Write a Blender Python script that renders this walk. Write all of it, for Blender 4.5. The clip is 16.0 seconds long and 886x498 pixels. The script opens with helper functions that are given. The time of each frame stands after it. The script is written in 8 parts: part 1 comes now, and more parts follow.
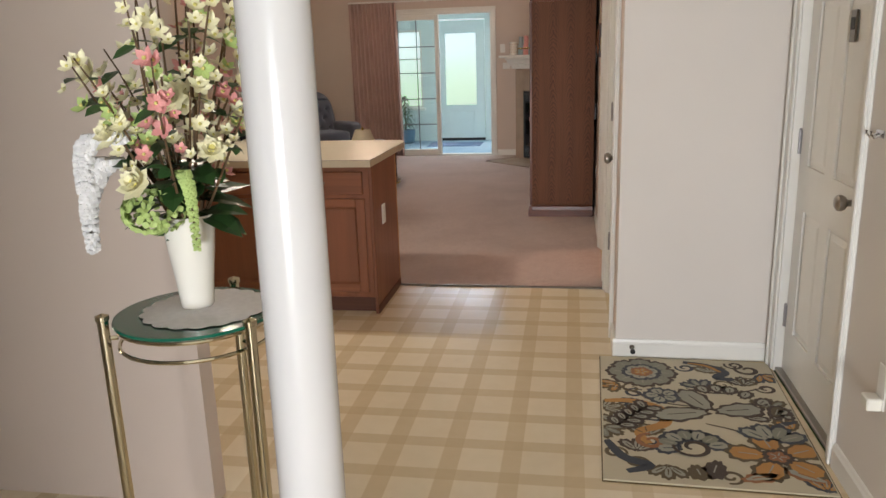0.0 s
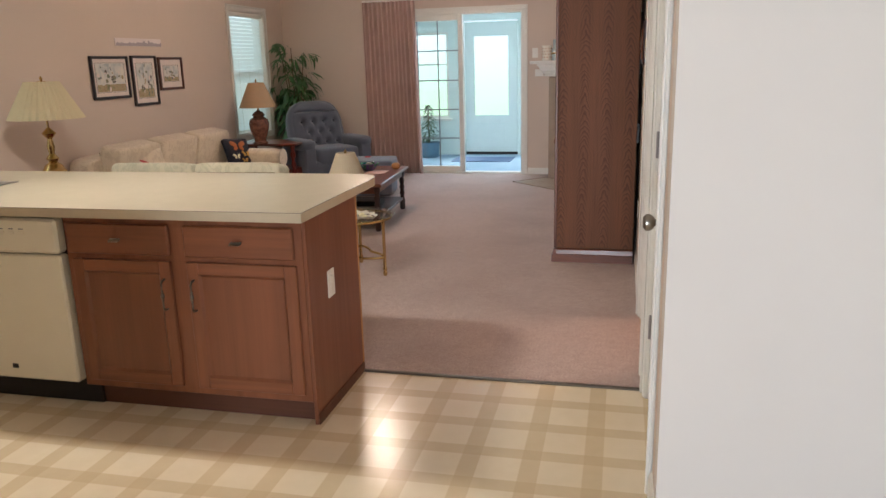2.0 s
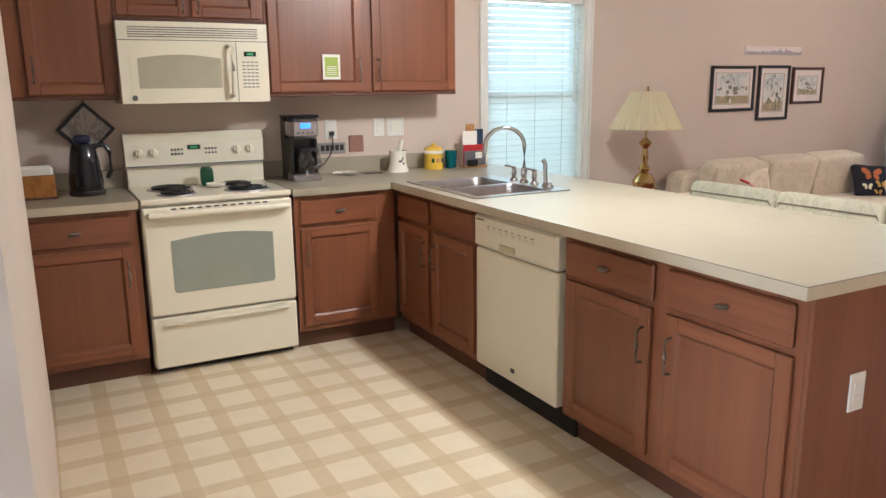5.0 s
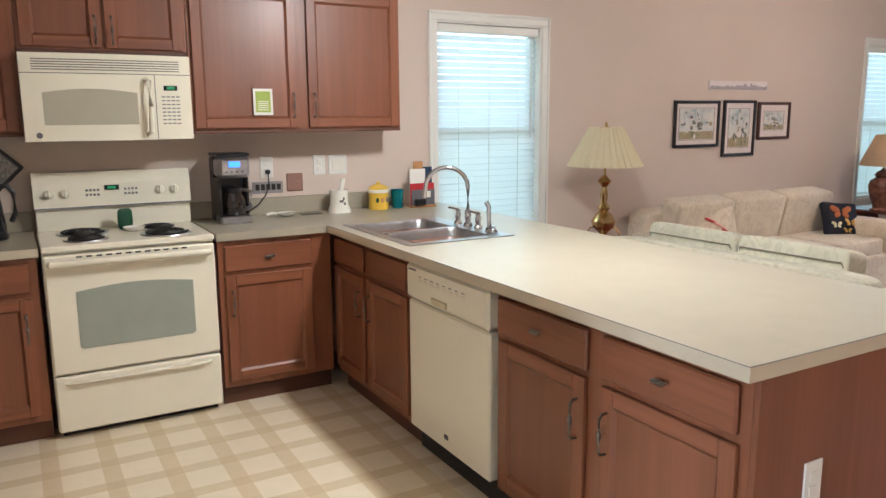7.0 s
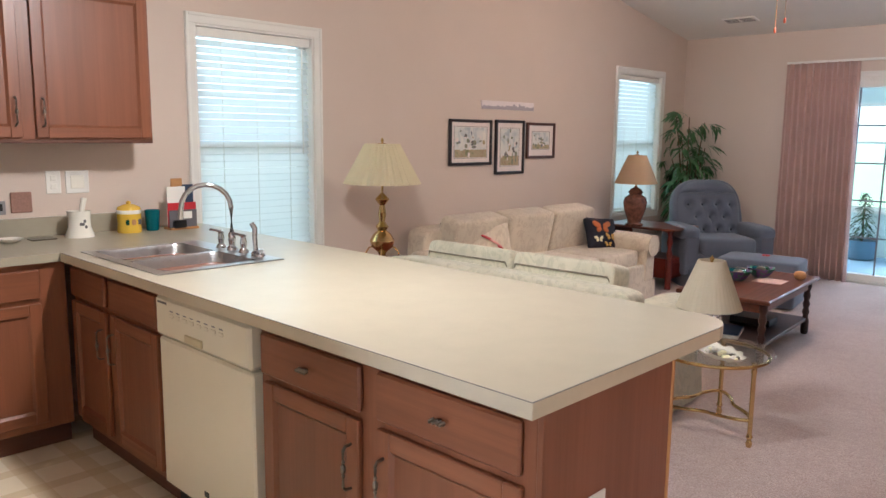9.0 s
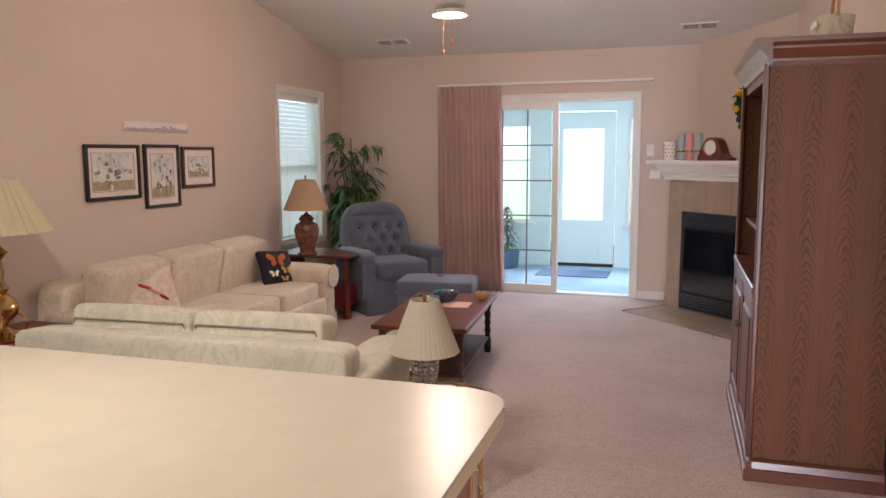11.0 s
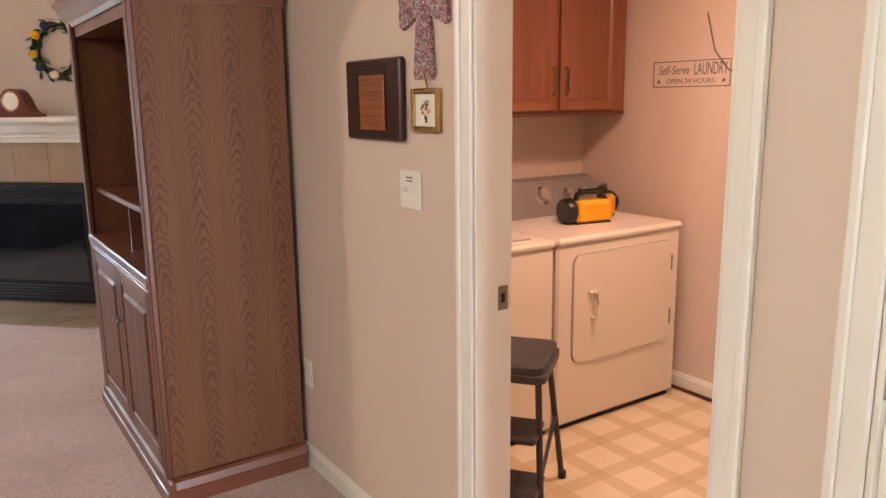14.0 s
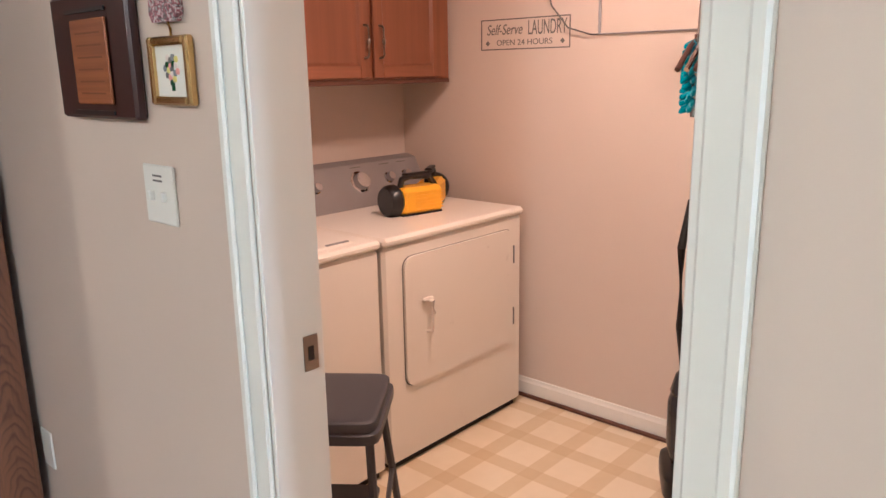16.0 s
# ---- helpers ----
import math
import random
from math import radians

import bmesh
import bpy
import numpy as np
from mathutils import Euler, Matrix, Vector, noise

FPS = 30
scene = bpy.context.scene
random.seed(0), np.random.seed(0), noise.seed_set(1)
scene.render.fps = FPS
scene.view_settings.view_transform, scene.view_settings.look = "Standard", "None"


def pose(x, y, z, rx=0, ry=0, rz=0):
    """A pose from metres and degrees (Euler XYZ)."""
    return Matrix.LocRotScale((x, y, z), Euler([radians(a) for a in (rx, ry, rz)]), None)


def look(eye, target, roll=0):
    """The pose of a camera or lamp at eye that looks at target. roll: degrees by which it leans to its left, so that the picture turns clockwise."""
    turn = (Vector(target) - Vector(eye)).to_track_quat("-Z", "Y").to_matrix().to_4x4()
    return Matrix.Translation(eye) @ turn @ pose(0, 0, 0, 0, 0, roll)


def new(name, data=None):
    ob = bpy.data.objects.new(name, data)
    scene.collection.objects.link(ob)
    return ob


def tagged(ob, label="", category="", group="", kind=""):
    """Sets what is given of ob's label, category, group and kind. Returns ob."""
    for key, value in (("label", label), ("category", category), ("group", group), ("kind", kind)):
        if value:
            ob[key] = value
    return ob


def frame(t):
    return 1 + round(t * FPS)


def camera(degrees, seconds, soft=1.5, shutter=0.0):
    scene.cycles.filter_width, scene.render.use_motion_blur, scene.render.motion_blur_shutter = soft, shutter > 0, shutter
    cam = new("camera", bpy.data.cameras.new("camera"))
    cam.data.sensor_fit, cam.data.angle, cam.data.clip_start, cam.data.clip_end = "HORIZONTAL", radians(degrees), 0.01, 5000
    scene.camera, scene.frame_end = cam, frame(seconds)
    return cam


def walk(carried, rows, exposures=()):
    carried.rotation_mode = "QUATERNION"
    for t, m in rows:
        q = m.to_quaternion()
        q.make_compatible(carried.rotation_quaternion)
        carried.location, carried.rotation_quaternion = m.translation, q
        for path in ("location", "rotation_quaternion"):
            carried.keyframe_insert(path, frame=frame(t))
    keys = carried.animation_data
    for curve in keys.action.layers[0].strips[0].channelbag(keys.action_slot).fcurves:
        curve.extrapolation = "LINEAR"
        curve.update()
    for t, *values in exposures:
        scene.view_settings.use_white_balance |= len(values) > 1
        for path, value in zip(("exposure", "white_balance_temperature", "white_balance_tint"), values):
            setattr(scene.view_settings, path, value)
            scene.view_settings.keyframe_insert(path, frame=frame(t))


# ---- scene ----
cam = camera(61.1, 16.0)
PATH = [
    (0, (-0.052, 0.216, 1.455), (-0.385, 2.124, 0.959), -1.8),
    (0.5, (-0.034, 0.565, 1.466), (-0.336, 2.48, 0.972), -1.8),
    (1, (-0.064, 0.943, 1.471), (-0.355, 2.86, 0.981), -2.7),
    (1.5, (-0.022, 1.285, 1.461), (-0.294, 3.206, 0.973), -2.8),
    (2, (0.033, 1.607, 1.461), (-0.417, 3.495, 0.978), -1.5),
    (2.5, (0.009, 1.885, 1.458), (-0.701, 3.694, 0.985), -0.3),
    (3, (0.007, 2.126, 1.45), (-1.073, 3.745, 0.991), -0.6),
    (3.5, (0.053, 2.304, 1.461), (-1.424, 3.567, 0.99), -1.1),
    (4, (0.086, 2.371, 1.449), (-1.546, 3.426, 0.978), -1.4),
    (4.2, (0.121, 2.377, 1.436), (-1.535, 3.397, 0.97), -1.3),
    (6.3, (-0.031, 2.692, 1.479), (-1.797, 3.552, 1.101), -0.0),
    (6.5, (-0.054, 2.728, 1.48), (-1.805, 3.622, 1.113), -0.3),
    (7, (-0.068, 2.809, 1.484), (-1.781, 3.78, 1.134), -0.4),
    (7.5, (-0.08, 2.858, 1.484), (-1.754, 3.898, 1.142), -0.2),
    (8, (-0.095, 2.916, 1.481), (-1.71, 4.048, 1.149), 0.2),
    (8.5, (-0.117, 2.986, 1.472), (-1.664, 4.213, 1.15), 0.7),
    (9, (-0.246, 3.018, 1.462), (-1.62, 4.44, 1.161), 0.7),
    (9.5, (-0.396, 3.048, 1.485), (-1.469, 4.711, 1.195), -0.5),
    (9.7, (-0.452, 3.085, 1.48), (-1.419, 4.813, 1.198), -0.4),
    (11.8, (-0.91, 3.602, 1.544), (-1.289, 5.546, 1.266), -0.2),
    (12, (-0.934, 3.633, 1.547), (-1.233, 5.587, 1.243), -0.1),
    (12.5, (-0.948, 3.797, 1.53), (-1.011, 5.767, 1.19), 0.2),
    (13, (-0.922, 4.019, 1.538), (-0.667, 5.971, 1.184), -0.1),
    (13.5, (-0.977, 4.156, 1.54), (-0.26, 5.987, 1.177), -0.3),
    (14, (-1.03, 4.233, 1.538), (0.071, 5.857, 1.147), -0.7),
    (14.5, (-0.917, 4.339, 1.524), (0.338, 5.835, 1.093), -0.2),
    (15, (-0.743, 4.456, 1.504), (0.574, 5.891, 1.05), 0.1),
    (15.5, (-0.641, 4.615, 1.493), (0.739, 5.985, 1.027), -0.7),
    (16, (-0.563, 4.761, 1.5), (0.886, 6.06, 1.038), -1.0),
]
EXPOSURES = [
    (0.0, -0.86, 6450, 12), (1.5, -0.62, 6000, 11), (2.5, -0.36, 6050, 13), (3.0, -0.18, 6300, 17), (3.5, -0.02, 6350, 15), (4.0, 0.0, 5350, 9), (6.5, -0.04, 5350, 8), (8.0, -0.05, 5050, 8), (8.5, -0.12, 5100, 9),
    (9.0, -0.1, 5400, 12), (9.7, -0.3, 6050, 26), (12.0, -0.22, 5900, 15), (12.5, -0.12, 5950, 15), (13.0, 0.05, 6300, 15), (13.5, 0.03, 6800, 17), (14.0, 0.1, 6100, 13),
    (14.5, 0.2, 5300, 6), (15.0, 0.25, 5050, 2), (16.0, 0.18, 4950, 2),
]
walk(cam, [(t, look(eye, target, roll)) for t, eye, target, roll in PATH], EXPOSURES)

# ---- light ----
world = bpy.data.worlds.new("world")
scene.world = world
world.use_nodes = True
wn = world.node_tree
sky = wn.nodes.new("ShaderNodeTexSky")
sky.sky_type = "NISHITA"
sky.sun_disc = False
sky.sun_elevation, sky.sun_rotation = radians(52), radians(20)
wn.links.new(sky.outputs[0], wn.nodes["Background"].inputs[0])
wn.nodes["Background"].inputs[1].default_value = 0.12

sun = new("sun", bpy.data.lights.new("sun", "SUN"))
sun.data.energy, sun.data.angle, sun.data.color = 4.0, radians(0.5), (1.0, 0.95, 0.88)
sun.matrix_world = look((0, 0, 0), (-math.sin(radians(20)), -math.cos(radians(20)), -math.tan(radians(52))))


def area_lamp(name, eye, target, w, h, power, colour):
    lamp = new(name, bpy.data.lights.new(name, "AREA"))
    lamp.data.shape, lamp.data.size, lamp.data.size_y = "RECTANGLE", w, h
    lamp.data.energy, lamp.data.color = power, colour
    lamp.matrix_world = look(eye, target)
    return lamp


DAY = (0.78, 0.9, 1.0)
WARM = (1.0, 0.74, 0.5)
# Added lamp hidden above the patio lintel, standing in for daylight on the carpet.
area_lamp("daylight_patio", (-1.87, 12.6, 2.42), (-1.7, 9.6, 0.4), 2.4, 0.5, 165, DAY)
# Two added lamps brighten the sunroom from its unseen sides.
area_lamp("daylight_sunroom_west", (-4.58, 12.6, 1.3), (0, 12.6, 0.6), 1.4, 1.4, 14, DAY)
area_lamp("daylight_sunroom_east", (0.28, 12.6, 1.3), (-4, 12.6, 0.6), 1.4, 1.4, 14, DAY)
# Added lamp beyond the unseen entry opening; brightens the end wall and column.
area_lamp("daylight_front_door", (0.10, -3.4, 0.66), (0.25, 4, 0.78), 1.3, 0.9, 440, (0.94, 0.97, 1.0))
area_lamp("laundry_lamp", (1.25, 6.0, 2.36), (1.25, 6.0, 0), 0.25, 0.25, 31, (1.0, 0.57, 0.37))
area_lamp("kitchen_lamp", (-2.3, 4.64, 2.385), (-2.3, 4.64, 0), 0.5, 0.14, 34, (1.0, 0.9, 0.76))
bulb = new("kitchen_bulb", bpy.data.lights.new("kitchen_bulb", "POINT"))
bulb.data.energy, bulb.data.color, bulb.data.shadow_soft_size = 82, (1.0, 0.88, 0.72), 0.08
bulb.location = (-2.3, 4.64, 2.30)
fan_lamp = new("fan_lamp", bpy.data.lights.new("fan_lamp", "POINT"))
fan_lamp.data.energy, fan_lamp.data.color, fan_lamp.data.shadow_soft_size = 88, (1.0, 0.75, 0.55), 0.09
fan_lamp.location = (-2.25, 8.36, 2.36)


# ---- materials ----
def rgb(r, g, b):
    return tuple((c / 255 / 12.92 if c < 11 else ((c / 255 + 0.055) / 1.055) ** 2.4) for c in (r, g, b))


class Net:
    """A short way to write node trees."""

    def __init__(self, name):
        self.m = bpy.data.materials.new(name)
        self.m.use_nodes = True
        self.t = self.m.node_tree
        self.b = self.t.nodes["Principled BSDF"]
        self.co = self.t.nodes.new("ShaderNodeTexCoord").outputs["Object"]

    def node(self, kind, ins=(), **props):
        n = self.t.nodes.new("ShaderNode" + kind)
        for k, v in props.items():
            if k == "operation":
                n.operation = v
            elif k == "blend_type":
                n.blend_type = v
            elif k == "data_type":
                n.data_type = v
            elif k == "feature":
                n.feature = v
        for k, v in dict(ins).items():
            if isinstance(v, bpy.types.NodeSocket):
                self.t.links.new(v, n.inputs[k])
            else:
                n.inputs[k].default_value = v
        return n

    def math(self, op, a, b=0.0, c=0.0):
        return self.node("Math", {0: a, 1: b, 2: c}, operation=op).outputs[0]

    def noise(self, scale, detail=4.0, rough=0.55, stretch=None, dist=0.0):
        co = self.co
        if stretch:
            co = self.node("Mapping", {"Vector": co, "Scale": stretch}).outputs[0]
        return self.node("TexNoise", {"Vector": co, "Scale": scale, "Detail": detail, "Roughness": rough, "Distortion": dist}).outputs[0]

    def ramp(self, fac, *stops):
        n = self.node("ValToRGB", {0: fac})
        e = n.color_ramp.elements
        while len(e) < len(stops):
            e.new(0.5)
        for el, (p, c) in zip(e, stops):
            el.position, el.color = p, (*c, 1) if len(c) == 3 else c
        return n.outputs[0]

    def mix(self, fac, a, b, blend="MIX"):
        n = self.node("Mix", {0: fac}, data_type="RGBA", blend_type=blend)
        for k, v in ((6, a), (7, b)):
            if isinstance(v, bpy.types.NodeSocket):
                self.t.links.new(v, n.inputs[k])
            else:
                n.inputs[k].default_value = (*v, 1)
        return n.outputs[2]

    def xyz(self):
        n = self.node("SeparateXYZ", {0: self.co})
        return n.outputs

    def bump(self, height, strength, distance=0.002):
        n = self.node("Bump", {"Height": height, "Strength": strength, "Distance": distance})
        self.t.links.new(n.outputs[0], self.b.inputs["Normal"])

    def out(self, colour=None, rough=0.5, metal=0.0, **more):
        for k, v in (("Base Color", colour), ("Roughness", rough), ("Metallic", metal), *more.items()):
            if v is None:
                continue
            k = k.replace("_", " ")
            if isinstance(v, bpy.types.NodeSocket):
                self.t.links.new(v, self.b.inputs[k])
            else:
                self.b.inputs[k].default_value = (*v, 1) if isinstance(v, tuple) and len(v) == 3 else v
        return self.m


def plain(name, col, rough=0.5, metal=0.0, var=0.06, scale=6.0, bump=0.0, bscale=200.0, **more):
    """A painted, moulded or metal surface with slight mottling and fine relief."""
    n = Net(name)
    f = n.noise(scale, 5)
    lo, hi = (tuple(max(0, min(1, c * k)) for c in col) for k in (1 - var, 1 + var))
    c = n.ramp(f, (0.3, lo), (0.7, hi))
    r = n.math("MULTIPLY_ADD", n.noise(scale * 3, 3), 0.03, rough - 0.015)
    if bump:
        n.bump(n.noise(bscale, 3), bump)
    return n.out(c, r, metal, **more)


def wood(name, dark, light, axis=2, rough=0.34, fine=70.0, coat=0.12, streaks=0.30):
    """Stained wood, its grain along one axis."""
    n = Net(name)
    st = [1.0, 1.0, 1.0]
    st[axis] = 0.06
    broad = n.noise(9, 4, 0.5, tuple(st), 1.2)
    st[axis] = 0.025
    streak = n.noise(fine, 5, 0.65, tuple(st))
    c = n.ramp(broad, (0.25, dark), (0.75, light))
    c = n.mix(n.math("MULTIPLY", n.ramp(streak, (0.45, (0, 0, 0)), (0.60, (1, 1, 1))), streaks), c, tuple(k * 0.55 for k in dark))
    n.bump(streak, 0.15, 0.001)
    return n.out(c, n.math("MULTIPLY_ADD", streak, 0.15, rough), 0.0, Coat_Weight=coat, Coat_Roughness=0.25)


def cathedral(name, dark, light, axis_u, pitch, first=0.028, rough=0.4):
    """Veneer with narrow stacked arches of grain between plain straight-grained strips."""
    n = Net(name)
    o = n.xyz()
    wob = n.math("MULTIPLY_ADD", n.noise(2.6, 3), 0.06, -0.03)
    u = n.math("ADD", n.math("DIVIDE", n.math("ADD", o[axis_u], n.math("SUBTRACT", wob, first)), pitch), 0.5)
    cell = n.math("FLOOR", u)
    d = n.math("MULTIPLY", n.math("ABSOLUTE", n.math("SUBTRACT", n.math("FRACT", u), 0.5)), pitch / 0.040)
    rnd = n.math("FRACT", n.math("MULTIPLY", n.math("ADD", cell, 3.0), 0.618))
    rise = n.math("MULTIPLY", n.math("POWER", d, 1.35), 0.075)
    jit = n.math("MULTIPLY", n.noise(4.5, 3, 0.6), 0.27)
    fray = n.math("MULTIPLY", n.noise(60, 3, 0.6, (1, 1, 0.25)), 0.012)
    z = n.math("ADD", n.math("ADD", o[2], rnd), n.math("ADD", n.math("ADD", jit, fray), rise))
    w = n.math("FRACT", n.math("MULTIPLY", z, 21.0))
    ring = n.ramp(w, (0.0, (0.1, 0.1, 0.1)), (0.40, (0.25, 0.25, 0.25)), (0.72, (1, 1, 1)), (1.0, (0.05, 0.05, 0.05)))
    fade = n.ramp(d, (0.0, (0.78, 0.78, 0.78)), (0.7, (0.62, 0.62, 0.62)), (1.0, (0.20, 0.20, 0.20)))
    patch = n.ramp(n.noise(6, 3), (0.3, (0.6, 0.6, 0.6)), (0.7, (1, 1, 1)))
    fine = n.noise(110, 5, 0.7, (1, 1, 0.03))
    broad = n.noise(14, 3, 0.5, (1, 1, 0.08))
    c = n.ramp(broad, (0.3, tuple(k * 0.78 for k in light)), (0.7, light))
    c = n.mix(n.math("MULTIPLY", n.math("MULTIPLY", ring, patch), fade), c, dark)
    c = n.mix(n.math("MULTIPLY", n.ramp(fine, (0.50, (0, 0, 0)), (0.68, (1, 1, 1))), 0.25), c, dark)
    n.bump(fine, 0.2, 0.001)
    return n.out(c, n.math("MULTIPLY_ADD", fine, 0.2, rough + 0.08), 0.0, Specular_IOR_Level=0.3)


def vinyl():
    n = Net("sheet_vinyl")
    o = n.xyz()
    P, S = 0.2286, 0.158

    def strip(v, off):
        f = n.math("FRACT", n.math("DIVIDE", n.math("ADD", v, 20.0 * P - off), P))
        d = n.math("MULTIPLY", n.math("MINIMUM", f, n.math("SUBTRACT", S / P, f)), 45.0)
        return n.math("MINIMUM", n.math("MAXIMUM", n.math("ADD", d, 0.5), 0.0), 1.0)

    a, b = strip(o[0], -2.506), strip(o[1], 3.085)
    sq = n.math("MULTIPLY", a, b)
    cross = n.math("MULTIPLY", n.math("SUBTRACT", 1.0, a), n.math("SUBTRACT", 1.0, b))
    marble = n.noise(16, 3, 0.5, None, 0.2)
    cell = n.node("TexWhiteNoise", {0: n.node("CombineXYZ", {0: n.math("FLOOR", n.math("DIVIDE", n.math("ADD", o[0], 2.506), P)), 1: n.math("FLOOR", n.math("DIVIDE", n.math("SUBTRACT", o[1], 3.085), P))}).outputs[0]}).outputs[0]
    light = n.ramp(marble, (0.2, rgb(228, 214, 187)), (0.8, rgb(233, 220, 195)))
    light = n.mix(n.math("MULTIPLY", cell, 0.2), light, rgb(214, 197, 166))
    band = n.ramp(marble, (0.2, rgb(211, 192, 159)), (0.8, rgb(216, 198, 166)))
    knot = n.ramp(marble, (0.2, rgb(204, 183, 149)), (0.8, rgb(209, 189, 155)))
    c = n.mix(sq, n.mix(cross, band, knot), light)
    dirt = n.noise(1.7, 4)
    c = n.mix(n.math("MULTIPLY", n.ramp(dirt, (0.45, (0, 0, 0)), (0.75, (1, 1, 1))), 0.08), c, rgb(150, 124, 92))
    h = n.math("ADD", n.math("MULTIPLY", n.noise(5, 2), 0.9), n.math("MULTIPLY", n.noise(300, 2), 0.015))
    h = n.math("ADD", h, n.math("MULTIPLY", sq, 0.05))
    n.bump(h, 0.12, 0.004)
    return n.out(c, n.math("MULTIPLY_ADD", n.noise(9, 3), 0.10, 0.16), 0.0, Specular_IOR_Level=0.5)


def carpet():
    n = Net("carpet_pile")
    tuft = n.noise(115, 3, 0.75)
    mid = n.noise(24, 4, 0.6)
    big = n.noise(1.6, 4, 0.6)
    c = n.ramp(tuft, (0.3, rgb(142, 120, 112)), (0.7, rgb(220, 200, 192)))
    c = n.mix(n.math("MULTIPLY", n.ramp(mid, (0.4, (0, 0, 0)), (0.75, (1, 1, 1))), 0.42), c, rgb(150, 126, 114))
    c = n.mix(n.math("MULTIPLY", n.ramp(big, (0.44, (0, 0, 0)), (0.64, (1, 1, 1))), 0.34), c, rgb(148, 126, 118))
    h = n.math("ADD", n.math("MULTIPLY", tuft, 0.7), n.math("MULTIPLY", mid, 0.8))
    n.bump(h, 0.9, 0.008)
    return n.out(c, 0.95, 0.0, Sheen_Weight=0.3, Specular_IOR_Level=0.1)


def wallpaint(name, col):
    n = Net(name)
    big = n.noise(0.9, 3)
    c = n.ramp(big, (0.3, tuple(k * 0.97 for k in col)), (0.7, tuple(min(1, k * 1.03) for k in col)))
    n.bump(n.noise(240, 3), 0.12, 0.001)
    return n.out(c, 0.62, 0.0, Specular_IOR_Level=0.3)


def fabric(name, col, motif=None, weave=420.0, var=0.1):
    n = Net(name)
    w = n.noise(weave, 2, 0.6)
    big = n.noise(3, 4)
    c = n.ramp(big, (0.3, tuple(k * (1 - var) for k in col)), (0.7, tuple(min(1, k * (1 + var)) for k in col)))
    if motif:
        m = n.noise(14, 3, 0.55, (1, 1, 0.7), 2.0)
        c = n.mix(n.math("MULTIPLY", n.ramp(m, (0.50, (0, 0, 0)), (0.56, (1, 1, 1)), (0.64, (1, 1, 1)), (0.68, (0, 0, 0))), 0.5), c, motif)
    c = n.mix(n.math("MULTIPLY", w, 0.18), c, tuple(k * 0.6 for k in col))
    n.bump(w, 0.35, 0.001)
    return n.out(c, 0.9, 0.0, Sheen_Weight=0.25, Specular_IOR_Level=0.15)


def glass(name, tint=(1, 1, 1), rough=0.0):
    n = Net(name)
    return n.out(tint, rough, 0.0, Transmission_Weight=1.0, IOR=1.45)


def pane_glass(name, tint):
    """Thin clear sheet: straight through, with gloss at low angles."""
    n = Net(name)
    thru = n.node("BsdfTransparent", {"Color": (*tint, 1)}).outputs[0]
    gloss = n.node("BsdfGlossy", {"Roughness": 0.02}).outputs[0]
    fac = n.math("MULTIPLY_ADD", n.math("POWER", n.node("LayerWeight", {"Blend": 0.5}).outputs["Facing"], 4.0), 0.5, 0.03)
    both = n.node("MixShader", {0: fac, 1: thru, 2: gloss}).outputs[0]
    n.t.links.new(both, n.t.nodes["Material Output"].inputs[0])
    return n.m


def glow(name, col, strength):
    n = Net(name)
    return n.out(col, 0.6, 0.0, Emission_Color=col, Emission_Strength=strength)


def shade_cloth(name, col, trans=0.35):
    n = Net(name)
    w = n.noise(300, 2)
    c = n.ramp(w, (0.2, tuple(k * 0.94 for k in col)), (0.8, col))
    n.bump(w, 0.2, 0.001)
    n.out(c, 0.85, 0.0, Specular_IOR_Level=0.1)
    back = n.node("BsdfTranslucent", {"Color": c}).outputs[0]
    both = n.node("MixShader", {0: trans, 1: n.b.outputs[0], 2: back}).outputs[0]
    n.t.links.new(both, n.t.nodes["Material Output"].inputs[0])
    return n.m


M_WALL = wallpaint("wall_paint_beige", rgb(207, 191, 178))
M_WALLE = wallpaint("entry_wall_paint", rgb(213, 206, 198))
M_CEIL = wallpaint("ceiling_paint", rgb(225, 221, 214))
M_TRIM = plain("white_trim_paint", rgb(226, 224, 217), 0.35, var=0.03, scale=3)
M_DOOR = plain("white_door_paint", rgb(230, 228, 221), 0.38, var=0.03, scale=3)
M_VINYL, M_CARPET = vinyl(), carpet()
M_CAB = wood("cabinet_cherry_stain", rgb(114, 66, 42), rgb(142, 87, 57), 2, streaks=0.16)
M_CABH = wood("cabinet_cherry_stain_across", rgb(114, 66, 42), rgb(142, 87, 57), 0, streaks=0.16)
M_CABP = wood("cabinet_panel_veneer", rgb(114, 67, 43), rgb(130, 78, 52), 2, streaks=0.14)
# Cabinet brown darkened: toe-recess shade in the colour; also used for dark strips.
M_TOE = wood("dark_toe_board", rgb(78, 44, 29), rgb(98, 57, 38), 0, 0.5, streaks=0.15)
M_CTR = plain("cream_laminate", rgb(162, 154, 135), 0.30, var=0.04, scale=9, bump=0.03, bscale=500, Specular_IOR_Level=0.42)
M_CTRE = plain("laminate_edge", rgb(196, 184, 160), 0.35, var=0.03, scale=20)
M_BISQ = plain("bisque_enamel", rgb(233, 227, 207), 0.25, var=0.015, scale=4)
M_WHITE = plain("white_enamel", rgb(226, 222, 212), 0.2, var=0.015, scale=4)
M_GREY = plain("grey_plastic", rgb(120, 120, 122), 0.4)
M_BLACK = plain("black_plastic", rgb(22, 22, 24), 0.35, var=0.15)
M_MATTE = plain("matt_black_metal", rgb(18, 18, 20), 0.6, var=0.2)
M_STEEL = plain("brushed_steel", rgb(176, 176, 178), 0.28, 1.0, var=0.06, scale=30)
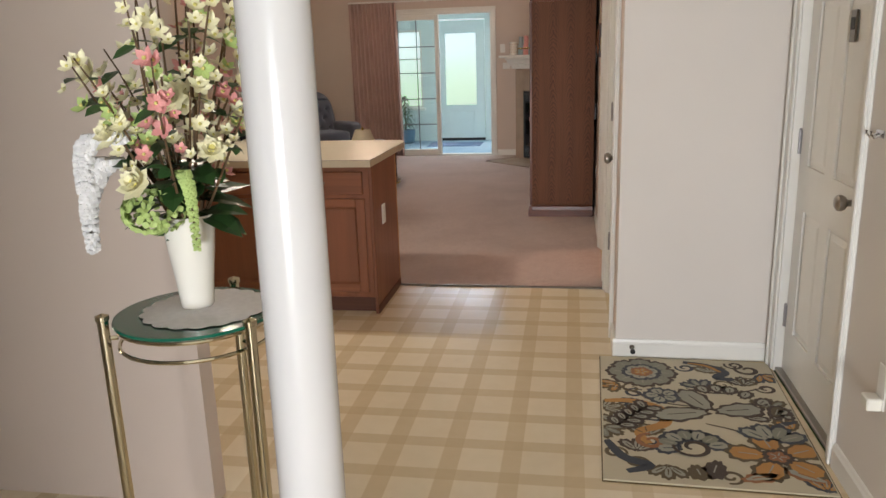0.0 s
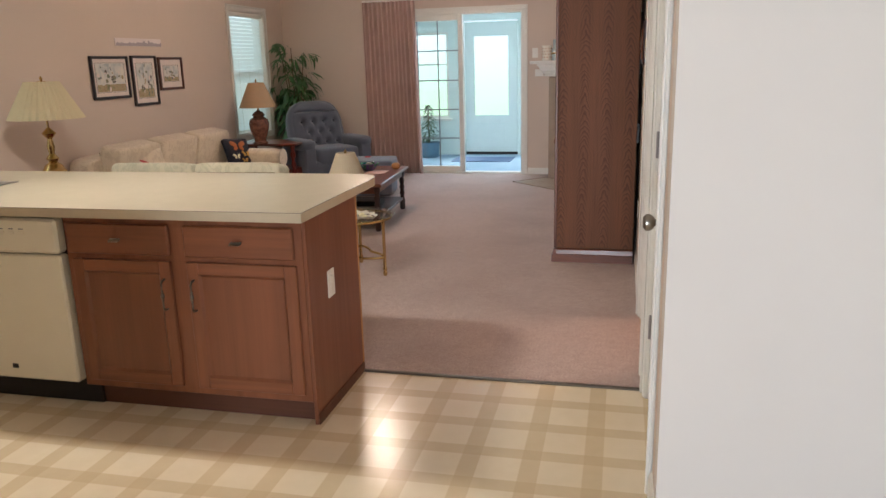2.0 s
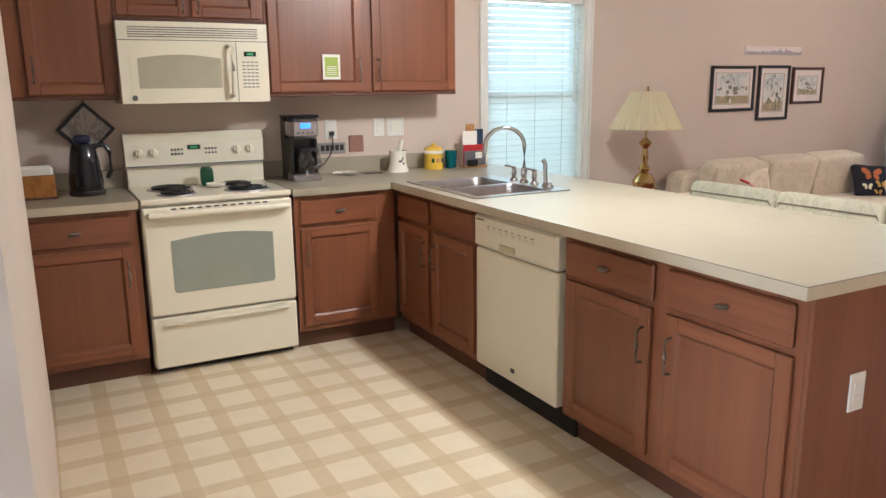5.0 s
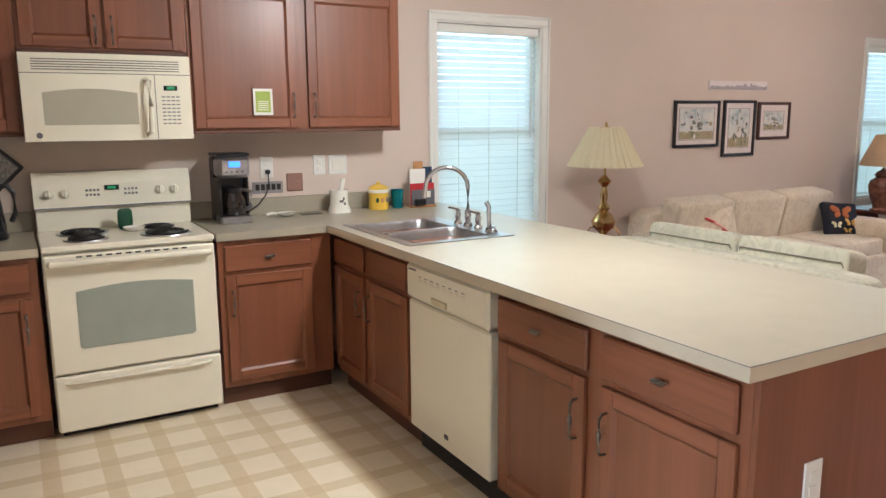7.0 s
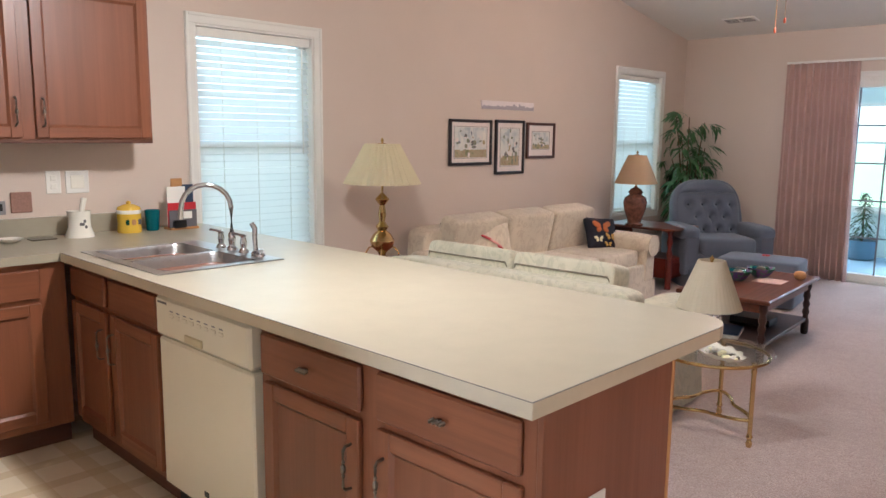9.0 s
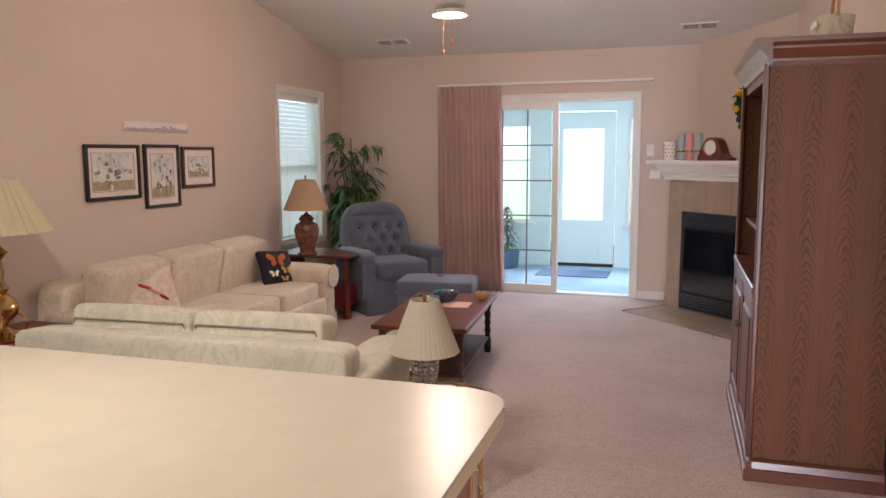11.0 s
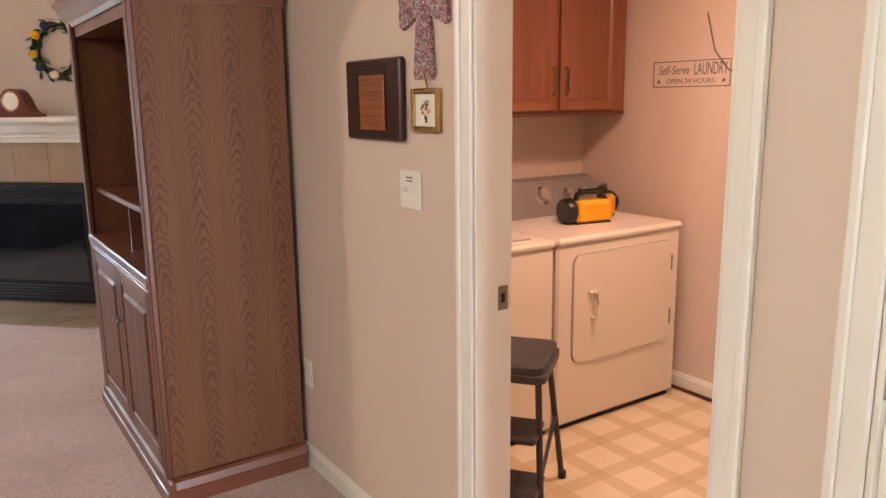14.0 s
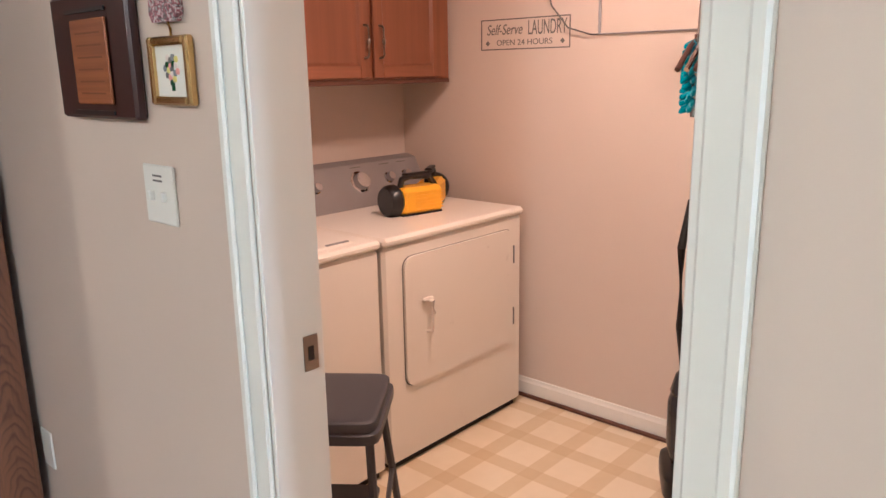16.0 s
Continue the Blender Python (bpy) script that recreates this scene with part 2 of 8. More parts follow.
M_CHROME = plain("chrome", rgb(205, 205, 208), 0.08, 1.0, var=0.02)
M_PEWTER = plain("pewter", rgb(128, 122, 114), 0.32, 1.0, var=0.1, scale=40)
M_BRASS = plain("polished_brass", rgb(208, 178, 122), 0.16, 1.0, var=0.08, scale=20)
M_GOLDP = plain("champagne_metal", rgb(200, 190, 164), 0.14, 1.0, var=0.05)
M_GLASS = pane_glass("clear_glass", (0.98, 0.99, 0.985))
M_GLASSG = pane_glass("green_edge_glass", (0.96, 0.99, 0.975))
M_OVEN = plain("grey_oven_glass", rgb(146, 152, 142), 0.08, var=0.05, Coat_Weight=0.6)
M_MWIN = plain("microwave_window", rgb(176, 170, 150), 0.18, var=0.03)
M_BURN = plain("burner_coil", rgb(28, 26, 26), 0.55, var=0.2, scale=40)
M_LCDG = glow("green_display", rgb(40, 120, 70), 0.6)
M_LCDB = glow("blue_display", rgb(70, 130, 255), 2.0)
M_DARKG = plain("dark_display", rgb(20, 30, 24), 0.2)
M_OAK = cathedral("stained_oak_veneer", rgb(60, 33, 22), rgb(106, 68, 47), 0, 0.135)
M_OAKS = wood("stained_oak_solid", rgb(84, 44, 27), rgb(122, 68, 42), 1, 0.28, coat=0.55)
M_OAKV = wood("stained_oak_upright", rgb(78, 42, 28), rgb(112, 64, 42), 2)
# Same wood in a darker, redder tone, for the armoire's back board.
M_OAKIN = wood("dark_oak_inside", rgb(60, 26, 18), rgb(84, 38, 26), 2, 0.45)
M_CHERRY = wood("cherry_table_wood", rgb(76, 34, 20), rgb(118, 60, 36), 1, 0.25)
M_DARKW = wood("dark_walnut_turning", rgb(44, 22, 16), rgb(70, 36, 26), 2, 0.3)
M_REDW = wood("red_mahogany", rgb(84, 24, 16), rgb(120, 40, 28), 2, 0.25)
M_SOFA = fabric("cream_damask", rgb(216, 202, 180), rgb(190, 172, 150))
M_LOVE = fabric("pale_floral_damask", rgb(206, 200, 178), rgb(176, 174, 152))
M_PIPE = fabric("dark_piping", rgb(138, 130, 112), None, 420, 0.1)
M_BLUE = fabric("slate_blue_velvet", rgb(98, 104, 118), None, 300, 0.14)
M_CURT = fabric("dusty_rose_drape", rgb(194, 163, 153), None, 350, 0.08)
M_SHADE = shade_cloth("cream_pleated_shade", rgb(226, 214, 180))
M_SHADET = shade_cloth("tan_linen_shade", rgb(198, 170, 138), 0.2)
M_SHADEW = shade_cloth("ivory_pleated_shade", rgb(226, 218, 196))
M_SLAT = shade_cloth("white_blind_slat", rgb(240, 242, 242), 0.66)
M_TILE = plain("beige_stone_tile", rgb(160, 140, 120), 0.35, var=0.14, scale=5, bump=0.1, bscale=60)
M_HEARTH = plain("hearth_tile", rgb(146, 126, 104), 0.3, var=0.12, scale=5)
M_GROUT = plain("grout", rgb(146, 128, 110), 0.8)
M_FIREGL = plain("firebox_glass", rgb(16, 18, 22), 0.06, var=0.2, Coat_Weight=0.5)
M_CERAM = plain("white_ceramic", rgb(232, 228, 216), 0.12, var=0.02)
M_SUNFL = plain("sunroom_carpet", rgb(140, 162, 178), 0.9, var=0.08, scale=3, bump=0.4, bscale=300)
M_SUNW = plain("sunroom_white", rgb(206, 222, 220), 0.5, var=0.02)
M_LAWN = plain("lawn", (0.08, 0.14, 0.04), 0.95, var=0.3, scale=0.6, bump=0.5, bscale=20)
M_LEAF = plain("bamboo_leaf", (0.05, 0.13, 0.04), 0.4, var=0.4, scale=5)
M_LEAFD = plain("dark_leaf", (0.03, 0.075, 0.02), 0.4, var=0.3, scale=12)
M_STEM = plain("brown_stem", rgb(92, 70, 44), 0.7, var=0.2, scale=30)
M_PETALW = plain("ivory_petal", rgb(236, 230, 192), 0.6, var=0.05, scale=40)
M_PETALS = plain("white_spray_petal", rgb(226, 224, 222), 0.7, var=0.12, scale=60)
M_PETALP = plain("pink_petal", rgb(216, 150, 144), 0.6, var=0.1, scale=40)
M_PETALG = plain("green_petal", rgb(176, 196, 120), 0.6, var=0.12, scale=40)
M_EYE = plain("flower_eye", rgb(214, 204, 120), 0.7)
M_LACE = plain("lace", rgb(234, 231, 232), 0.9, var=0.05, scale=60, bump=0.5, bscale=260)
M_YELL = plain("yellow_plastic", rgb(240, 176, 14), 0.35, var=0.05)
M_YCER = plain("yellow_ceramic", rgb(222, 184, 62), 0.2, var=0.08)
M_TEAL = plain("teal_metal", rgb(22, 108, 120), 0.2, 0.5, var=0.1)
M_RED = plain("red_card", rgb(170, 32, 40), 0.5)
M_PAPER = plain("paper", rgb(226, 224, 216), 0.8, var=0.02)
M_NAVY = plain("navy_card", rgb(30, 52, 78), 0.6)
M_GREEN = plain("leaf_green_card", rgb(158, 174, 78), 0.7)
M_DGREEN = plain("bottle_green", rgb(28, 72, 48), 0.15)
M_TAN = plain("tan_wood_block", rgb(176, 128, 78), 0.6, var=0.12, scale=30)
M_TERRA = plain("terracotta_plaque", rgb(148, 112, 98), 0.8, var=0.15, scale=80, bump=0.4, bscale=150)
M_INK = plain("grey_ink", rgb(104, 100, 98), 0.7)
M_VASE = plain("bronze_floral_urn", rgb(112, 72, 58), 0.25, var=0.45, scale=22)
M_BEADW = plain("espresso_frame", rgb(48, 22, 20), 0.3, var=0.15)
M_MAROON = plain("black_lacquer_frame", rgb(34, 22, 22), 0.3)
M_MAT = plain("picture_mat", rgb(222, 210, 204), 0.8)
M_NICKEL = plain("satin_nickel", rgb(150, 144, 136), 0.3, 1.0, var=0.06)
M_CHAIR = plain("dark_grey_steel", rgb(58, 58, 64), 0.45, var=0.1)
M_VINYLS = plain("charcoal_vinyl_seat", rgb(66, 66, 72), 0.5, var=0.08, bump=0.2, bscale=300)
M_WASH = plain("washer_white", rgb(228, 222, 212), 0.28, var=0.012, scale=3)
M_CONSOLE = plain("silver_console", rgb(150, 146, 146), 0.35, 0.4, var=0.05)
M_CHEN = fabric("teal_chenille", rgb(20, 140, 160), None, 80, 0.2)


def art(name, cols, scale):
    """Blotches of watercolour."""
    n = Net(name)
    f = n.noise(scale, 4, 0.6, None, 1.0)
    k = len(cols)
    return n.out(n.ramp(f, *[(0.3 + 0.4 * i / (k - 1), c) for i, c in enumerate(cols)]), 0.6)


M_ART = art("watercolour_sky", [rgb(150, 164, 172), rgb(206, 206, 202), rgb(222, 216, 206)], 9)
M_ARTG = art("watercolour_ground", [rgb(120, 124, 84), rgb(176, 160, 128), rgb(140, 110, 84)], 26)
M_ARTT = art("watercolour_trees", [rgb(84, 98, 84), rgb(124, 132, 112), rgb(160, 134, 112)], 60)
M_ARTB = art("watercolour_roof", [rgb(100, 108, 120), rgb(140, 142, 148)], 30)
M_LOUV = plain("black_louvre_metal", rgb(44, 46, 52), 0.35, 0.3, var=0.1)
# Darker copy of the recliner velvet: shade of the tufting dents, put on the buttons.
M_BLUED = fabric("slate_blue_button", rgb(52, 56, 68), None, 300, 0.1)
M_ARTF = art("floral_print", [rgb(226, 220, 206), rgb(226, 220, 206), rgb(190, 170, 60), rgb(150, 60, 70), rgb(70, 70, 96)], 40)
M_CROSS = art("mosaic_print", [rgb(36, 32, 36), rgb(196, 190, 190), rgb(54, 48, 52), rgb(150, 70, 88), rgb(200, 196, 194), rgb(60, 56, 60)], 75)
M_URNB = art("iridescent_glass", [rgb(20, 60, 120), rgb(40, 130, 90), rgb(110, 60, 120), rgb(30, 90, 140)], 18)


# ---- building helpers ----
def box(bm, x0, x1, y0, y1, z0, z1, b=0.0, m=None):
    """A box, its edges chamfered by b, through the matrix m."""
    m = m or Matrix()
    lo, hi = (min(x0, x1), min(y0, y1), min(z0, z1)), (max(x0, x1), max(y0, y1), max(z0, z1))
    b = min(b, *(0.49 * (h - l) for l, h in zip(lo, hi)))
    if b <= 0:
        v = {(i, j, k): bm.verts.new(m @ Vector(((lo, hi)[i][0], (lo, hi)[j][1], (lo, hi)[k][2]))) for i in (0, 1) for j in (0, 1) for k in (0, 1)}
        for a in range(3):
            for s in (0, 1):
                q = []
                for p, r in ((0, 0), (1, 0), (1, 1), (0, 1)):
                    i = [0, 0, 0]
                    i[a], i[(a + 1) % 3], i[(a + 2) % 3] = s, p, r
                    q.append(v[tuple(i)])
                bm.faces.new(q if s else q[::-1])
        return
    v = {}
    for i in (0, 1):
        for j in (0, 1):
            for k in (0, 1):
                s = (i, j, k)
                for a in range(3):
                    p = [(lo, hi)[s[c]][c] + (0 if c == a else (b if s[c] == 0 else -b)) for c in range(3)]
                    v[s, a] = bm.verts.new(m @ Vector(p))
                bm.faces.new([v[s, 0], v[s, 1], v[s, 2]])
    for a in range(3):
        u, w = (a + 1) % 3, (a + 2) % 3
        for s in (0, 1):
            q = []
            for p, r in ((0, 0), (1, 0), (1, 1), (0, 1)):
                i = [0, 0, 0]
                i[a], i[u], i[w] = s, p, r
                q.append(v[tuple(i), a])
            bm.faces.new(q)
        for p in (0, 1):
            for r in (0, 1):
                i, j = [0, 0, 0], [0, 0, 0]
                i[a], j[a] = 0, 1
                i[u] = j[u] = p
                i[w] = j[w] = r
                bm.faces.new([v[tuple(i), u], v[tuple(i), w], v[tuple(j), w], v[tuple(j), u]])


def lathe(bm, prof, cx=0.0, cy=0.0, seg=20, m=None, wave=0.0, waves=0):
    """A turned shape: prof is a row of (radius, height)."""
    m = m or Matrix()
    rings = []
    for r, z in prof:
        ring = []
        for i in range(seg):
            a = 2 * math.pi * i / seg
            rr = r * (1 + wave * math.cos(waves * a)) if waves else r
            ring.append(bm.verts.new(m @ Vector((cx + rr * math.cos(a), cy + rr * math.sin(a), z))))
        rings.append(ring)
    for p, q in zip(rings, rings[1:]):
        for i in range(seg):
            bm.faces.new([p[i], p[(i + 1) % seg], q[(i + 1) % seg], q[i]])
    for ring, r in ((rings[0], prof[0][0]), (rings[-1], prof[-1][0])):
        if r > 1e-5:
            bm.faces.new(ring)


def tube(bm, pts, r, seg=8, taper=1.0):
    """A round bar along points."""
    pts = [Vector(p) for p in pts]
    rings = []
    for i, p in enumerate(pts):
        d = (pts[min(i + 1, len(pts) - 1)] - pts[max(i - 1, 0)]).normalized()
        side = d.cross(Vector((0, 0, 1)))
        side = side.normalized() if side.length > 1e-4 else Vector((1, 0, 0))
        up = side.cross(d)
        rr = r * (1 + (taper - 1) * i / max(1, len(pts) - 1))
        rings.append([bm.verts.new(p + rr * (math.cos(a) * side + math.sin(a) * up)) for a in (2 * math.pi * k / seg for k in range(seg))])
    for p, q in zip(rings, rings[1:]):
        for k in range(seg):
            bm.faces.new([p[k], p[(k + 1) % seg], q[(k + 1) % seg], q[k]])
    bm.faces.new(rings[0])
    bm.faces.new(rings[-1])


def soft(bm, c, size, e=0.3, rot=None, seg=24, rows=14, dent=None):
    """A stuffed shape: a superellipsoid of the full size given."""
    m = Matrix.Translation(c) @ (rot or Matrix())
    f = lambda v, p: math.copysign(abs(v) ** p, v)
    rings = []
    for j in range(1, rows):
        t = math.pi * (j / rows - 0.5)
        ring = []
        for i in range(seg):
            a = 2 * math.pi * i / seg
            p = Vector((size[0] / 2 * f(math.cos(t), e) * f(math.cos(a), e), size[1] / 2 * f(math.cos(t), e) * f(math.sin(a), e), size[2] / 2 * f(math.sin(t), e)))
            if dent:
                p = dent(p)
            ring.append(bm.verts.new(m @ p))
        rings.append(ring)
    for p, q in zip(rings, rings[1:]):
        for i in range(seg):
            bm.faces.new([p[i], p[(i + 1) % seg], q[(i + 1) % seg], q[i]])
    bm.faces.new(rings[0])
    bm.faces.new(rings[-1])


def prism(bm, outline, z0, z1, m=None):
    """An upright prism over a plan outline."""
    m = m or Matrix()
    lo = [bm.verts.new(m @ Vector((x, y, z0))) for x, y in outline]
    hi = [bm.verts.new(m @ Vector((x, y, z1))) for x, y in outline]
    bm.faces.new(lo[::-1])
    bm.faces.new(hi)
    k = len(lo)
    for i in range(k):
        bm.faces.new([lo[i], lo[(i + 1) % k], hi[(i + 1) % k], hi[i]])


def sweep(bm, prof, a, b, m=None):
    """A moulding: the profile (out, up) run from a to b along local x."""
    m = m or Matrix()
    p = [bm.verts.new(m @ Vector((a, -o, z))) for o, z in prof]
    q = [bm.verts.new(m @ Vector((b, -o, z))) for o, z in prof]
    k = len(p)
    for i in range(k):
        bm.faces.new([p[i], p[(i + 1) % k], q[(i + 1) % k], q[i]])
    bm.faces.new(p)
    bm.faces.new(q)


def finish(name, bm, material, smooth=False):
    bmesh.ops.recalc_face_normals(bm, faces=bm.faces)
    me = bpy.data.meshes.new(name)
    bm.to_mesh(me)
    bm.free()
    me.materials.append(material)
    if smooth:
        me.shade_smooth()
        me.set_sharp_from_angle(angle=radians(38))
    return me


def thing(name, at, label, category, rz=0.0, group="", kind=""):
    e = new(name)
    e.empty_display_size = 0.05
    e.matrix_world = pose(*at, 0, 0, rz)
    return tagged(e, label, category, group, kind)


def part(name, bm, material, parent, label="", smooth=False, second=None):
    ob = new(name, finish(name, bm, material, smooth))
    if second:
        ob.data.materials.append(second)
    ob.parent = parent
    if label:
        tagged(ob, label)
    return ob


def again(ob, parent, m):
    """Another object on the same mesh, under a parent."""
    o = new(ob.name.split(".")[0], ob.data)
    o.parent = parent
    o.matrix_local = m
    return o


def setting(name, bm, material, label, category, smooth=False):
    return tagged(new(name, finish(name, bm, material, smooth)), label, category, kind="structure")


def B():
    return bmesh.new()


def bx(*a, **k):
    bm = bmesh.new()
    box(bm, *a, **k)
    return bm


def lettering(text, size, m, material, parent, name="lettering", shear=0.0, squash=1.0):
    cu = bpy.data.curves.new(name, "FONT")
    cu.body, cu.size, cu.extrude, cu.align_x, cu.align_y, cu.shear = text, size, 0.0006, "CENTER", "CENTER", shear
    tmp = bpy.data.objects.new(name, cu)
    scene.collection.objects.link(tmp)
    bpy.context.view_layer.update()
    me = bpy.data.meshes.new_from_object(tmp.evaluated_get(bpy.context.evaluated_depsgraph_get()))
    bpy.data.objects.remove(tmp)
    me.transform(m @ Matrix.Diagonal((squash, 1, 1, 1)))
    me.materials.clear()
    me.materials.append(material)
    ob = new(name, me)
    ob.parent = parent
    return ob

# ---- the setting ----
XL, XR, YF, XE, YW, TH = -4.45, 0.175, 11.40, 0.885, 3.76, 0.12


def wall(name, axis, face, back, a0, a1, z0, z1, holes, label, material=None):
    """A straight wall between two planes of one axis, with openings cut through."""
    bm = B()

    def put(p0, p1, q0, q1):
        if p1 - p0 > 1e-4 and q1 - q0 > 1e-4:
            box(bm, *((face, back, p0, p1) if axis == "x" else (p0, p1, face, back)), q0, q1)

    at = a0
    for h0, h1, b0, b1 in sorted(holes):
        put(at, h0, z0, z1)
        put(h0, h1, z0, b0)
        put(h0, h1, b1, z1)
        at = h1
    put(at, a1, z0, z1)
    return setting(name, bm, material or M_WALL, label, "wall")


W1 = (5.25, 6.10, 0.66, 2.09)
W2 = (9.94, 10.83, 0.64, 2.12)
SL = (-2.92, -1.19, 0.0, 2.08)
LD = (5.068, 5.857, 0.0, 2.05)
PD = (4.06, 4.783, 0.0, 2.05)
GD = (2.87, 3.66, 0.0, 2.05)
wall("wall_west", "x", XL, XL - 0.16, 1.8, YF + 0.15, 0, 3.75, [W1, W2], "beige painted long wall with two blinded windows")
wall("wall_north", "y", YF, YF + 0.15, XL, XR + TH, 0, 3.2, [SL], "beige painted wall with sliding glass patio door")
wall("wall_east", "x", XR, XR + TH, YW + TH, YF, 0, 3.75, [LD, PD], "beige painted wall with laundry and closet doorways")
wall("wall_closet_end", "y", YW, YW + TH, XR, XE + TH, 0, 2.6, [], "short off-white wall beside the entry door", M_WALLE)
wall("wall_entry_side", "x", XE, XE + TH, -1.6, YW, 0, 2.6, [GD], "beige painted entry wall with white panel door", M_WALLE)
# Unseen wall; its bare opening lets the added entry lamp shine in.
wall("wall_entry_back", "y", -1.6, -1.72, -3.4, XE + TH, 0, 2.6, [(-0.72, 0.80, 0.1, 2.2)], "plain unseen entry wall, left open for the fill lamp", M_WALLE)
wall("wall_entry_west", "x", -3.4, -3.52, -1.6, 2.31, 0, 2.6, [], "plain beige entry side wall", M_WALLE)
# Added out of view to keep the entry lamp off the left wall.
wall("wall_entry_partition", "x", -0.85, -0.77, -1.6, -0.70, 0, 2.6, [], "unseen wall added to block the entry fill lamp", M_WALLE)
wall("wall_kitchen_stub", "y", 2.31, 2.39, -3.4, -1.23, 0, 2.6, [], "beige wall between entry and kitchen")
wall("wall_kitchen_back", "y", 1.8, 1.9, XL, -3.52, 0, 2.6, [], "plain beige kitchen end wall")
wall("wall_laundry_back", "y", 7.44, 7.54, XR + TH, 2.27, 0, 2.6, [], "beige laundry wall behind the machines")
wall("wall_laundry_side", "x", 2.15, 2.27, 4.96, 7.44, 0, 2.6, [], "beige laundry side wall under warm lamp light")
wall("wall_laundry_near", "y", 4.86, 4.96, XR + TH, 2.27, 0, 2.6, [], "plain beige laundry end wall")
wall("wall_header", "y", 5.02, 5.12, XL, XR, 2.44, 3.75, [], "beige drop between kitchen and vaulted ceilings")

setting("ceiling_kitchen", bx(XL - 0.16, XE + TH, -1.72, 5.02, 2.44, 2.54), M_CEIL, "flat white kitchen ceiling", "ceiling")
setting("ceiling_laundry", bx(XR + TH, 2.27, 4.86, 7.54, 2.44, 2.54), M_CEIL, "flat white laundry ceiling", "ceiling")
bm = B()
zc = lambda y: 2.575 + 0.165 * (YF - y)
lo = [(XL - 0.16, 5.12), (XR + TH, 5.12), (XR + TH, YF + 0.15), (XL - 0.16, YF + 0.15)]
v0 = [bm.verts.new((x, y, zc(y))) for x, y in lo]
v1 = [bm.verts.new((x, y, zc(y) + 0.1)) for x, y in lo]
bm.faces.new(v0)
bm.faces.new(v1)
for i in range(4):
    bm.faces.new([v0[i], v0[(i + 1) % 4], v1[(i + 1) % 4], v1[i]])
setting("ceiling_living", bm, M_CEIL, "sloping white vaulted living room ceiling", "ceiling")

setting("floor_vinyl", bx(XL, XE, -1.6, 4.853, -0.06, 0.0), M_VINYL, "beige lattice-patterned sheet vinyl kitchen floor", "floor")
setting("floor_laundry", bx(XR, 2.15, 4.86, 7.44, -0.06, 0.0), M_VINYL, "beige lattice-patterned sheet vinyl laundry floor", "floor")
setting("floor_carpet", bx(XL, XR, 4.853, YF, -0.06, 0.008), M_CARPET, "pinkish beige cut-pile living room carpet", "floor")
setting("threshold_strip", bx(-1.16, XR, 4.842, 4.862, 0.0, 0.012, b=0.004), M_PEWTER, "thin metal strip between vinyl and carpet", "trim")

BASE = [(0, 0), (0.014, 0), (0.014, 0.07), (0.009, 0.078), (0.006, 0.09), (0, 0.092)]


def skirting(runs, name, label):
    bm = B()
    for x0, y0, x1, y1 in runs:
        d = Vector((x1 - x0, y1 - y0, 0))
        m = Matrix.Translation((x0, y0, 0.0)) @ Matrix.Rotation(math.atan2(d.y, d.x), 4, "Z")
        sweep(bm, BASE, 0, d.length, m)
    return setting(name, bm, M_TRIM, label, "baseboard")


skirting([(XR, 9.9, XR, 5.92), (XR, 5.004, XR, 4.847), (XR, 3.996, XR, YW + 0.003), (-1.13 - 0.0, YF, -0.86, YF), (XL, 6.2, XL, YF), (XL, YF, -2.98, YF)],
         "baseboard_living", "white moulded baseboard")
skirting([(XR - 0.014, YW, XE, YW)], "baseboard_closet", "white moulded baseboard with door stop")
skirting([(XE, 2.80, XE, -1.6)], "baseboard_entry", "white moulded baseboard")
skirting([(2.15, 7.44, 2.15, 4.96)], "baseboard_laundry", "white moulded baseboard over dark shoe strip")
setting("shoe_moulding", bx(2.122, 2.136, 4.96, 7.44, 0.0, 0.018, b=0.004), M_TOE, "dark brown shoe moulding", "trim")


def casing(name, axis, at, a0, a1, z1, out, w=0.062, sill=None, label="white moulded door casing"):
    """Moulded trim round an opening; out is +1 or -1, the side on which it stands proud."""
    bm = B()
    z0 = 0.0 if sill is None else sill

    def strip(p0, p1, q0, q1, d0, d1):
        c = (at, at + out * d1) if d0 == 0 else (at + out * d0, at + out * d1)
        box(bm, *((*c, p0, p1) if axis == "x" else (p0, p1, *c)), q0, q1, b=0.004)

    for p0, p1 in ((a0 - w, a0), (a1, a1 + w)):
        strip(p0, p1, z0, z1, 0, 0.012)
        outer = p0 if p0 < a0 else p1 - 0.02
        strip(outer, outer + 0.02, z0, z1 + w - 0.0, 0.012, 0.022)
    strip(a0 - w, a1 + w, z1, z1 + w, 0, 0.012)
    strip(a0 - w + 0.02, a1 + w - 0.02, z1 + w - 0.02, z1 + w, 0.012, 0.022)
    if sill is not None:
        strip(a0 - w, a1 + w, z0 - w, z0, 0, 0.012)
    return setting(name, bm, M_TRIM, label, "trim")


def jamb(name, axis, c0, c1, a0, a1, z1, z0=0.0):
    bm = B()
    t = 0.012
    for p0, p1, q0, q1 in ((a0, a0 + t, z0, z1), (a1 - t, a1, z0, z1), (a0 + t, a1 - t, z1 - t, z1)) + (((a0 + t, a1 - t, z0, z0 + t),) if z0 > 0 else ()):
        box(bm, *((c0, c1, p0, p1) if axis == "x" else (p0, p1, c0, c1)), q0, q1, b=0.002)
    return setting(name, bm, M_TRIM, "white painted jamb", "trim")


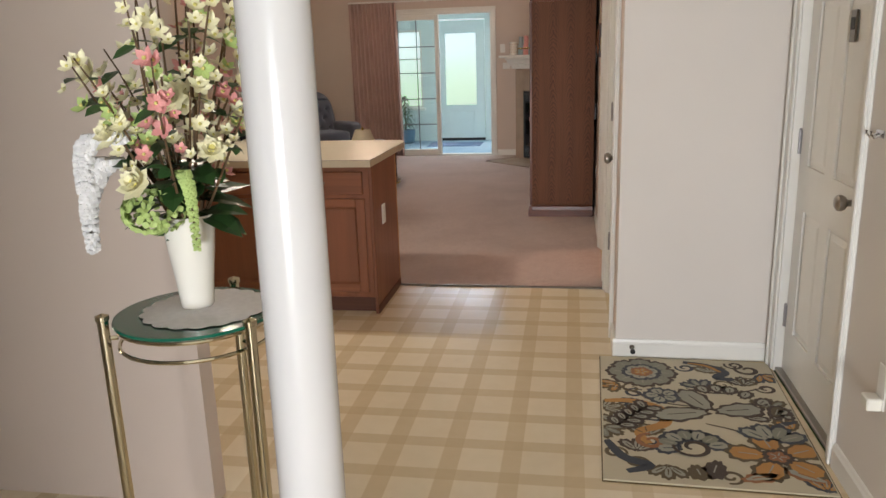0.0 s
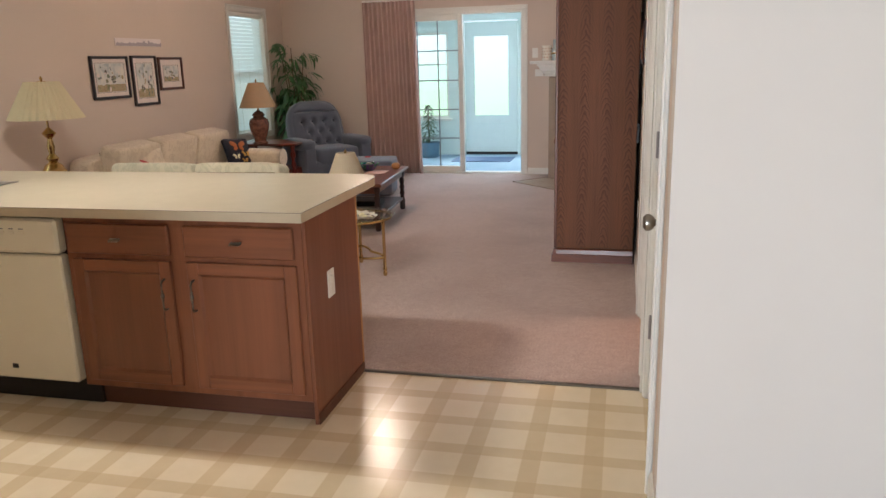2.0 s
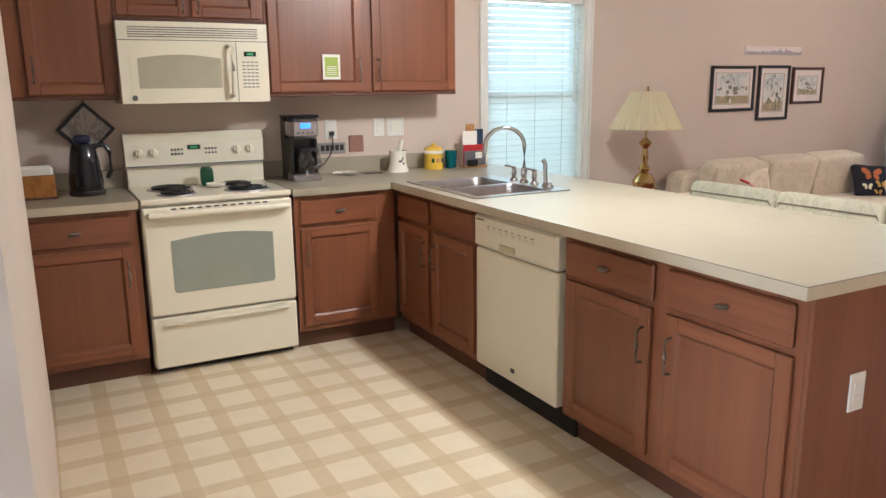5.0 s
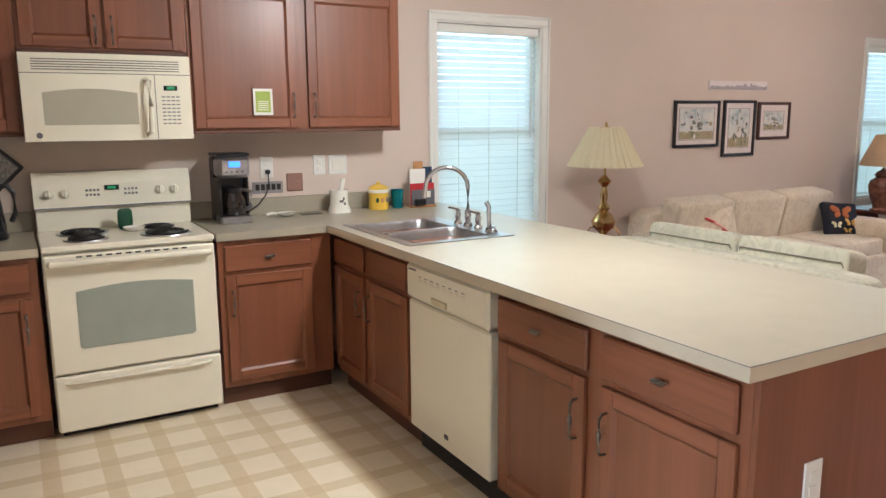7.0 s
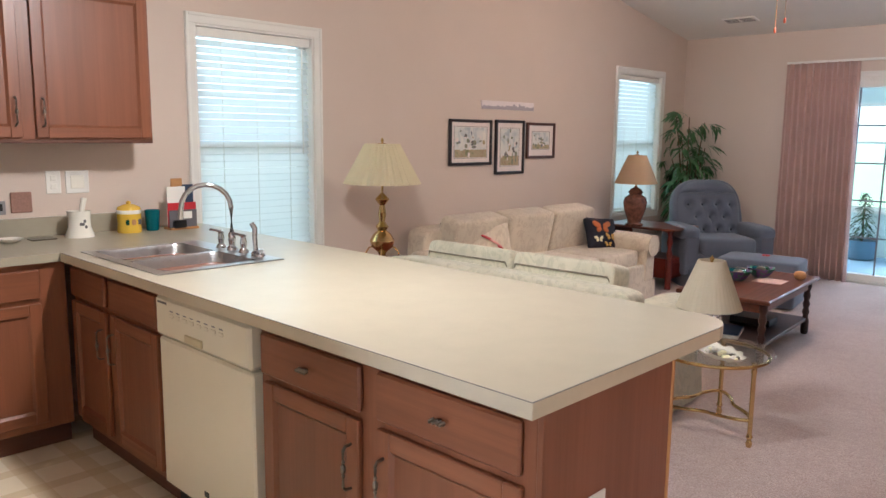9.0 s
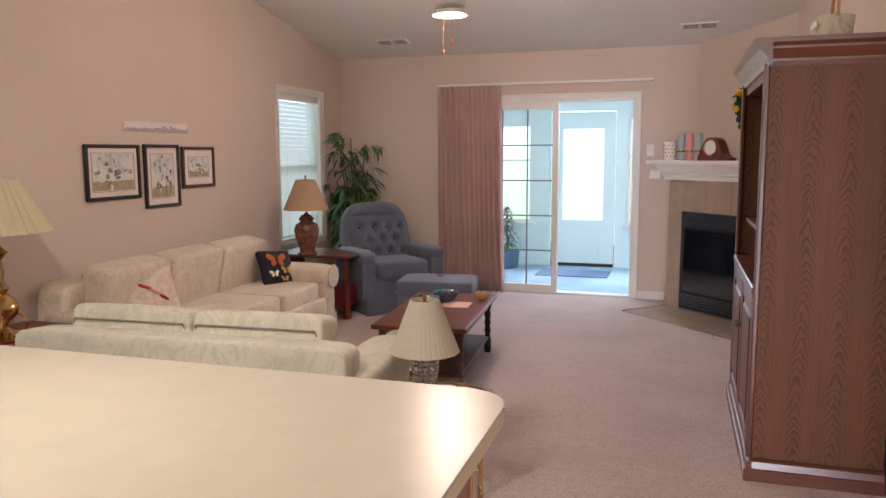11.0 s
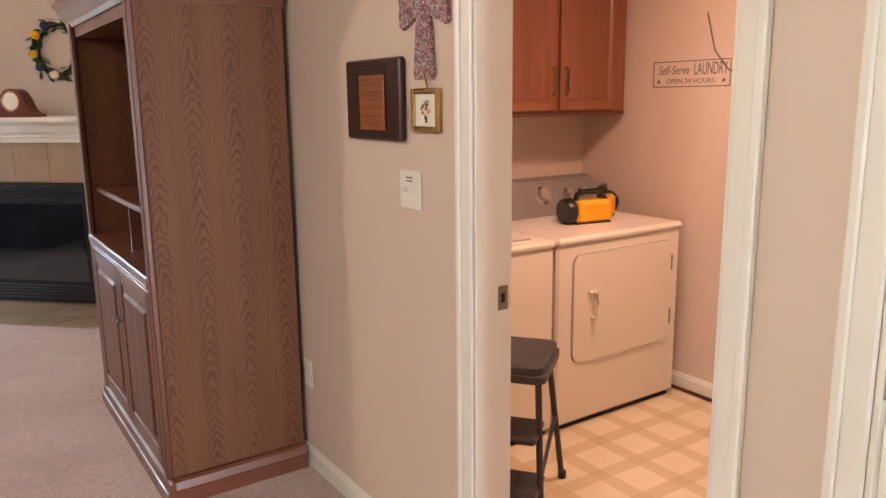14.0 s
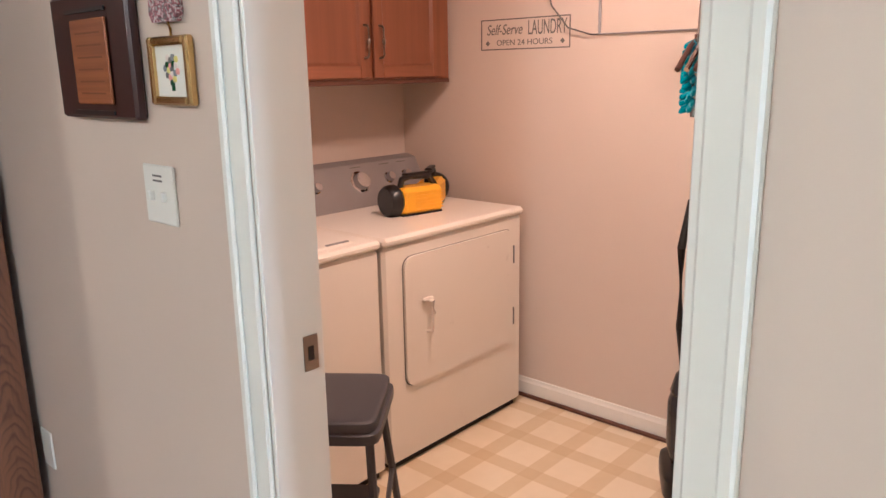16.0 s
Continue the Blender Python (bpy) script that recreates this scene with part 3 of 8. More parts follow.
casing("trim_laundry_door", "x", XR, LD[0], LD[1], LD[3], -1)
jamb("jamb_laundry", "x", XR - 0.003, XR + TH + 0.003, LD[0], LD[1], LD[3])
casing("trim_closet_door", "x", XR, PD[0], PD[1], PD[3], -1)
jamb("jamb_closet", "x", XR - 0.003, XR + TH, PD[0], PD[1], PD[3])
casing("trim_entry_door", "x", XE, GD[0], GD[1], GD[3], -1)
jamb("jamb_entry", "x", XE - 0.003, XE + TH, GD[0], GD[1], GD[3])
casing("trim_window_kitchen", "x", XL, W1[0], W1[1], W1[3], 1, sill=W1[2], label="white moulded window casing")
jamb("jamb_window_kitchen", "x", XL + 0.003, XL - 0.15, W1[0], W1[1], W1[3], W1[2])
casing("trim_window_living", "x", XL, W2[0], W2[1], W2[3], 1, sill=W2[2], label="white moulded window casing")
jamb("jamb_window_living", "x", XL + 0.003, XL - 0.15, W2[0], W2[1], W2[3], W2[2])
casing("trim_patio_door", "y", YF, SL[0], SL[1], SL[3], -1, w=0.055, label="white casing round patio door")

# strike plate on the laundry jamb
sp = thing("strike_plate", (XR + 0.09, LD[1] - 0.012, 0.985), "satin nickel strike plate on the door jamb", "strike plate")
part("plate", bx(-0.017, 0.017, -0.003, 0.0, -0.035, 0.035, b=0.001), M_NICKEL, sp)
part("latch_hole", bx(-0.008, 0.006, -0.0035, -0.002, -0.014, 0.014), M_MATTE, sp, "dark latch hole")


def window(name, w, label):
    e = thing(name, (XL - 0.11, (w[0] + w[1]) / 2, w[2]), label, "window", kind="structure")
    hw, h = (w[1] - w[0]) / 2 - 0.012, w[3] - w[2]
    bm = B()
    for a, b, c, d in ((-hw, -hw + 0.04, 0.012, h - 0.012), (hw - 0.04, hw, 0.012, h - 0.012), (-hw + 0.04, hw - 0.04, 0.012, 0.06), (-hw + 0.04, hw - 0.04, h - 0.055, h - 0.012), (-hw + 0.04, hw - 0.04, h / 2 - 0.02, h / 2 + 0.02)):
        box(bm, -0.02, 0.02, a, b, c, d, b=0.003)
    part("window_frame", bm, M_TRIM, e)
    for z0, z1 in ((0.06, h / 2 - 0.02), (h / 2 + 0.02, h - 0.055)):
        p = part("pane", bx(-0.002, 0.002, -hw + 0.04, hw - 0.04, z0, z1), M_GLASS, e)
        p.visible_shadow = False


window("window_1", W1, "white framed kitchen window behind closed blinds")
window("window_2", W2, "white framed living room window behind closed blinds")


def blind(name, w, z_end, label):
    """A horizontal blind, lowered, its slats tilted."""
    e = thing(name, (XL - 0.045, (w[0] + w[1]) / 2, 0), label, "window blind", group="window blinds")
    hw, top = (w[1] - w[0]) / 2 - 0.02, w[3] - 0.015
    part("headrail", bx(-0.03, 0.035, -hw, hw, top - 0.055, top, b=0.004), M_TRIM, e)
    pitch = 0.043
    count = int((top - 0.075 - z_end) / pitch)
    bm = B()
    box(bm, -0.025, 0.025, -hw, hw, -0.0014, 0.0014, b=0.0006)
    first = None
    for i in range(count):
        m = pose(0, 0, top - 0.085 - i * pitch, 0, 55 + 3.0 * math.sin(i * 1.7), 0)
        if first is None:
            first = part("slat", bm, M_SLAT, e)
            first.matrix_local = m
        else:
            again(first, e, m)
    part("bottom_rail", bx(-0.02, 0.02, -hw, hw, z_end - 0.018, z_end + 0.008, b=0.004), M_TRIM, e)
    for s in (-0.6, 0.0, 0.6):
        part("ladder_cord", bx(0.024, 0.026, hw * s - 0.0015, hw * s + 0.0015, z_end, top - 0.05), M_PAPER, e)
    bm = B()
    tube(bm, [(0.04, hw - 0.07, top - 0.05), (0.045, hw - 0.07, top - 0.75)], 0.004, 6)
    part("tilt_wand", bm, M_TRIM, e)


blind("window_blind", W1, W1[2] + 0.03, "white horizontal blind lowered over kitchen window")
blind("window_blind", W2, W2[2] + 0.03, "white horizontal blind lowered behind table lamp")


def panel_door(name, at, rz, w, h, label, hinge, knob_side, rows=((0.22, 0.775), (0.965, 1.62), (1.70, 1.93))):
    """A six-panel door; local x runs from the hinge, front faces local -y."""
    d = thing(name, at, label, "door", rz, kind="structure")
    bm = B()
    t = 0.035
    cols = ((0.11, w / 2 - 0.05), (w / 2 + 0.05, w - 0.11))
    xs = sorted({0.0, w, *[c for p in cols for c in p]})
    zs = sorted({0.008, h, *[c for p in rows for c in p]})
    for x0, x1 in zip(xs, xs[1:]):
        for z0, z1 in zip(zs, zs[1:]):
            inner = any(abs(x0 - c[0]) < 1e-6 for c in cols) and any(abs(z0 - r[0]) < 1e-6 for r in rows)
            if not inner:
                box(bm, x0, x1, 0, t, z0, z1)
    part("door_leaf", bm, M_DOOR, d)
    for c in cols:
        for r in rows:
            bm = B()
            box(bm, c[0], c[1], 0.010, t - 0.008, r[0], r[1])
            i = 0.035
            v = [bm.verts.new((x, y, z)) for x, z, y in ((c[0] + 0.012, r[0] + 0.012, 0.0095), (c[1] - 0.012, r[0] + 0.012, 0.0095), (c[1] - 0.012, r[1] - 0.012, 0.0095), (c[0] + 0.012, r[1] - 0.012, 0.0095))]
            u = [bm.verts.new((x, 0.002, z)) for x, z in ((c[0] + i, r[0] + i), (c[1] - i, r[0] + i), (c[1] - i, r[1] - i), (c[0] + i, r[1] - i))]
            for k in range(4):
                bm.faces.new([v[k], v[(k + 1) % 4], u[(k + 1) % 4], u[k]])
            bm.faces.new(u)
            part("door_panel", bm, M_DOOR, d)
    for z in hinge:
        bm = B()
        lathe(bm, [(0.007, z - 0.05), (0.007, z + 0.05)], -0.004, -0.006, 10)
        lathe(bm, [(0.003, z + 0.05), (0.008, z + 0.053), (0.003, z + 0.06)], -0.004, -0.006, 10)
        box(bm, -0.010, 0.010, -0.003, -0.001, z - 0.05, z + 0.05)
        part("hinge", bm, M_CONSOLE, d, "satin nickel hinge")
    if knob_side:
        bm = B()
        m = Matrix.Translation((w - 0.065, 0, 0.925)) @ pose(0, 0, 0, 90)
        lathe(bm, [(0.032, 0.0), (0.032, 0.006), (0.026, 0.010), (0.012, 0.014), (0.012, 0.034), (0.022, 0.040), (0.029, 0.052), (0.028, 0.064), (0.018, 0.072), (0.0, 0.073)], m=m, seg=20)
        part("door_knob", bm, M_NICKEL, d, "round satin nickel knob", True)
    return d


# local x runs from the hinge towards the camera's side of the wall
entry_door = panel_door("door_1", (XE + 0.035, GD[1] - 0.014, 0), -90, 0.762, 2.03, "white six-panel entry door, closed", (0.27, 1.055, 1.83), True)
part("threshold", bx(-0.02, 0.78, -0.03, 0.05, 0.0, 0.018, b=0.004), M_NICKEL, entry_door, "metal door threshold")
kn = thing("door_knocker", (XE + 0.033, 3.136, 1.515), "small dark knocker plate on entry door", "door knocker", -90)
part("plate", bx(-0.028, 0.028, -0.008, 0, -0.055, 0.055, b=0.003), M_PEWTER, kn)
part("lettered_strip", bx(-0.02, 0.02, -0.0095, -0.007, -0.012, 0.03, b=0.001), M_MATTE, kn)
closet_door = panel_door("door_2", (XR + 0.014, PD[1] - 0.013, 0), -90, 0.688, 2.03, "white panel closet door, closed", (0.33, 1.11, 1.80), True)

# spring stop on the short wall
ds = thing("door_stop", (0.252, YW - 0.014, 0.055), "small bronze door stop on the baseboard", "door stop")
bm = B()
lathe(bm, [(0.012, 0), (0.012, 0.006), (0.005, 0.012), (0.005, 0.05)], m=pose(0, 0, 0, 90), seg=12)
part("stem", bm, M_PEWTER, ds)
bm = B()
lathe(bm, [(0.006, 0.05), (0.011, 0.054), (0.012, 0.066), (0.0, 0.07)], m=pose(0, 0, 0, 90), seg=12)
part("tip", bm, M_MATTE, ds, "dark rubber tip")

# ---- the patio door, sunroom and outdoors ----
pdoor = thing("patio_door", ((SL[0] + SL[1]) / 2, YF + 0.06, 0), "white sliding patio door with gridded glass, slid open", "patio door", kind="structure")
hw = (SL[1] - SL[0]) / 2
bm = B()
for a, b, c, d in ((-hw, -hw + 0.03, 0, 2.08), (hw - 0.03, hw, 0, 2.08), (-hw + 0.03, hw - 0.03, 2.05, 2.08), (-hw + 0.03, hw - 0.03, 0.0, 0.03)):
    box(bm, a, b, -0.06, 0.08, c, d, b=0.003)
part("door_frame", bm, M_TRIM, pdoor)
for off, x0, x1 in ((0.035, -0.80, 0.075), (-0.01, -0.86, 0.075)):
    bm = B()
    for a, b, c, d in ((x0, x0 + 0.06, 0.03, 2.05), (x1 - 0.06, x1, 0.03, 2.05), (x0 + 0.06, x1 - 0.06, 1.98, 2.05), (x0 + 0.06, x1 - 0.06, 0.03, 0.10)):
        box(bm, a, b, off - 0.018, off + 0.018, c, d, b=0.003)
    leaf = part("sash", bm, M_TRIM, pdoor)
    p = part("pane", bx(x0 + 0.06, x1 - 0.06, off - 0.003, off + 0.003, 0.10, 1.98), M_GLASS, leaf)
    p.visible_shadow = False
    if off < 0:
        for k in range(1, 5):
            part("glazing_bar", bx(x0 + 0.06, x1 - 0.06, off - 0.008, off - 0.004, 0.10 + 0.376 * k - 0.008, 0.10 + 0.376 * k + 0.008), M_GREY, leaf)
        for k in range(1, 3):
            xx = x0 + 0.06 + (x1 - x0 - 0.12) * k / 3
            part("glazing_bar", bx(xx - 0.008, xx + 0.008, off - 0.008, off - 0.004, 0.10, 1.98), M_GREY, leaf)
        bm = B()
        tube(bm, [(x1 - 0.03, off - 0.018, 0.93), (x1 - 0.03, off - 0.05, 0.95), (x1 - 0.03, off - 0.05, 1.13), (x1 - 0.03, off - 0.018, 1.15)], 0.007)
        part("pull_handle", bm, M_TRIM, leaf)

YS = 13.62
setting("floor_sunroom", bx(-4.6, 0.3, YF + 0.15, YS + 0.12, -0.08, -0.01), M_SUNFL, "pale blue-grey sunroom floor", "floor")
setting("sill_patio_door", bx(SL[0], SL[1], YF, YF + 0.15, -0.05, 0.004), M_TRIM, "white patio door sill", "trim")
wall("wall_sunroom_far", "y", YS, YS + 0.12, -4.6, 0.42, -0.05, 2.6, [(-2.42, -1.55, -0.05, 2.08), (-3.5, -2.66, 0.58, 1.92), (-1.40, -0.7, 0.58, 2.0)], "white sunroom wall with windows and glazed door", M_SUNW)
# Side openings are unseen; the two sunroom lamps stand in them.
wall("wall_sunroom_east", "x", 0.30, 0.42, YF + 0.15, YS, -0.05, 2.6, [(11.9, 13.3, 0.58, 2.0)], "white sunroom side wall", M_SUNW)
wall("wall_sunroom_west", "x", -4.6, -4.72, YF + 0.15, YS + 0.12, -0.05, 2.6, [(11.9, 13.3, 0.58, 2.0)], "white sunroom side wall", M_SUNW)
setting("ceiling_sunroom", bx(-4.72, 0.42, YF + 0.15, YS + 0.12, 2.5, 2.6), M_SUNW, "white sunroom ceiling", "ceiling")
for nm, x0, x1, z0, z1 in (("window_3", -3.5, -2.66, 0.58, 1.92), ("window_4", -1.40, -0.7, 0.58, 2.0)):
    e = thing(nm, ((x0 + x1) / 2, YS, z0), "white framed sunroom window", "window", kind="structure")
    w2, h2 = (x1 - x0) / 2, z1 - z0
    bm = B()
    for a, b, c, d in ((-w2, -w2 + 0.04, 0, h2), (w2 - 0.04, w2, 0, h2), (-w2 + 0.04, w2 - 0.04, 0, 0.04), (-w2 + 0.04, w2 - 0.04, h2 - 0.04, h2), (-w2 + 0.04, w2 - 0.04, h2 * 0.62, h2 * 0.62 + 0.03)):
        box(bm, a, b, 0.02, 0.07, c, d, b=0.003)
    part("window_frame", bm, M_TRIM, e)
    part("window_sill", bx(-w2 - 0.04, w2 + 0.04, -0.04, 0.0, -0.04, 0.0, b=0.004), M_TRIM, e)
    p = part("pane", bx(-w2 + 0.04, w2 - 0.04, 0.043, 0.047, 0.04, h2 * 0.62), M_GLASS, e)
    p.visible_shadow = False
sd = thing("door_3", (-2.41, YS + 0.03, 0), "white sunroom door with large glass light", "door", kind="structure")
bm = B()
for a, b, c, d in ((0.01, 0.16, 0.01, 2.06), (0.70, 0.85, 0.01, 2.06), (0.16, 0.70, 0.01, 0.62), (0.16, 0.70, 1.84, 2.06)):
    box(bm, a, b, 0, 0.04, c, d)
box(bm, 0.2, 0.66, -0.006, 0, 0.12, 0.5, b=0.004)
part("door_leaf", bm, M_SUNW, sd)
p = part("pane", bx(0.16, 0.70, 0.016, 0.022, 0.62, 1.84), M_GLASS, sd)
p.visible_shadow = False
part("sweep", bx(0.01, 0.85, -0.012, 0.0, -0.008, 0.035, b=0.003), M_MATTE, sd, "black rubber door sweep")
mt = thing("door_mat", (-2.0, 12.98, -0.01), "blue-grey door mat before sunroom door", "door mat")
part("mat", bx(-0.45, 0.45, -0.26, 0.26, 0, 0.012, b=0.004), plain("blue_mat", rgb(92, 110, 140), 0.95, bump=0.5), mt)

bm = B()
v = [bm.verts.new(p) for p in ((-400, -400, -0.12), (400, -400, -0.12), (400, 400, -0.12), (-400, 400, -0.12))]
bm.faces.new(v)
setting("ground", bm, M_LAWN, "green lawn around the house", "ground")

# ---- kitchen ----
def handle(parent, x, z, y, bar=0.13, name="handle"):
    bm = B()
    tube(bm, [(x, y, z), (x, y - 0.02, z + 0.002), (x, y - 0.028, z + 0.012), (x, y - 0.028, z + bar - 0.012), (x, y - 0.02, z + bar - 0.002), (x, y, z + bar)], 0.0045)
    soft(bm, (x, y - 0.028, z + bar * 0.5), (0.016, 0.016, 0.03), 1.0, seg=10, rows=6)
    for s in (-1, 1):
        soft(bm, (x, y - 0.028, z + bar * 0.5 + s * 0.02), (0.011, 0.011, 0.012), 1.0, seg=8, rows=5)
    part(name, bm, M_PEWTER, parent, "pewter bar handle with a knot", True)


def knob(parent, x, z, y):
    bm = B()
    for k in range(4):
        dx = -0.018 + 0.012 * k
        tube(bm, [(x + dx - 0.008, y - 0.012, z - 0.007), (x + dx, y - 0.022, z + 0.0), (x + dx + 0.008, y - 0.012, z + 0.007)], 0.004, 6)
    tube(bm, [(x, y, z), (x, y - 0.014, z)], 0.005, 6)
    tube(bm, [(x - 0.022, y - 0.012, z), (x + 0.022, y - 0.012, z)], 0.005, 6)
    part("knob", bm, M_PEWTER, parent, "pewter twisted-rope knob", True)


def cab_door(parent, x0, x1, z0, z1, y=0.0, hx=None, hz=None, name="door"):
    """A frame-and-panel door; its face stands 18 mm proud of y."""
    s, yf = 0.052, y - 0.019
    bm = B()
    g = 0.010
    i0, i1, j0, j1 = x0 + s, x1 - s, z0 + s, z1 - s
    o = [(i0, j0), (i1, j0), (i1, j1), (i0, j1)]
    i = [(i0 + g, j0 + g), (i1 - g, j0 + g), (i1 - g, j1 - g), (i0 + g, j1 - g)]
    vo = [bm.verts.new((a, yf + 0.002, c)) for a, c in o]
    vi = [bm.verts.new((a, yf + 0.011, c)) for a, c in i]
    for k in range(4):
        bm.faces.new([vo[k], vo[(k + 1) % 4], vi[(k + 1) % 4], vi[k]])
    bm.faces.new(vi)
    d = part(name, bm, M_CABP, parent)
    for a, b in ((x0, x0 + s), (x1 - s, x1)):
        part("stile", bx(a, b, yf, y - 0.001, z0, z1, b=0.003), M_CAB, d)
    for a, b in ((z0, z0 + s), (z1 - s, z1)):
        part("rail", bx(x0 + s, x1 - s, yf + 0.0006, y - 0.001, a, b, b=0.003), M_CABH, d)
    if hx is not None:
        handle(d, hx, hz, yf)
    return d


def drawer_front(parent, x0, x1, z0, z1, y=0.0, pull=True):
    yf = y - 0.019
    d = part("drawer_front", bx(x0, x1, yf, y - 0.001, z0, z1, b=0.006), M_CABH, parent)
    if pull:
        knob(d, (x0 + x1) / 2, (z0 + z1) / 2, yf)
    return d


def base_cabinet(at, rz, w, depth, label, doors, drawers):
    """Local x along the front, front face at y = 0 towards -y."""
    c = thing("base_cabinet", at, label, "kitchen cabinet", rz, group="kitchen base cabinets")
    bm = B()
    box(bm, 0.001, w - 0.001, 0.0, depth, 0.10, 0.874, b=0.002)
    part("body", bm, M_CAB, c)
    part("toe_board", bx(0.001, w - 0.001, 0.045, 0.06, 0.0, 0.10), M_TOE, c, "recessed toe board, its shade in the stain")
    for x0, x1, side in doors:
        cab_door(c, x0, x1, 0.135, 0.69, 0.0, None if side is None else (x1 - 0.03 if side > 0 else x0 + 0.03), 0.485)
    for x0, x1, pull in drawers:
        drawer_front(c, x0, x1, 0.712, 0.845, 0.0, pull)
    return c


FX, FY = -3.845, 4.28
base_cabinet((FX, 2.02, 0), 90, 0.835, 0.59, "reddish brown wood base cabinet beside the stove", [(0.30, 0.80, 1)], [(0.30, 0.80, True)])
base_cabinet((FX, 3.65, 0), 90, 0.60, 0.59, "reddish brown wood corner cabinet beside the stove", [(0.03, 0.485, -1)], [(0.03, 0.485, True)])
base_cabinet((-3.835, FY, 0), 0, 0.895, 0.57, "reddish brown wood sink cabinet with two doors", [(0.01, 0.385, 1), (0.437, 0.87, -1)], [(0.01, 0.385, False), (0.437, 0.87, False)])
pen = base_cabinet((-2.262, FY, 0), 0, 1.09, 0.57, "reddish brown wood peninsula cabinet with two drawers", [(0.035, 0.50, 1), (0.575, 1.06, -1)], [(0.02, 0.505, True), (0.572, 1.055, True)])
part("end_panel", bx(1.09, 1.106, -0.002, 0.575, 0.0, 0.874, b=0.002), M_CABP, pen)
part("corner_strip", bx(1.09, 1.108, 0.575, 0.59, 0.0, 0.874, b=0.002), M_TAN, pen, "lighter edge strip")
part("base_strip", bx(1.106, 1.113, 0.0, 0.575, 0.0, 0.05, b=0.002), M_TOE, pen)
part("back_panel", bx(-2.1, 1.09, 0.576, 0.588, 0.0, 0.874), M_CABP, pen)
ol = thing("outlet_cover", (-1.156, 4.50, 0.557), "white outlet plate on the peninsula end", "electrical outlet", 90, group="wall plates")
part("plate", bx(-0.036, 0.036, -0.006, 0, -0.06, 0.06, b=0.003), M_TRIM, ol)
for s in (-0.02, 0.02):
    part("socket", bx(-0.016, 0.016, -0.0075, -0.004, s - 0.013, s + 0.013, b=0.003), M_PAPER, ol)

# worktop with a sink cut-out and one rounded corner
SX0, SX1, SY0, SY1 = -3.75, -3.005, 4.305, 4.85
bm = B()
zt0, zt1 = 0.875, 0.914
YB, XC, YC = 5.25, -1.148, 4.225
for a, b, c, d in ((XL, -3.815, 3.642, YC), (XL, SX0, YC, YB), (SX0, SX1, YC, SY0), (SX0, SX1, SY1, YB)):
    box(bm, a, b, c, d, zt0, zt1)
pts = [(SX1, YC), (XC, YC)]
R = 0.13
for k in range(9):
    a = math.pi / 2 * k / 8
    pts.append((XC - R + R * math.cos(a), YB - R + R * math.sin(a)))
pts.append((SX1, YB))
prism(bm, pts, zt0, zt1)
bmesh.ops.remove_doubles(bm, verts=bm.verts, dist=1e-5)
ct = thing("countertop", (0, 0, 0), "cream laminate peninsula countertop with rounded corner", "countertop")
part("worktop", bm, M_CTR, ct)
part("edge_band", bx(-3.813, XC + 0.002, YC - 0.0025, YC - 0.0003, zt0, zt1 - 0.0012), M_CTRE, ct, "slightly greyer laminate edge")
part("edge_band", bx(XC + 0.0003, XC + 0.0025, YC, YB - R, zt0, zt1 - 0.0012), M_CTRE, ct)
part("seam", bx(-3.80, XC + 0.001, YC - 0.003, YC + 0.0005, zt1 - 0.001, zt1 + 0.0004), M_INK, ct, "dark seam line")
part("seam", bx(XC - 0.0005, XC + 0.003, YC, YB - R, zt1 - 0.001, zt1 + 0.0004), M_INK, ct)
part("upstand", bx(XL + 0.001, XL + 0.02, 3.642, 4.93, zt1, zt1 + 0.10, b=0.003), M_CTR, ct)
c2 = thing("countertop", (0, 0, 0), "cream laminate countertop beside the stove", "countertop")
part("worktop", bx(XL, -3.815, 2.0, 2.862, zt0, zt1), M_CTR, c2)
part("edge_band", bx(-3.8148, -3.8125, 2.0, 2.862, zt0, zt1 - 0.001), M_CTRE, c2)
part("upstand", bx(XL + 0.001, XL + 0.02, 2.0, 2.862, zt1, zt1 + 0.10, b=0.003), M_CTR, c2)

# upper cabinets
def upper(at, rz, w, depth, z0, z1, label, doors, group="kitchen wall cabinets"):
    c = thing("wall_cabinet", at, label, "kitchen cabinet", rz, group=group)
    part("body", bx(0.001, w - 0.001, 0.0, depth, z0, z1, b=0.002), M_CAB, c)
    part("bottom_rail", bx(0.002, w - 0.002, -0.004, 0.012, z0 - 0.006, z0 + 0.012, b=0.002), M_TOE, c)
    for x0, x1, side, hz in doors:
        cab_door(c, x0, x1, z0 + 0.02, z1 - 0.02, 0.0, x1 - 0.03 if side > 0 else x0 + 0.03, hz)
    return c


upper((-4.14, 2.02, 0), 90, 0.84, 0.31, 1.405, 2.17, "reddish brown wood wall cabinet above the kettle", [(0.43, 0.825, -1, 1.48)])
upper((-4.14, 2.86, 0), 90, 0.765, 0.31, 1.795, 2.17, "short reddish brown wood cabinet above microwave", [(0.02, 0.37, 1, 1.835), (0.385, 0.745, -1, 1.835)])
upper((-4.14, 3.625, 0), 90, 1.205, 0.31, 1.405, 2.17, "wide reddish brown wood wall cabinet with paper card", [(0.02, 0.575, 1, 1.48), (0.635, 1.19, -1, 1.48)])
cd = thing("paper_card", (-4.1205, 4.000, 1.563), "white and green paper card on cabinet door", "card", 90)
part("sheet", bx(-0.053, 0.053, -0.0025, 0, -0.07, 0.07), M_PAPER, cd)
part("printed_field", bx(-0.04, 0.04, -0.0035, -0.002, -0.055, 0.055), M_GREEN, cd)
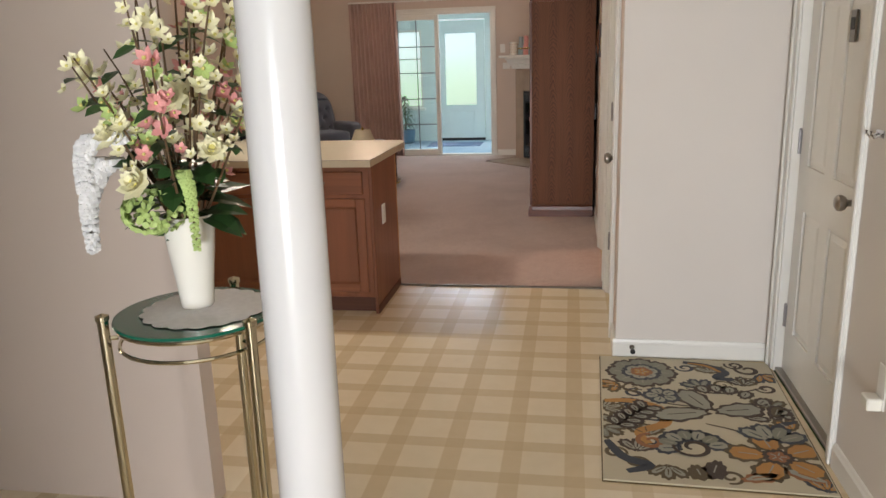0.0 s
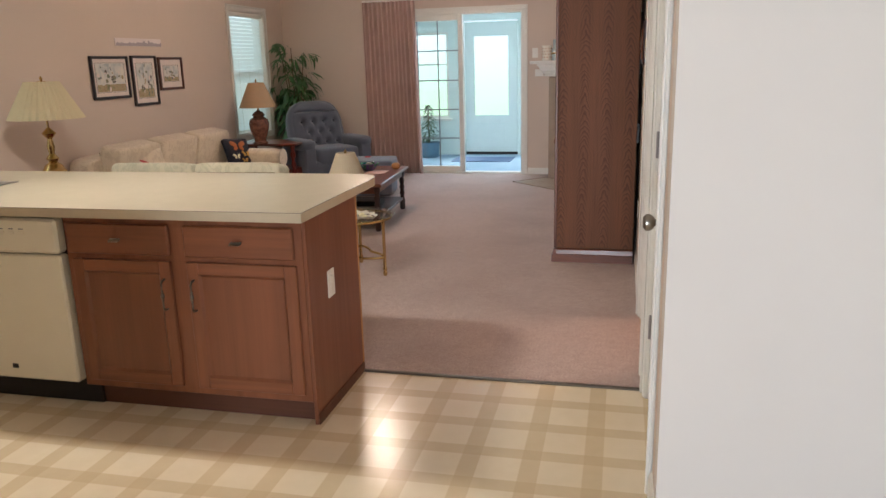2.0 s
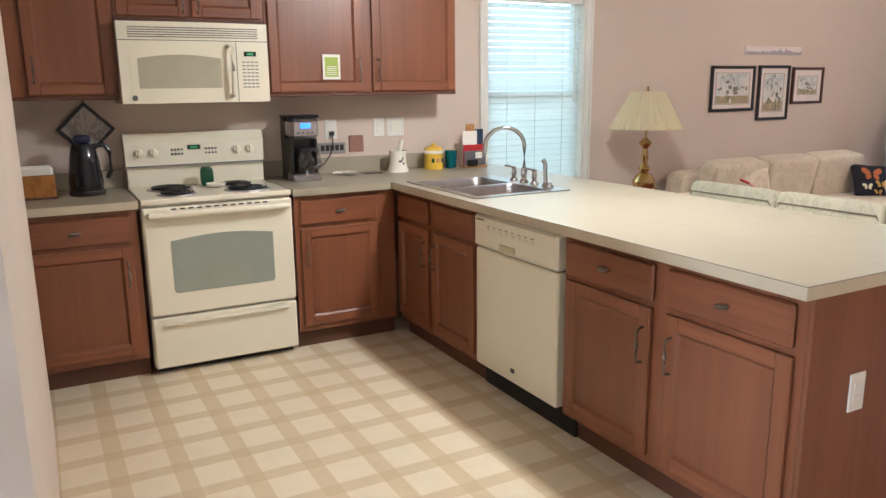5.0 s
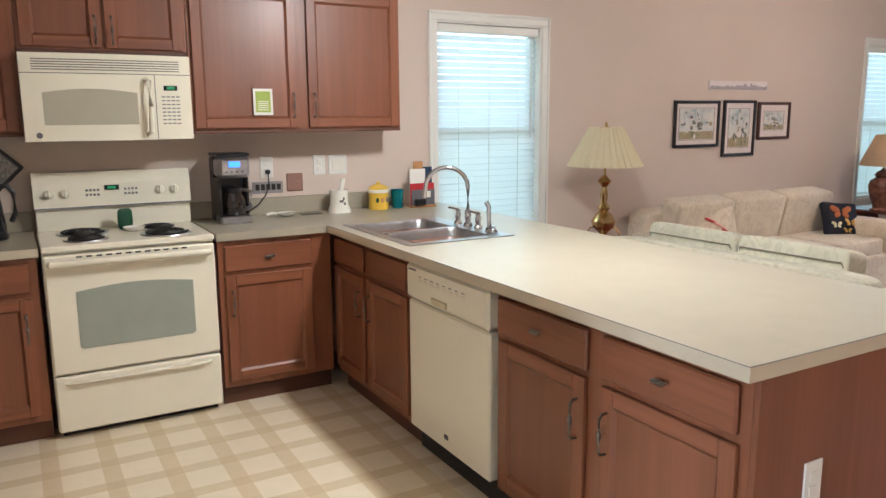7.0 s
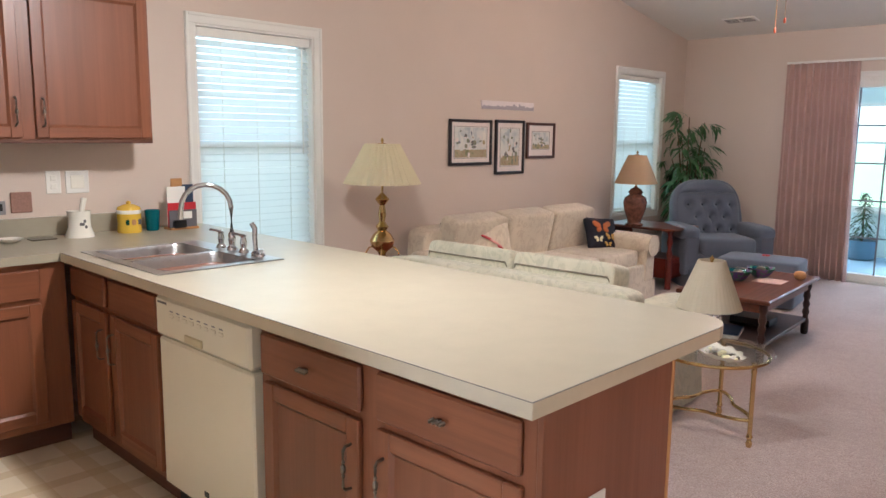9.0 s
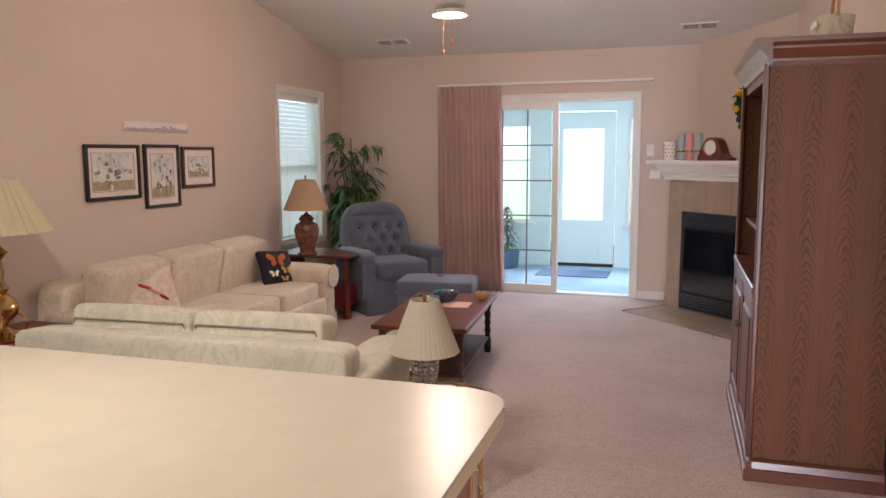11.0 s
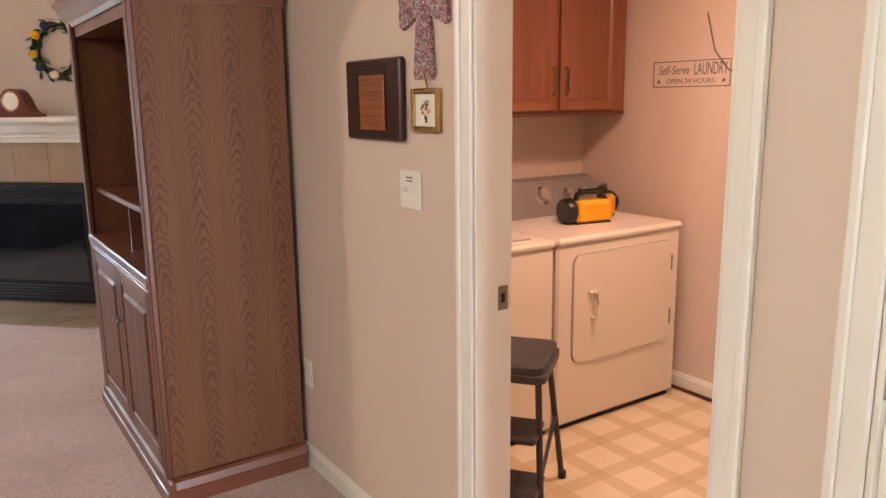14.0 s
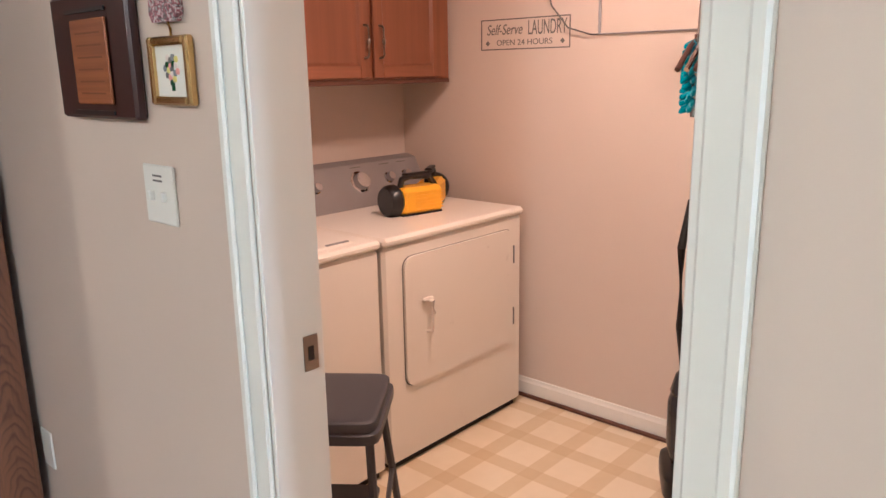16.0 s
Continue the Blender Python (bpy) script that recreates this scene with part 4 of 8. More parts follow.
for k in range(5):
    part("text_line", bx(-0.03, 0.03, -0.0042, -0.003, 0.0 - k * 0.011, 0.004 - k * 0.011), M_PAPER, cd)


# stove, local front towards -y, x along the front
st = thing("electric_range", (-3.835, 2.872, 0), "cream electric coil range with oven window", "stove", 90)
SW = 0.762
part("body", bx(0.002, SW - 0.002, 0.02, 0.58, 0.03, 0.885, b=0.004), M_BISQ, st)
part("base", bx(0.02, SW - 0.02, 0.04, 0.55, 0.0, 0.03), M_MATTE, st, "black recessed base")
bm = B()
box(bm, 0.0, SW, -0.012, 0.54, 0.885, 0.914, b=0.006)
part("cooktop", bm, M_BISQ, st)
bm = B()
box(bm, 0.004, SW - 0.004, 0.51, 0.575, 0.914, 1.03, b=0.004)
part("backsplash", bm, M_BISQ, st)
bm = B()
for k, (yy, zz) in enumerate(((0.505, 1.03),)):
    prism(bm, [(0.49, 1.03), (0.585, 1.03), (0.585, 1.21), (0.535, 1.21), (0.50, 1.15)], 0.0, SW, Matrix(((0, 0, 1, 0), (1, 0, 0, 0), (0, 1, 0, 0), (0, 0, 0, 1))))
part("backguard", bm, M_BISQ, st)
part("panel_trim", bx(0.004, SW - 0.004, 0.486, 0.492, 1.028, 1.036), M_GREY, st)
tilt = Matrix.Translation((0, 0.4905, 1.03)) @ pose(0, 0, 0, -5)
for x in (0.07, 0.145, 0.60, 0.675):
    bm = B()
    lathe(bm, [(0.026, 0.0), (0.026, 0.008), (0.019, 0.012), (0.017, 0.026), (0.0, 0.027)], m=Matrix.Translation((x, 0.496, 1.105)) @ pose(0, 0, 0, 90 - 5), seg=18)
    box(bm, x - 0.004, x + 0.004, 0.462, 0.474, 1.085, 1.125, b=0.002)
    part("control_knob", bm, M_BISQ, st, smooth=True)
part("display", bx(0.33, 0.40, 0.490, 0.50, 1.115, 1.14), M_DARKG, st, "dark oven display")
part("digits", bx(0.345, 0.385, 0.4885, 0.4905, 1.121, 1.134), M_LCDG, st, "green lit digits")
for i in range(4):
    for j in range(2):
        for x in (0.245, 0.43):
            part("button", bx(x + 0.018 * i - 0.005, x + 0.018 * i + 0.007, 0.489, 0.496, 1.088 + 0.024 * j, 1.099 + 0.024 * j, b=0.002), M_GREY, st)
for x, y, r in ((0.20, 0.145, 0.082), (0.20, 0.365, 0.104), (0.565, 0.15, 0.104), (0.56, 0.375, 0.080)):
    bm = B()
    lathe(bm, [(r + 0.018, 0.914), (r + 0.016, 0.919), (r + 0.006, 0.917), (0.0, 0.915)], x, y, 24)
    part("drip_pan", bm, M_STEEL, st, "shiny drip pan", True)
    bm = B()
    loop = []
    for k in range(76):
        a = k * 0.33
        q = 0.016 + (r - 0.016) * k / 75
        loop.append((x + q * math.cos(a), y + q * math.sin(a), 0.925))
    tube(bm, loop, 0.0062, 5)
    part("coil_burner", bm, M_BURN, st, "black coil burner", True)
bm = B()
box(bm, 0.004, SW - 0.004, -0.024, 0.018, 0.315, 0.872, b=0.008)
dr = part("oven_door", bm, M_BISQ, st)
bm = B()
ow = [(0.125, 0.43), (0.645, 0.43), (0.645, 0.66)]
n = 10
top = [(0.645 - 0.52 * k / n, 0.70 + 0.022 * math.sin(math.pi * k / n)) for k in range(n + 1)]
prism(bm, [(0.137, 0.43), (0.633, 0.43), (0.645, 0.442)] + top + [(0.125, 0.442)], 0.024, 0.027, Matrix(((1, 0, 0, 0), (0, 0, -1, 0), (0, 1, 0, 0), (0, 0, 0, 1))))
part("oven_window", bm, M_OVEN, dr, "smoked grey arched oven window")
bm = B()
tube(bm, [(0.03, -0.024, 0.835), (0.035, -0.062, 0.838), (0.10, -0.066, 0.84), (SW / 2, -0.07, 0.842), (SW - 0.10, -0.066, 0.84), (SW - 0.035, -0.062, 0.838), (SW - 0.03, -0.024, 0.835)], 0.0155, 10)
part("oven_handle", bm, M_BISQ, dr, smooth=True)
for k in range(12):
    part("vent_slot", bx(0.14 + 0.042 * k, 0.165 + 0.042 * k, -0.0262, -0.0235, 0.858, 0.865), M_BLACK, dr)
bm = B()
box(bm, 0.004, SW - 0.004, -0.022, 0.018, 0.035, 0.303, b=0.008)
dw = part("storage_drawer", bm, M_BISQ, st)
bm = B()
tube(bm, [(0.05, -0.02, 0.272), (0.08, -0.036, 0.272), (SW - 0.08, -0.036, 0.272), (SW - 0.05, -0.02, 0.272)], 0.009, 8)
part("drawer_lip", bm, M_BISQ, dw, smooth=True)
sr = thing("spoon_rest", (-4.18, 3.28, 0.914), "white spoon rest with dark green scrubber", "spoon rest", 90)
bm = B()
lathe(bm, [(0.02, 0.0), (0.045, 0.006), (0.055, 0.022), (0.05, 0.022), (0.04, 0.010), (0.0, 0.006)], 0.03, -0.02, 18)
part("dish", bm, M_CERAM, sr, smooth=True)
bm = B()
soft(bm, (0.0, 0.06, 0.055), (0.075, 0.03, 0.11), 0.5, seg=14, rows=8)
part("scrubber", bm, M_DGREEN, sr, "dark green glassy scrubber", True)

# microwave
mw = thing("microwave", (-4.052, 2.862, 1.377), "cream over-the-range microwave under short cabinet", "microwave", 90)
MWW, MH = 0.752, 0.405
bm = B()
n = 12
arc = [(MWW * k / n, -0.02 * math.sin(math.pi * k / n)) for k in range(n + 1)]
prism(bm, arc + [(MWW, 0.38), (0, 0.38)], 0.0, MH)
part("body", bm, M_BISQ, mw)
cur = lambda x: -0.02 * math.sin(math.pi * x / MWW)
for k in range(5):
    bm = B()
    prism(bm, [(0.05 + 0.65 * i / 8, cur(0.05 + 0.65 * i / 8) - 0.002) for i in range(9)] + [(0.70 - 0.65 * i / 8, cur(0.70 - 0.65 * i / 8) + 0.004) for i in range(9)], 0.328 + 0.0115 * k, 0.3325 + 0.0115 * k)
    part("vent_slot", bm, M_INK, mw, "grey vent slot")


def band(x0, x1, z0, z1, out, bulge=0.0):
    """A plate that follows the bowed front."""
    b = B()
    k = 8
    lo = [(x0 + (x1 - x0) * i / k) for i in range(k + 1)]
    f0 = [b.verts.new((x, cur(x) - out, z0)) for x in lo]
    f1 = [b.verts.new((x, cur(x) - out, z1 + bulge * math.sin(math.pi * i / k))) for i, x in enumerate(lo)]
    g0 = [b.verts.new((x, cur(x) + 0.004, z0)) for x in lo]
    g1 = [b.verts.new((x, cur(x) + 0.004, z1 + bulge * math.sin(math.pi * i / k))) for i, x in enumerate(lo)]
    for i in range(k):
        b.faces.new([f0[i], f0[i + 1], f1[i + 1], f1[i]])
        b.faces.new([f1[i], f1[i + 1], g1[i + 1], g1[i]])
        b.faces.new([f0[i], f0[i + 1], g0[i + 1], g0[i]])
    b.faces.new([f0[0], f1[0], g1[0], g0[0]])
    b.faces.new([f0[k], f1[k], g1[k], g0[k]])
    return b


part("top_line", band(0.0, MWW, 0.312, 0.3155, 0.0015), M_INK, mw)
part("door_line", band(0.578, 0.5815, 0.005, 0.312, 0.0015), M_INK, mw)
md = part("door", band(0.05, 0.50, 0.055, 0.275, 0.003), M_BISQ, mw)
part("window", band(0.085, 0.495, 0.075, 0.225, 0.0045, 0.018), M_MWIN, md, "pale mesh-screened microwave window")
bm = B()
tube(bm, [(0.535, cur(0.53) - 0.002, 0.29), (0.545, cur(0.53) - 0.04, 0.28), (0.55, cur(0.53) - 0.045, 0.16), (0.545, cur(0.53) - 0.04, 0.04), (0.535, cur(0.53) - 0.002, 0.03)], 0.013, 10)
part("door_handle", bm, M_BISQ, mw, smooth=True)
part("display", band(0.62, 0.685, 0.238, 0.262, 0.003), M_DARKG, mw, "dark green clock display")
part("digits", band(0.635, 0.672, 0.243, 0.257, 0.004), M_LCDG, mw)
for j in range(8):
    for i in range(4):
        part("button", band(0.608 + 0.023 * i, 0.625 + 0.023 * i, 0.075 + 0.0185 * j, 0.081 + 0.0185 * j, 0.0025), M_GREY, mw)
bm = B()
lathe(bm, [(0.014, 0), (0.013, 0.003), (0.0, 0.0035)], m=Matrix.Translation((0.06, cur(0.06), 0.028)) @ pose(0, 0, 0, 90), seg=14)
part("badge", bm, M_INK, mw, "small round grey badge", True)

# dishwasher
dwm = thing("dishwasher", (-2.932, FY, 0), "cream built-in dishwasher under the countertop", "dishwasher")
DWW = 0.662
part("tub", bx(0.004, DWW - 0.004, 0.03, 0.55, 0.10, 0.87), M_MATTE, dwm)
dd = part("door", bx(0.008, DWW - 0.008, -0.026, 0.028, 0.115, 0.70, b=0.008), M_BISQ, dwm)
cp = part("control_panel", bx(0.006, DWW - 0.006, -0.036, 0.028, 0.708, 0.862, b=0.012), M_BISQ, dwm)
# Latch stands proud; a darker bisque gives it the shade of a recess.
part("latch", bx(0.235, 0.36, -0.043, -0.034, 0.722, 0.752, b=0.006), plain("bisque_shadow", rgb(196, 184, 150), 0.4), cp, "latch handle in the shade colour of a recess")
for k in range(8):
    part("button", bx(0.12 + 0.05 * k, 0.15 + 0.05 * k, -0.0385, -0.035, 0.792, 0.806, b=0.002), M_BISQ, cp)
    part("mark", bx(0.124 + 0.05 * k, 0.146 + 0.05 * k, -0.0372, -0.035, 0.814, 0.818), M_GREY, cp)
part("vent", bx(0.03, 0.10, -0.0372, -0.035, 0.835, 0.843), M_INK, cp)
part("badge", bx(0.315, 0.347, -0.0285, -0.025, 0.165, 0.187, b=0.002), M_BLACK, dd, "small dark square badge")
part("kick_plate", bx(0.01, DWW + 0.06, 0.03, 0.05, 0.002, 0.105), M_MATTE, dwm, "black kick plate")

# sink and tap
sk = thing("kitchen_sink", (0, 0, 0.914), "double bowl stainless steel sink set in countertop", "sink")
bm = B()
x0, x1, y0, y1 = SX0 - 0.012, SX1 + 0.012, SY0 - 0.012, SY1 + 0.012
mid = (x0 + x1) / 2
bowls = ((x0 + 0.05, mid - 0.018, y0 + 0.045, y1 - 0.105), (mid + 0.018, x1 - 0.05, y0 + 0.045, y1 - 0.105))
xs = [x0, bowls[0][0], bowls[0][1], bowls[1][0], bowls[1][1], x1]
ys = [y0, bowls[0][2], bowls[0][3], y1]
for i in range(5):
    for j in range(3):
        if j == 1 and i in (1, 3):
            continue
        box(bm, xs[i], xs[i + 1], ys[j], ys[j + 1], 0.0005, 0.005)
part("rim", bm, M_STEEL, sk)
for b0, b1, c0, c1 in bowls:
    bm = B()
    rings = []
    for z, ins, rad in ((0.005, 0.0, 0.05), (-0.01, 0.006, 0.055), (-0.15, 0.022, 0.06), (-0.17, 0.05, 0.05)):
        ring = []
        for q, (cx, cy) in enumerate(((b1 - ins - rad, c1 - ins - rad), (b0 + ins + rad, c1 - ins - rad), (b0 + ins + rad, c0 + ins + rad), (b1 - ins - rad, c0 + ins + rad))):
            for k in range(5):
                a = math.pi / 2 * (q + k / 4)
                ring.append(bm.verts.new((cx + rad * math.cos(a), cy + rad * math.sin(a), z)))
        rings.append(ring)
    for p, q in zip(rings, rings[1:]):
        for k in range(20):
            bm.faces.new([p[k], p[(k + 1) % 20], q[(k + 1) % 20], q[k]])
    bm.faces.new(rings[-1])
    bowl = part("bowl", bm, M_STEEL, sk, smooth=True)
    bm = B()
    lathe(bm, [(0.042, -0.169), (0.04, -0.166), (0.03, -0.168), (0.0, -0.169)], (b0 + b1) / 2, (c0 + c1) / 2, 18)
    part("drain", bm, M_CHROME, bowl, smooth=True)
fx, fy = -3.36, 4.825
tp = thing("kitchen_tap", (fx, fy, 0.919), "chrome gooseneck tap with two lever handles", "tap")
bm = B()
lathe(bm, [(0.026, 0), (0.024, 0.012), (0.014, 0.02), (0.018, 0.05), (0.016, 0.075), (0.012, 0.085)], 0, 0, 18)
arc = [(0, 0, 0.08), (0, 0, 0.20)] + [(-0.045 * (1 - math.cos(math.pi * k / 10)) * 1.0, -0.10 * (1 - math.cos(math.pi * k / 10)), 0.20 + 0.105 * math.sin(math.pi * k / 10)) for k in range(1, 11)] + [(-0.092, -0.205, 0.15)]
tube(bm, arc, 0.0115, 12)
part("spout", bm, M_CHROME, tp, smooth=True)
for dx in (-0.10, 0.10):
    bm = B()
    lathe(bm, [(0.024, 0), (0.022, 0.01), (0.012, 0.02), (0.017, 0.045), (0.012, 0.065), (0.015, 0.078), (0.0, 0.085)], dx, 0, 16)
    tube(bm, [(dx, 0, 0.075), (dx - 0.03, -0.015, 0.082), (dx - 0.055, -0.025, 0.082)], 0.006, 8)
    part("lever_handle", bm, M_CHROME, tp, smooth=True)
spy = thing("side_sprayer", (fx + 0.21, fy - 0.005, 0.919), "chrome pull-out side sprayer beside the tap", "sprayer")
bm = B()
lathe(bm, [(0.026, 0), (0.024, 0.01), (0.016, 0.014), (0.016, 0.03)], 0.03, 0, 16)
part("holder", bm, M_CHROME, spy, smooth=True)
bm = B()
tube(bm, [(0, 0, 0.02), (-0.006, 0.0, 0.08), (-0.004, 0, 0.12), (-0.014, -0.01, 0.145)], 0.011, 10, 1.1)
lathe(bm, [(0.022, 0), (0.02, 0.012), (0.013, 0.02)], 0, 0, 14)
part("spray_wand", bm, M_CHROME, spy, smooth=True)

# things on the worktop
cf = thing("coffee_maker", (-4.23, 3.83, 0.914), "black and steel drip coffee maker with glass carafe", "coffee maker", 90)
part("rear_tower", bx(-0.085, 0.085, 0.02, 0.12, 0.0, 0.36, b=0.01), M_BLACK, cf)
bm = B()
lathe(bm, [(0.088, 0.0), (0.088, 0.028), (0.084, 0.034)], 0, -0.03, 24)
part("warming_base", bm, M_STEEL, cf, smooth=True)
part("base_fascia", bx(-0.086, 0.086, -0.118, 0.02, 0.0, 0.042, b=0.008), M_STEEL, cf, "brushed steel front strip")
part("side_cheek", bx(-0.088, -0.074, -0.10, 0.03, 0.042, 0.245, b=0.003), M_BLACK, cf)
part("side_cheek", bx(0.074, 0.088, -0.04, 0.03, 0.042, 0.245, b=0.003), M_BLACK, cf)
hd = part("brew_head", bx(-0.086, 0.086, -0.10, 0.03, 0.245, 0.362, b=0.02), M_STEEL, cf, "brushed steel brew head")
part("lid", bx(-0.088, 0.088, -0.095, 0.12, 0.362, 0.378, b=0.006), M_BLACK, hd)
part("display", bx(-0.03, 0.03, -0.104, -0.098, 0.305, 0.335, b=0.002), M_LCDB, hd, "blue lit clock display")
for k in range(4):
    part("button", bx(-0.05 + 0.028 * k, -0.034 + 0.028 * k, -0.103, -0.098, 0.275, 0.286, b=0.002), M_GREY, hd)
bm = B()
lathe(bm, [(0.06, 0.04), (0.068, 0.06), (0.068, 0.12), (0.05, 0.16), (0.05, 0.165), (0.045, 0.165), (0.045, 0.158), (0.062, 0.118), (0.062, 0.06), (0.0, 0.045)], 0, -0.03, 24)
cfe = part("carafe", bm, plain("dark_coffee_glass", rgb(26, 22, 20), 0.05, Coat_Weight=0.6), cf, "dark glass carafe", True)
bm = B()
lathe(bm, [(0.05, 0.165), (0.052, 0.19), (0.03, 0.2), (0.0, 0.2)], 0, -0.03, 20)
part("carafe_lid", bm, M_BLACK, cfe, smooth=True)
bm = B()
tube(bm, [(0.05, -0.05, 0.18), (0.085, -0.085, 0.17), (0.085, -0.085, 0.09), (0.062, -0.062, 0.07)], 0.011, 8)
part("carafe_handle", bm, M_STEEL, cfe, smooth=True)

ke = thing("electric_kettle", (-4.22, 2.665, 0.914), "black electric kettle with curved handle", "kettle", 90)
bm = B()
lathe(bm, [(0.085, 0.0), (0.088, 0.012), (0.085, 0.022)], 0, 0, 22)
part("power_base", bm, M_BLACK, ke, smooth=True)
bm = B()
lathe(bm, [(0.082, 0.024), (0.084, 0.06), (0.072, 0.17), (0.06, 0.245), (0.05, 0.26), (0.0, 0.268)], 0, 0, 24)
part("jug", bm, plain("smoke_black_plastic", rgb(24, 24, 30), 0.15), ke, "glossy smoke-black jug", True)
bm = B()
tube(bm, [(0.05, 0, 0.25), (0.10, 0, 0.255), (0.125, 0, 0.22), (0.125, 0, 0.12), (0.105, 0, 0.08)], 0.012, 8)
part("handle", bm, M_BLACK, ke, smooth=True)
bm = B()
soft(bm, (0, 0.02, 0.285), (0.09, 0.06, 0.05), 0.8, seg=12, rows=8)
part("lid_lever", bm, plain("navy_plastic", rgb(34, 40, 66), 0.3), ke, smooth=True)

ph = thing("pot_holder", (XL + 0.024, 2.70, 1.24), "black-edged diamond pot holder hung on wall", "pot holder", 90)
bm = B()
box(bm, -0.105, 0.105, -0.008, 0, -0.105, 0.105, b=0.004, m=pose(0, 0, 0, 0, 45, 0))
part("backing", bm, M_BLACK, ph)
bm = B()
box(bm, -0.088, 0.088, -0.011, -0.002, -0.088, 0.088, b=0.004, m=pose(0, 0, 0, 0, 45, 0))
part("quilted_face", bm, fabric("white_check_cotton", rgb(196, 192, 186), rgb(90, 90, 94)), ph)
bm = B()
tube(bm, [(0, -0.004, 0.145), (0.006, -0.004, 0.165), (-0.002, -0.004, 0.175), (-0.006, -0.004, 0.16), (0, -0.004, 0.145)], 0.003, 6)
part("hanging_loop", bm, M_BLACK, ph)

np_ = thing("napkin_holder", (-4.18, 2.44, 0.914), "woven tan holder with white paper napkins", "napkin holder", 90)
part("holder", bx(-0.08, 0.08, -0.04, 0.04, 0, 0.12, b=0.006), fabric("woven_straw", rgb(164, 112, 58), rgb(120, 76, 36), 160), np_)
part("napkins", bx(-0.075, 0.075, -0.028, 0.028, 0.11, 0.165, b=0.012), M_PAPER, np_)
part("base_band", bx(-0.083, 0.083, -0.043, 0.043, 0.0, 0.012, b=0.003), M_TOE, np_)

ur = thing("utensil_crock", (-4.30, 4.49, 0.914), "white flared ceramic crock holding white spoon", "crock", 90)
bm = B()
lathe(bm, [(0.072, 0.0), (0.07, 0.012), (0.056, 0.05), (0.054, 0.10), (0.058, 0.135), (0.054, 0.135), (0.05, 0.10), (0.0, 0.02)], 0, 0, 24)
part("pot", bm, M_CERAM, ur, smooth=True)
for dx, dz in ((-0.012, 0.07), (0.008, 0.085), (0.014, 0.055), (0.0, 0.07)):
    bm = B()
    soft(bm, (dx, -0.055, dz), (0.014, 0.004, 0.02), 0.9, seg=8, rows=5)
    part("painted_flower", bm, M_INK, ur)
bm = B()
tube(bm, [(0.0, 0.0, 0.06), (0.02, 0.01, 0.14), (0.035, 0.012, 0.20)], 0.011, 8, 1.4)
part("spoon", bm, M_CERAM, ur, smooth=True)
yj = thing("sugar_canister", (-4.31, 4.755, 0.914), "yellow ceramic canister with painted fruit", "canister", 90)
bm = B()
lathe(bm, [(0.06, 0), (0.064, 0.008), (0.061, 0.04), (0.062, 0.10), (0.064, 0.104)], 0, 0, 24)
part("jar", bm, M_YCER, yj, smooth=True)
bm = B()
lathe(bm, [(0.063, 0.104), (0.065, 0.108), (0.065, 0.122), (0.062, 0.124)], 0, 0, 24)
part("rim_band", bm, M_CERAM, yj, smooth=True)
bm = B()
lathe(bm, [(0.062, 0.124), (0.058, 0.138), (0.03, 0.152), (0.012, 0.155), (0.014, 0.166), (0.0, 0.172)], 0, 0, 24)
part("lid", bm, M_YCER, yj, smooth=True)
for dx, mm in ((-0.03, M_DGREEN), (0.0, M_TAN), (0.032, M_INK)):
    bm = B()
    soft(bm, (dx, -math.sqrt(0.062 ** 2 - dx ** 2), 0.06), (0.026, 0.006, 0.034), 0.9, seg=10, rows=6)
    part("painted_fruit", bm, mm, yj)
tc = thing("tumbler", (-4.31, 4.885, 0.914), "teal metallic tumbler on the countertop", "cup", 90)
bm = B()
lathe(bm, [(0.03, 0), (0.034, 0.004), (0.042, 0.115), (0.039, 0.115), (0.03, 0.01), (0.0, 0.008)], 0, 0, 22)
part("cup", bm, M_TEAL, tc, smooth=True)
rk = thing("letter_rack", (-4.28, 5.04, 0.914), "wooden letter rack with red folder and cards", "letter rack", 90)
part("base", bx(-0.085, 0.085, -0.045, 0.045, 0, 0.012, b=0.003), M_TAN, rk)
part("front_pocket", bx(-0.082, 0.082, -0.03, -0.022, 0.012, 0.11, b=0.002), plain("slate_card", rgb(96, 94, 98), 0.5), rk, "dark grey card pocket")
part("red_folder", bx(-0.085, 0.085, -0.018, -0.01, 0.012, 0.15, b=0.002), M_RED, rk)
part("letter", bx(-0.08, 0.03, 0.0, 0.006, 0.012, 0.24, b=0.001), M_PAPER, rk)
part("navy_card", bx(0.02, 0.085, 0.012, 0.016, 0.012, 0.25, b=0.001), M_NAVY, rk)
part("back_board", bx(-0.04, 0.03, 0.028, 0.036, 0.012, 0.285, b=0.01), M_TAN, rk)
part("gadget", bx(-0.07, 0.01, -0.062, -0.032, 0.012, 0.055, b=0.008), M_BLACK, rk, "small black gadget")
part("label_slip", bx(0.0, 0.05, -0.0335, -0.029, 0.06, 0.10), M_PAPER, rk)
bw = thing("spoon_dish", (-4.30, 4.16, 0.914), "shallow white ceramic spoon dish", "dish", 90)
bm = B()
lathe(bm, [(0.03, 0), (0.055, 0.012), (0.06, 0.02), (0.055, 0.02), (0.03, 0.008), (0.0, 0.006)], 0, 0, 20)
part("bowl", bm, M_CERAM, bw, smooth=True)
bm = B()
tube(bm, [(-0.05, 0, 0.015), (-0.09, -0.01, 0.022), (-0.125, -0.02, 0.018)], 0.009, 8)
part("grip", bm, M_CERAM, bw, smooth=True)
tv = thing("trivet", (-4.31, 4.31, 0.914), "small flat dark trivet on countertop", "trivet", 90)
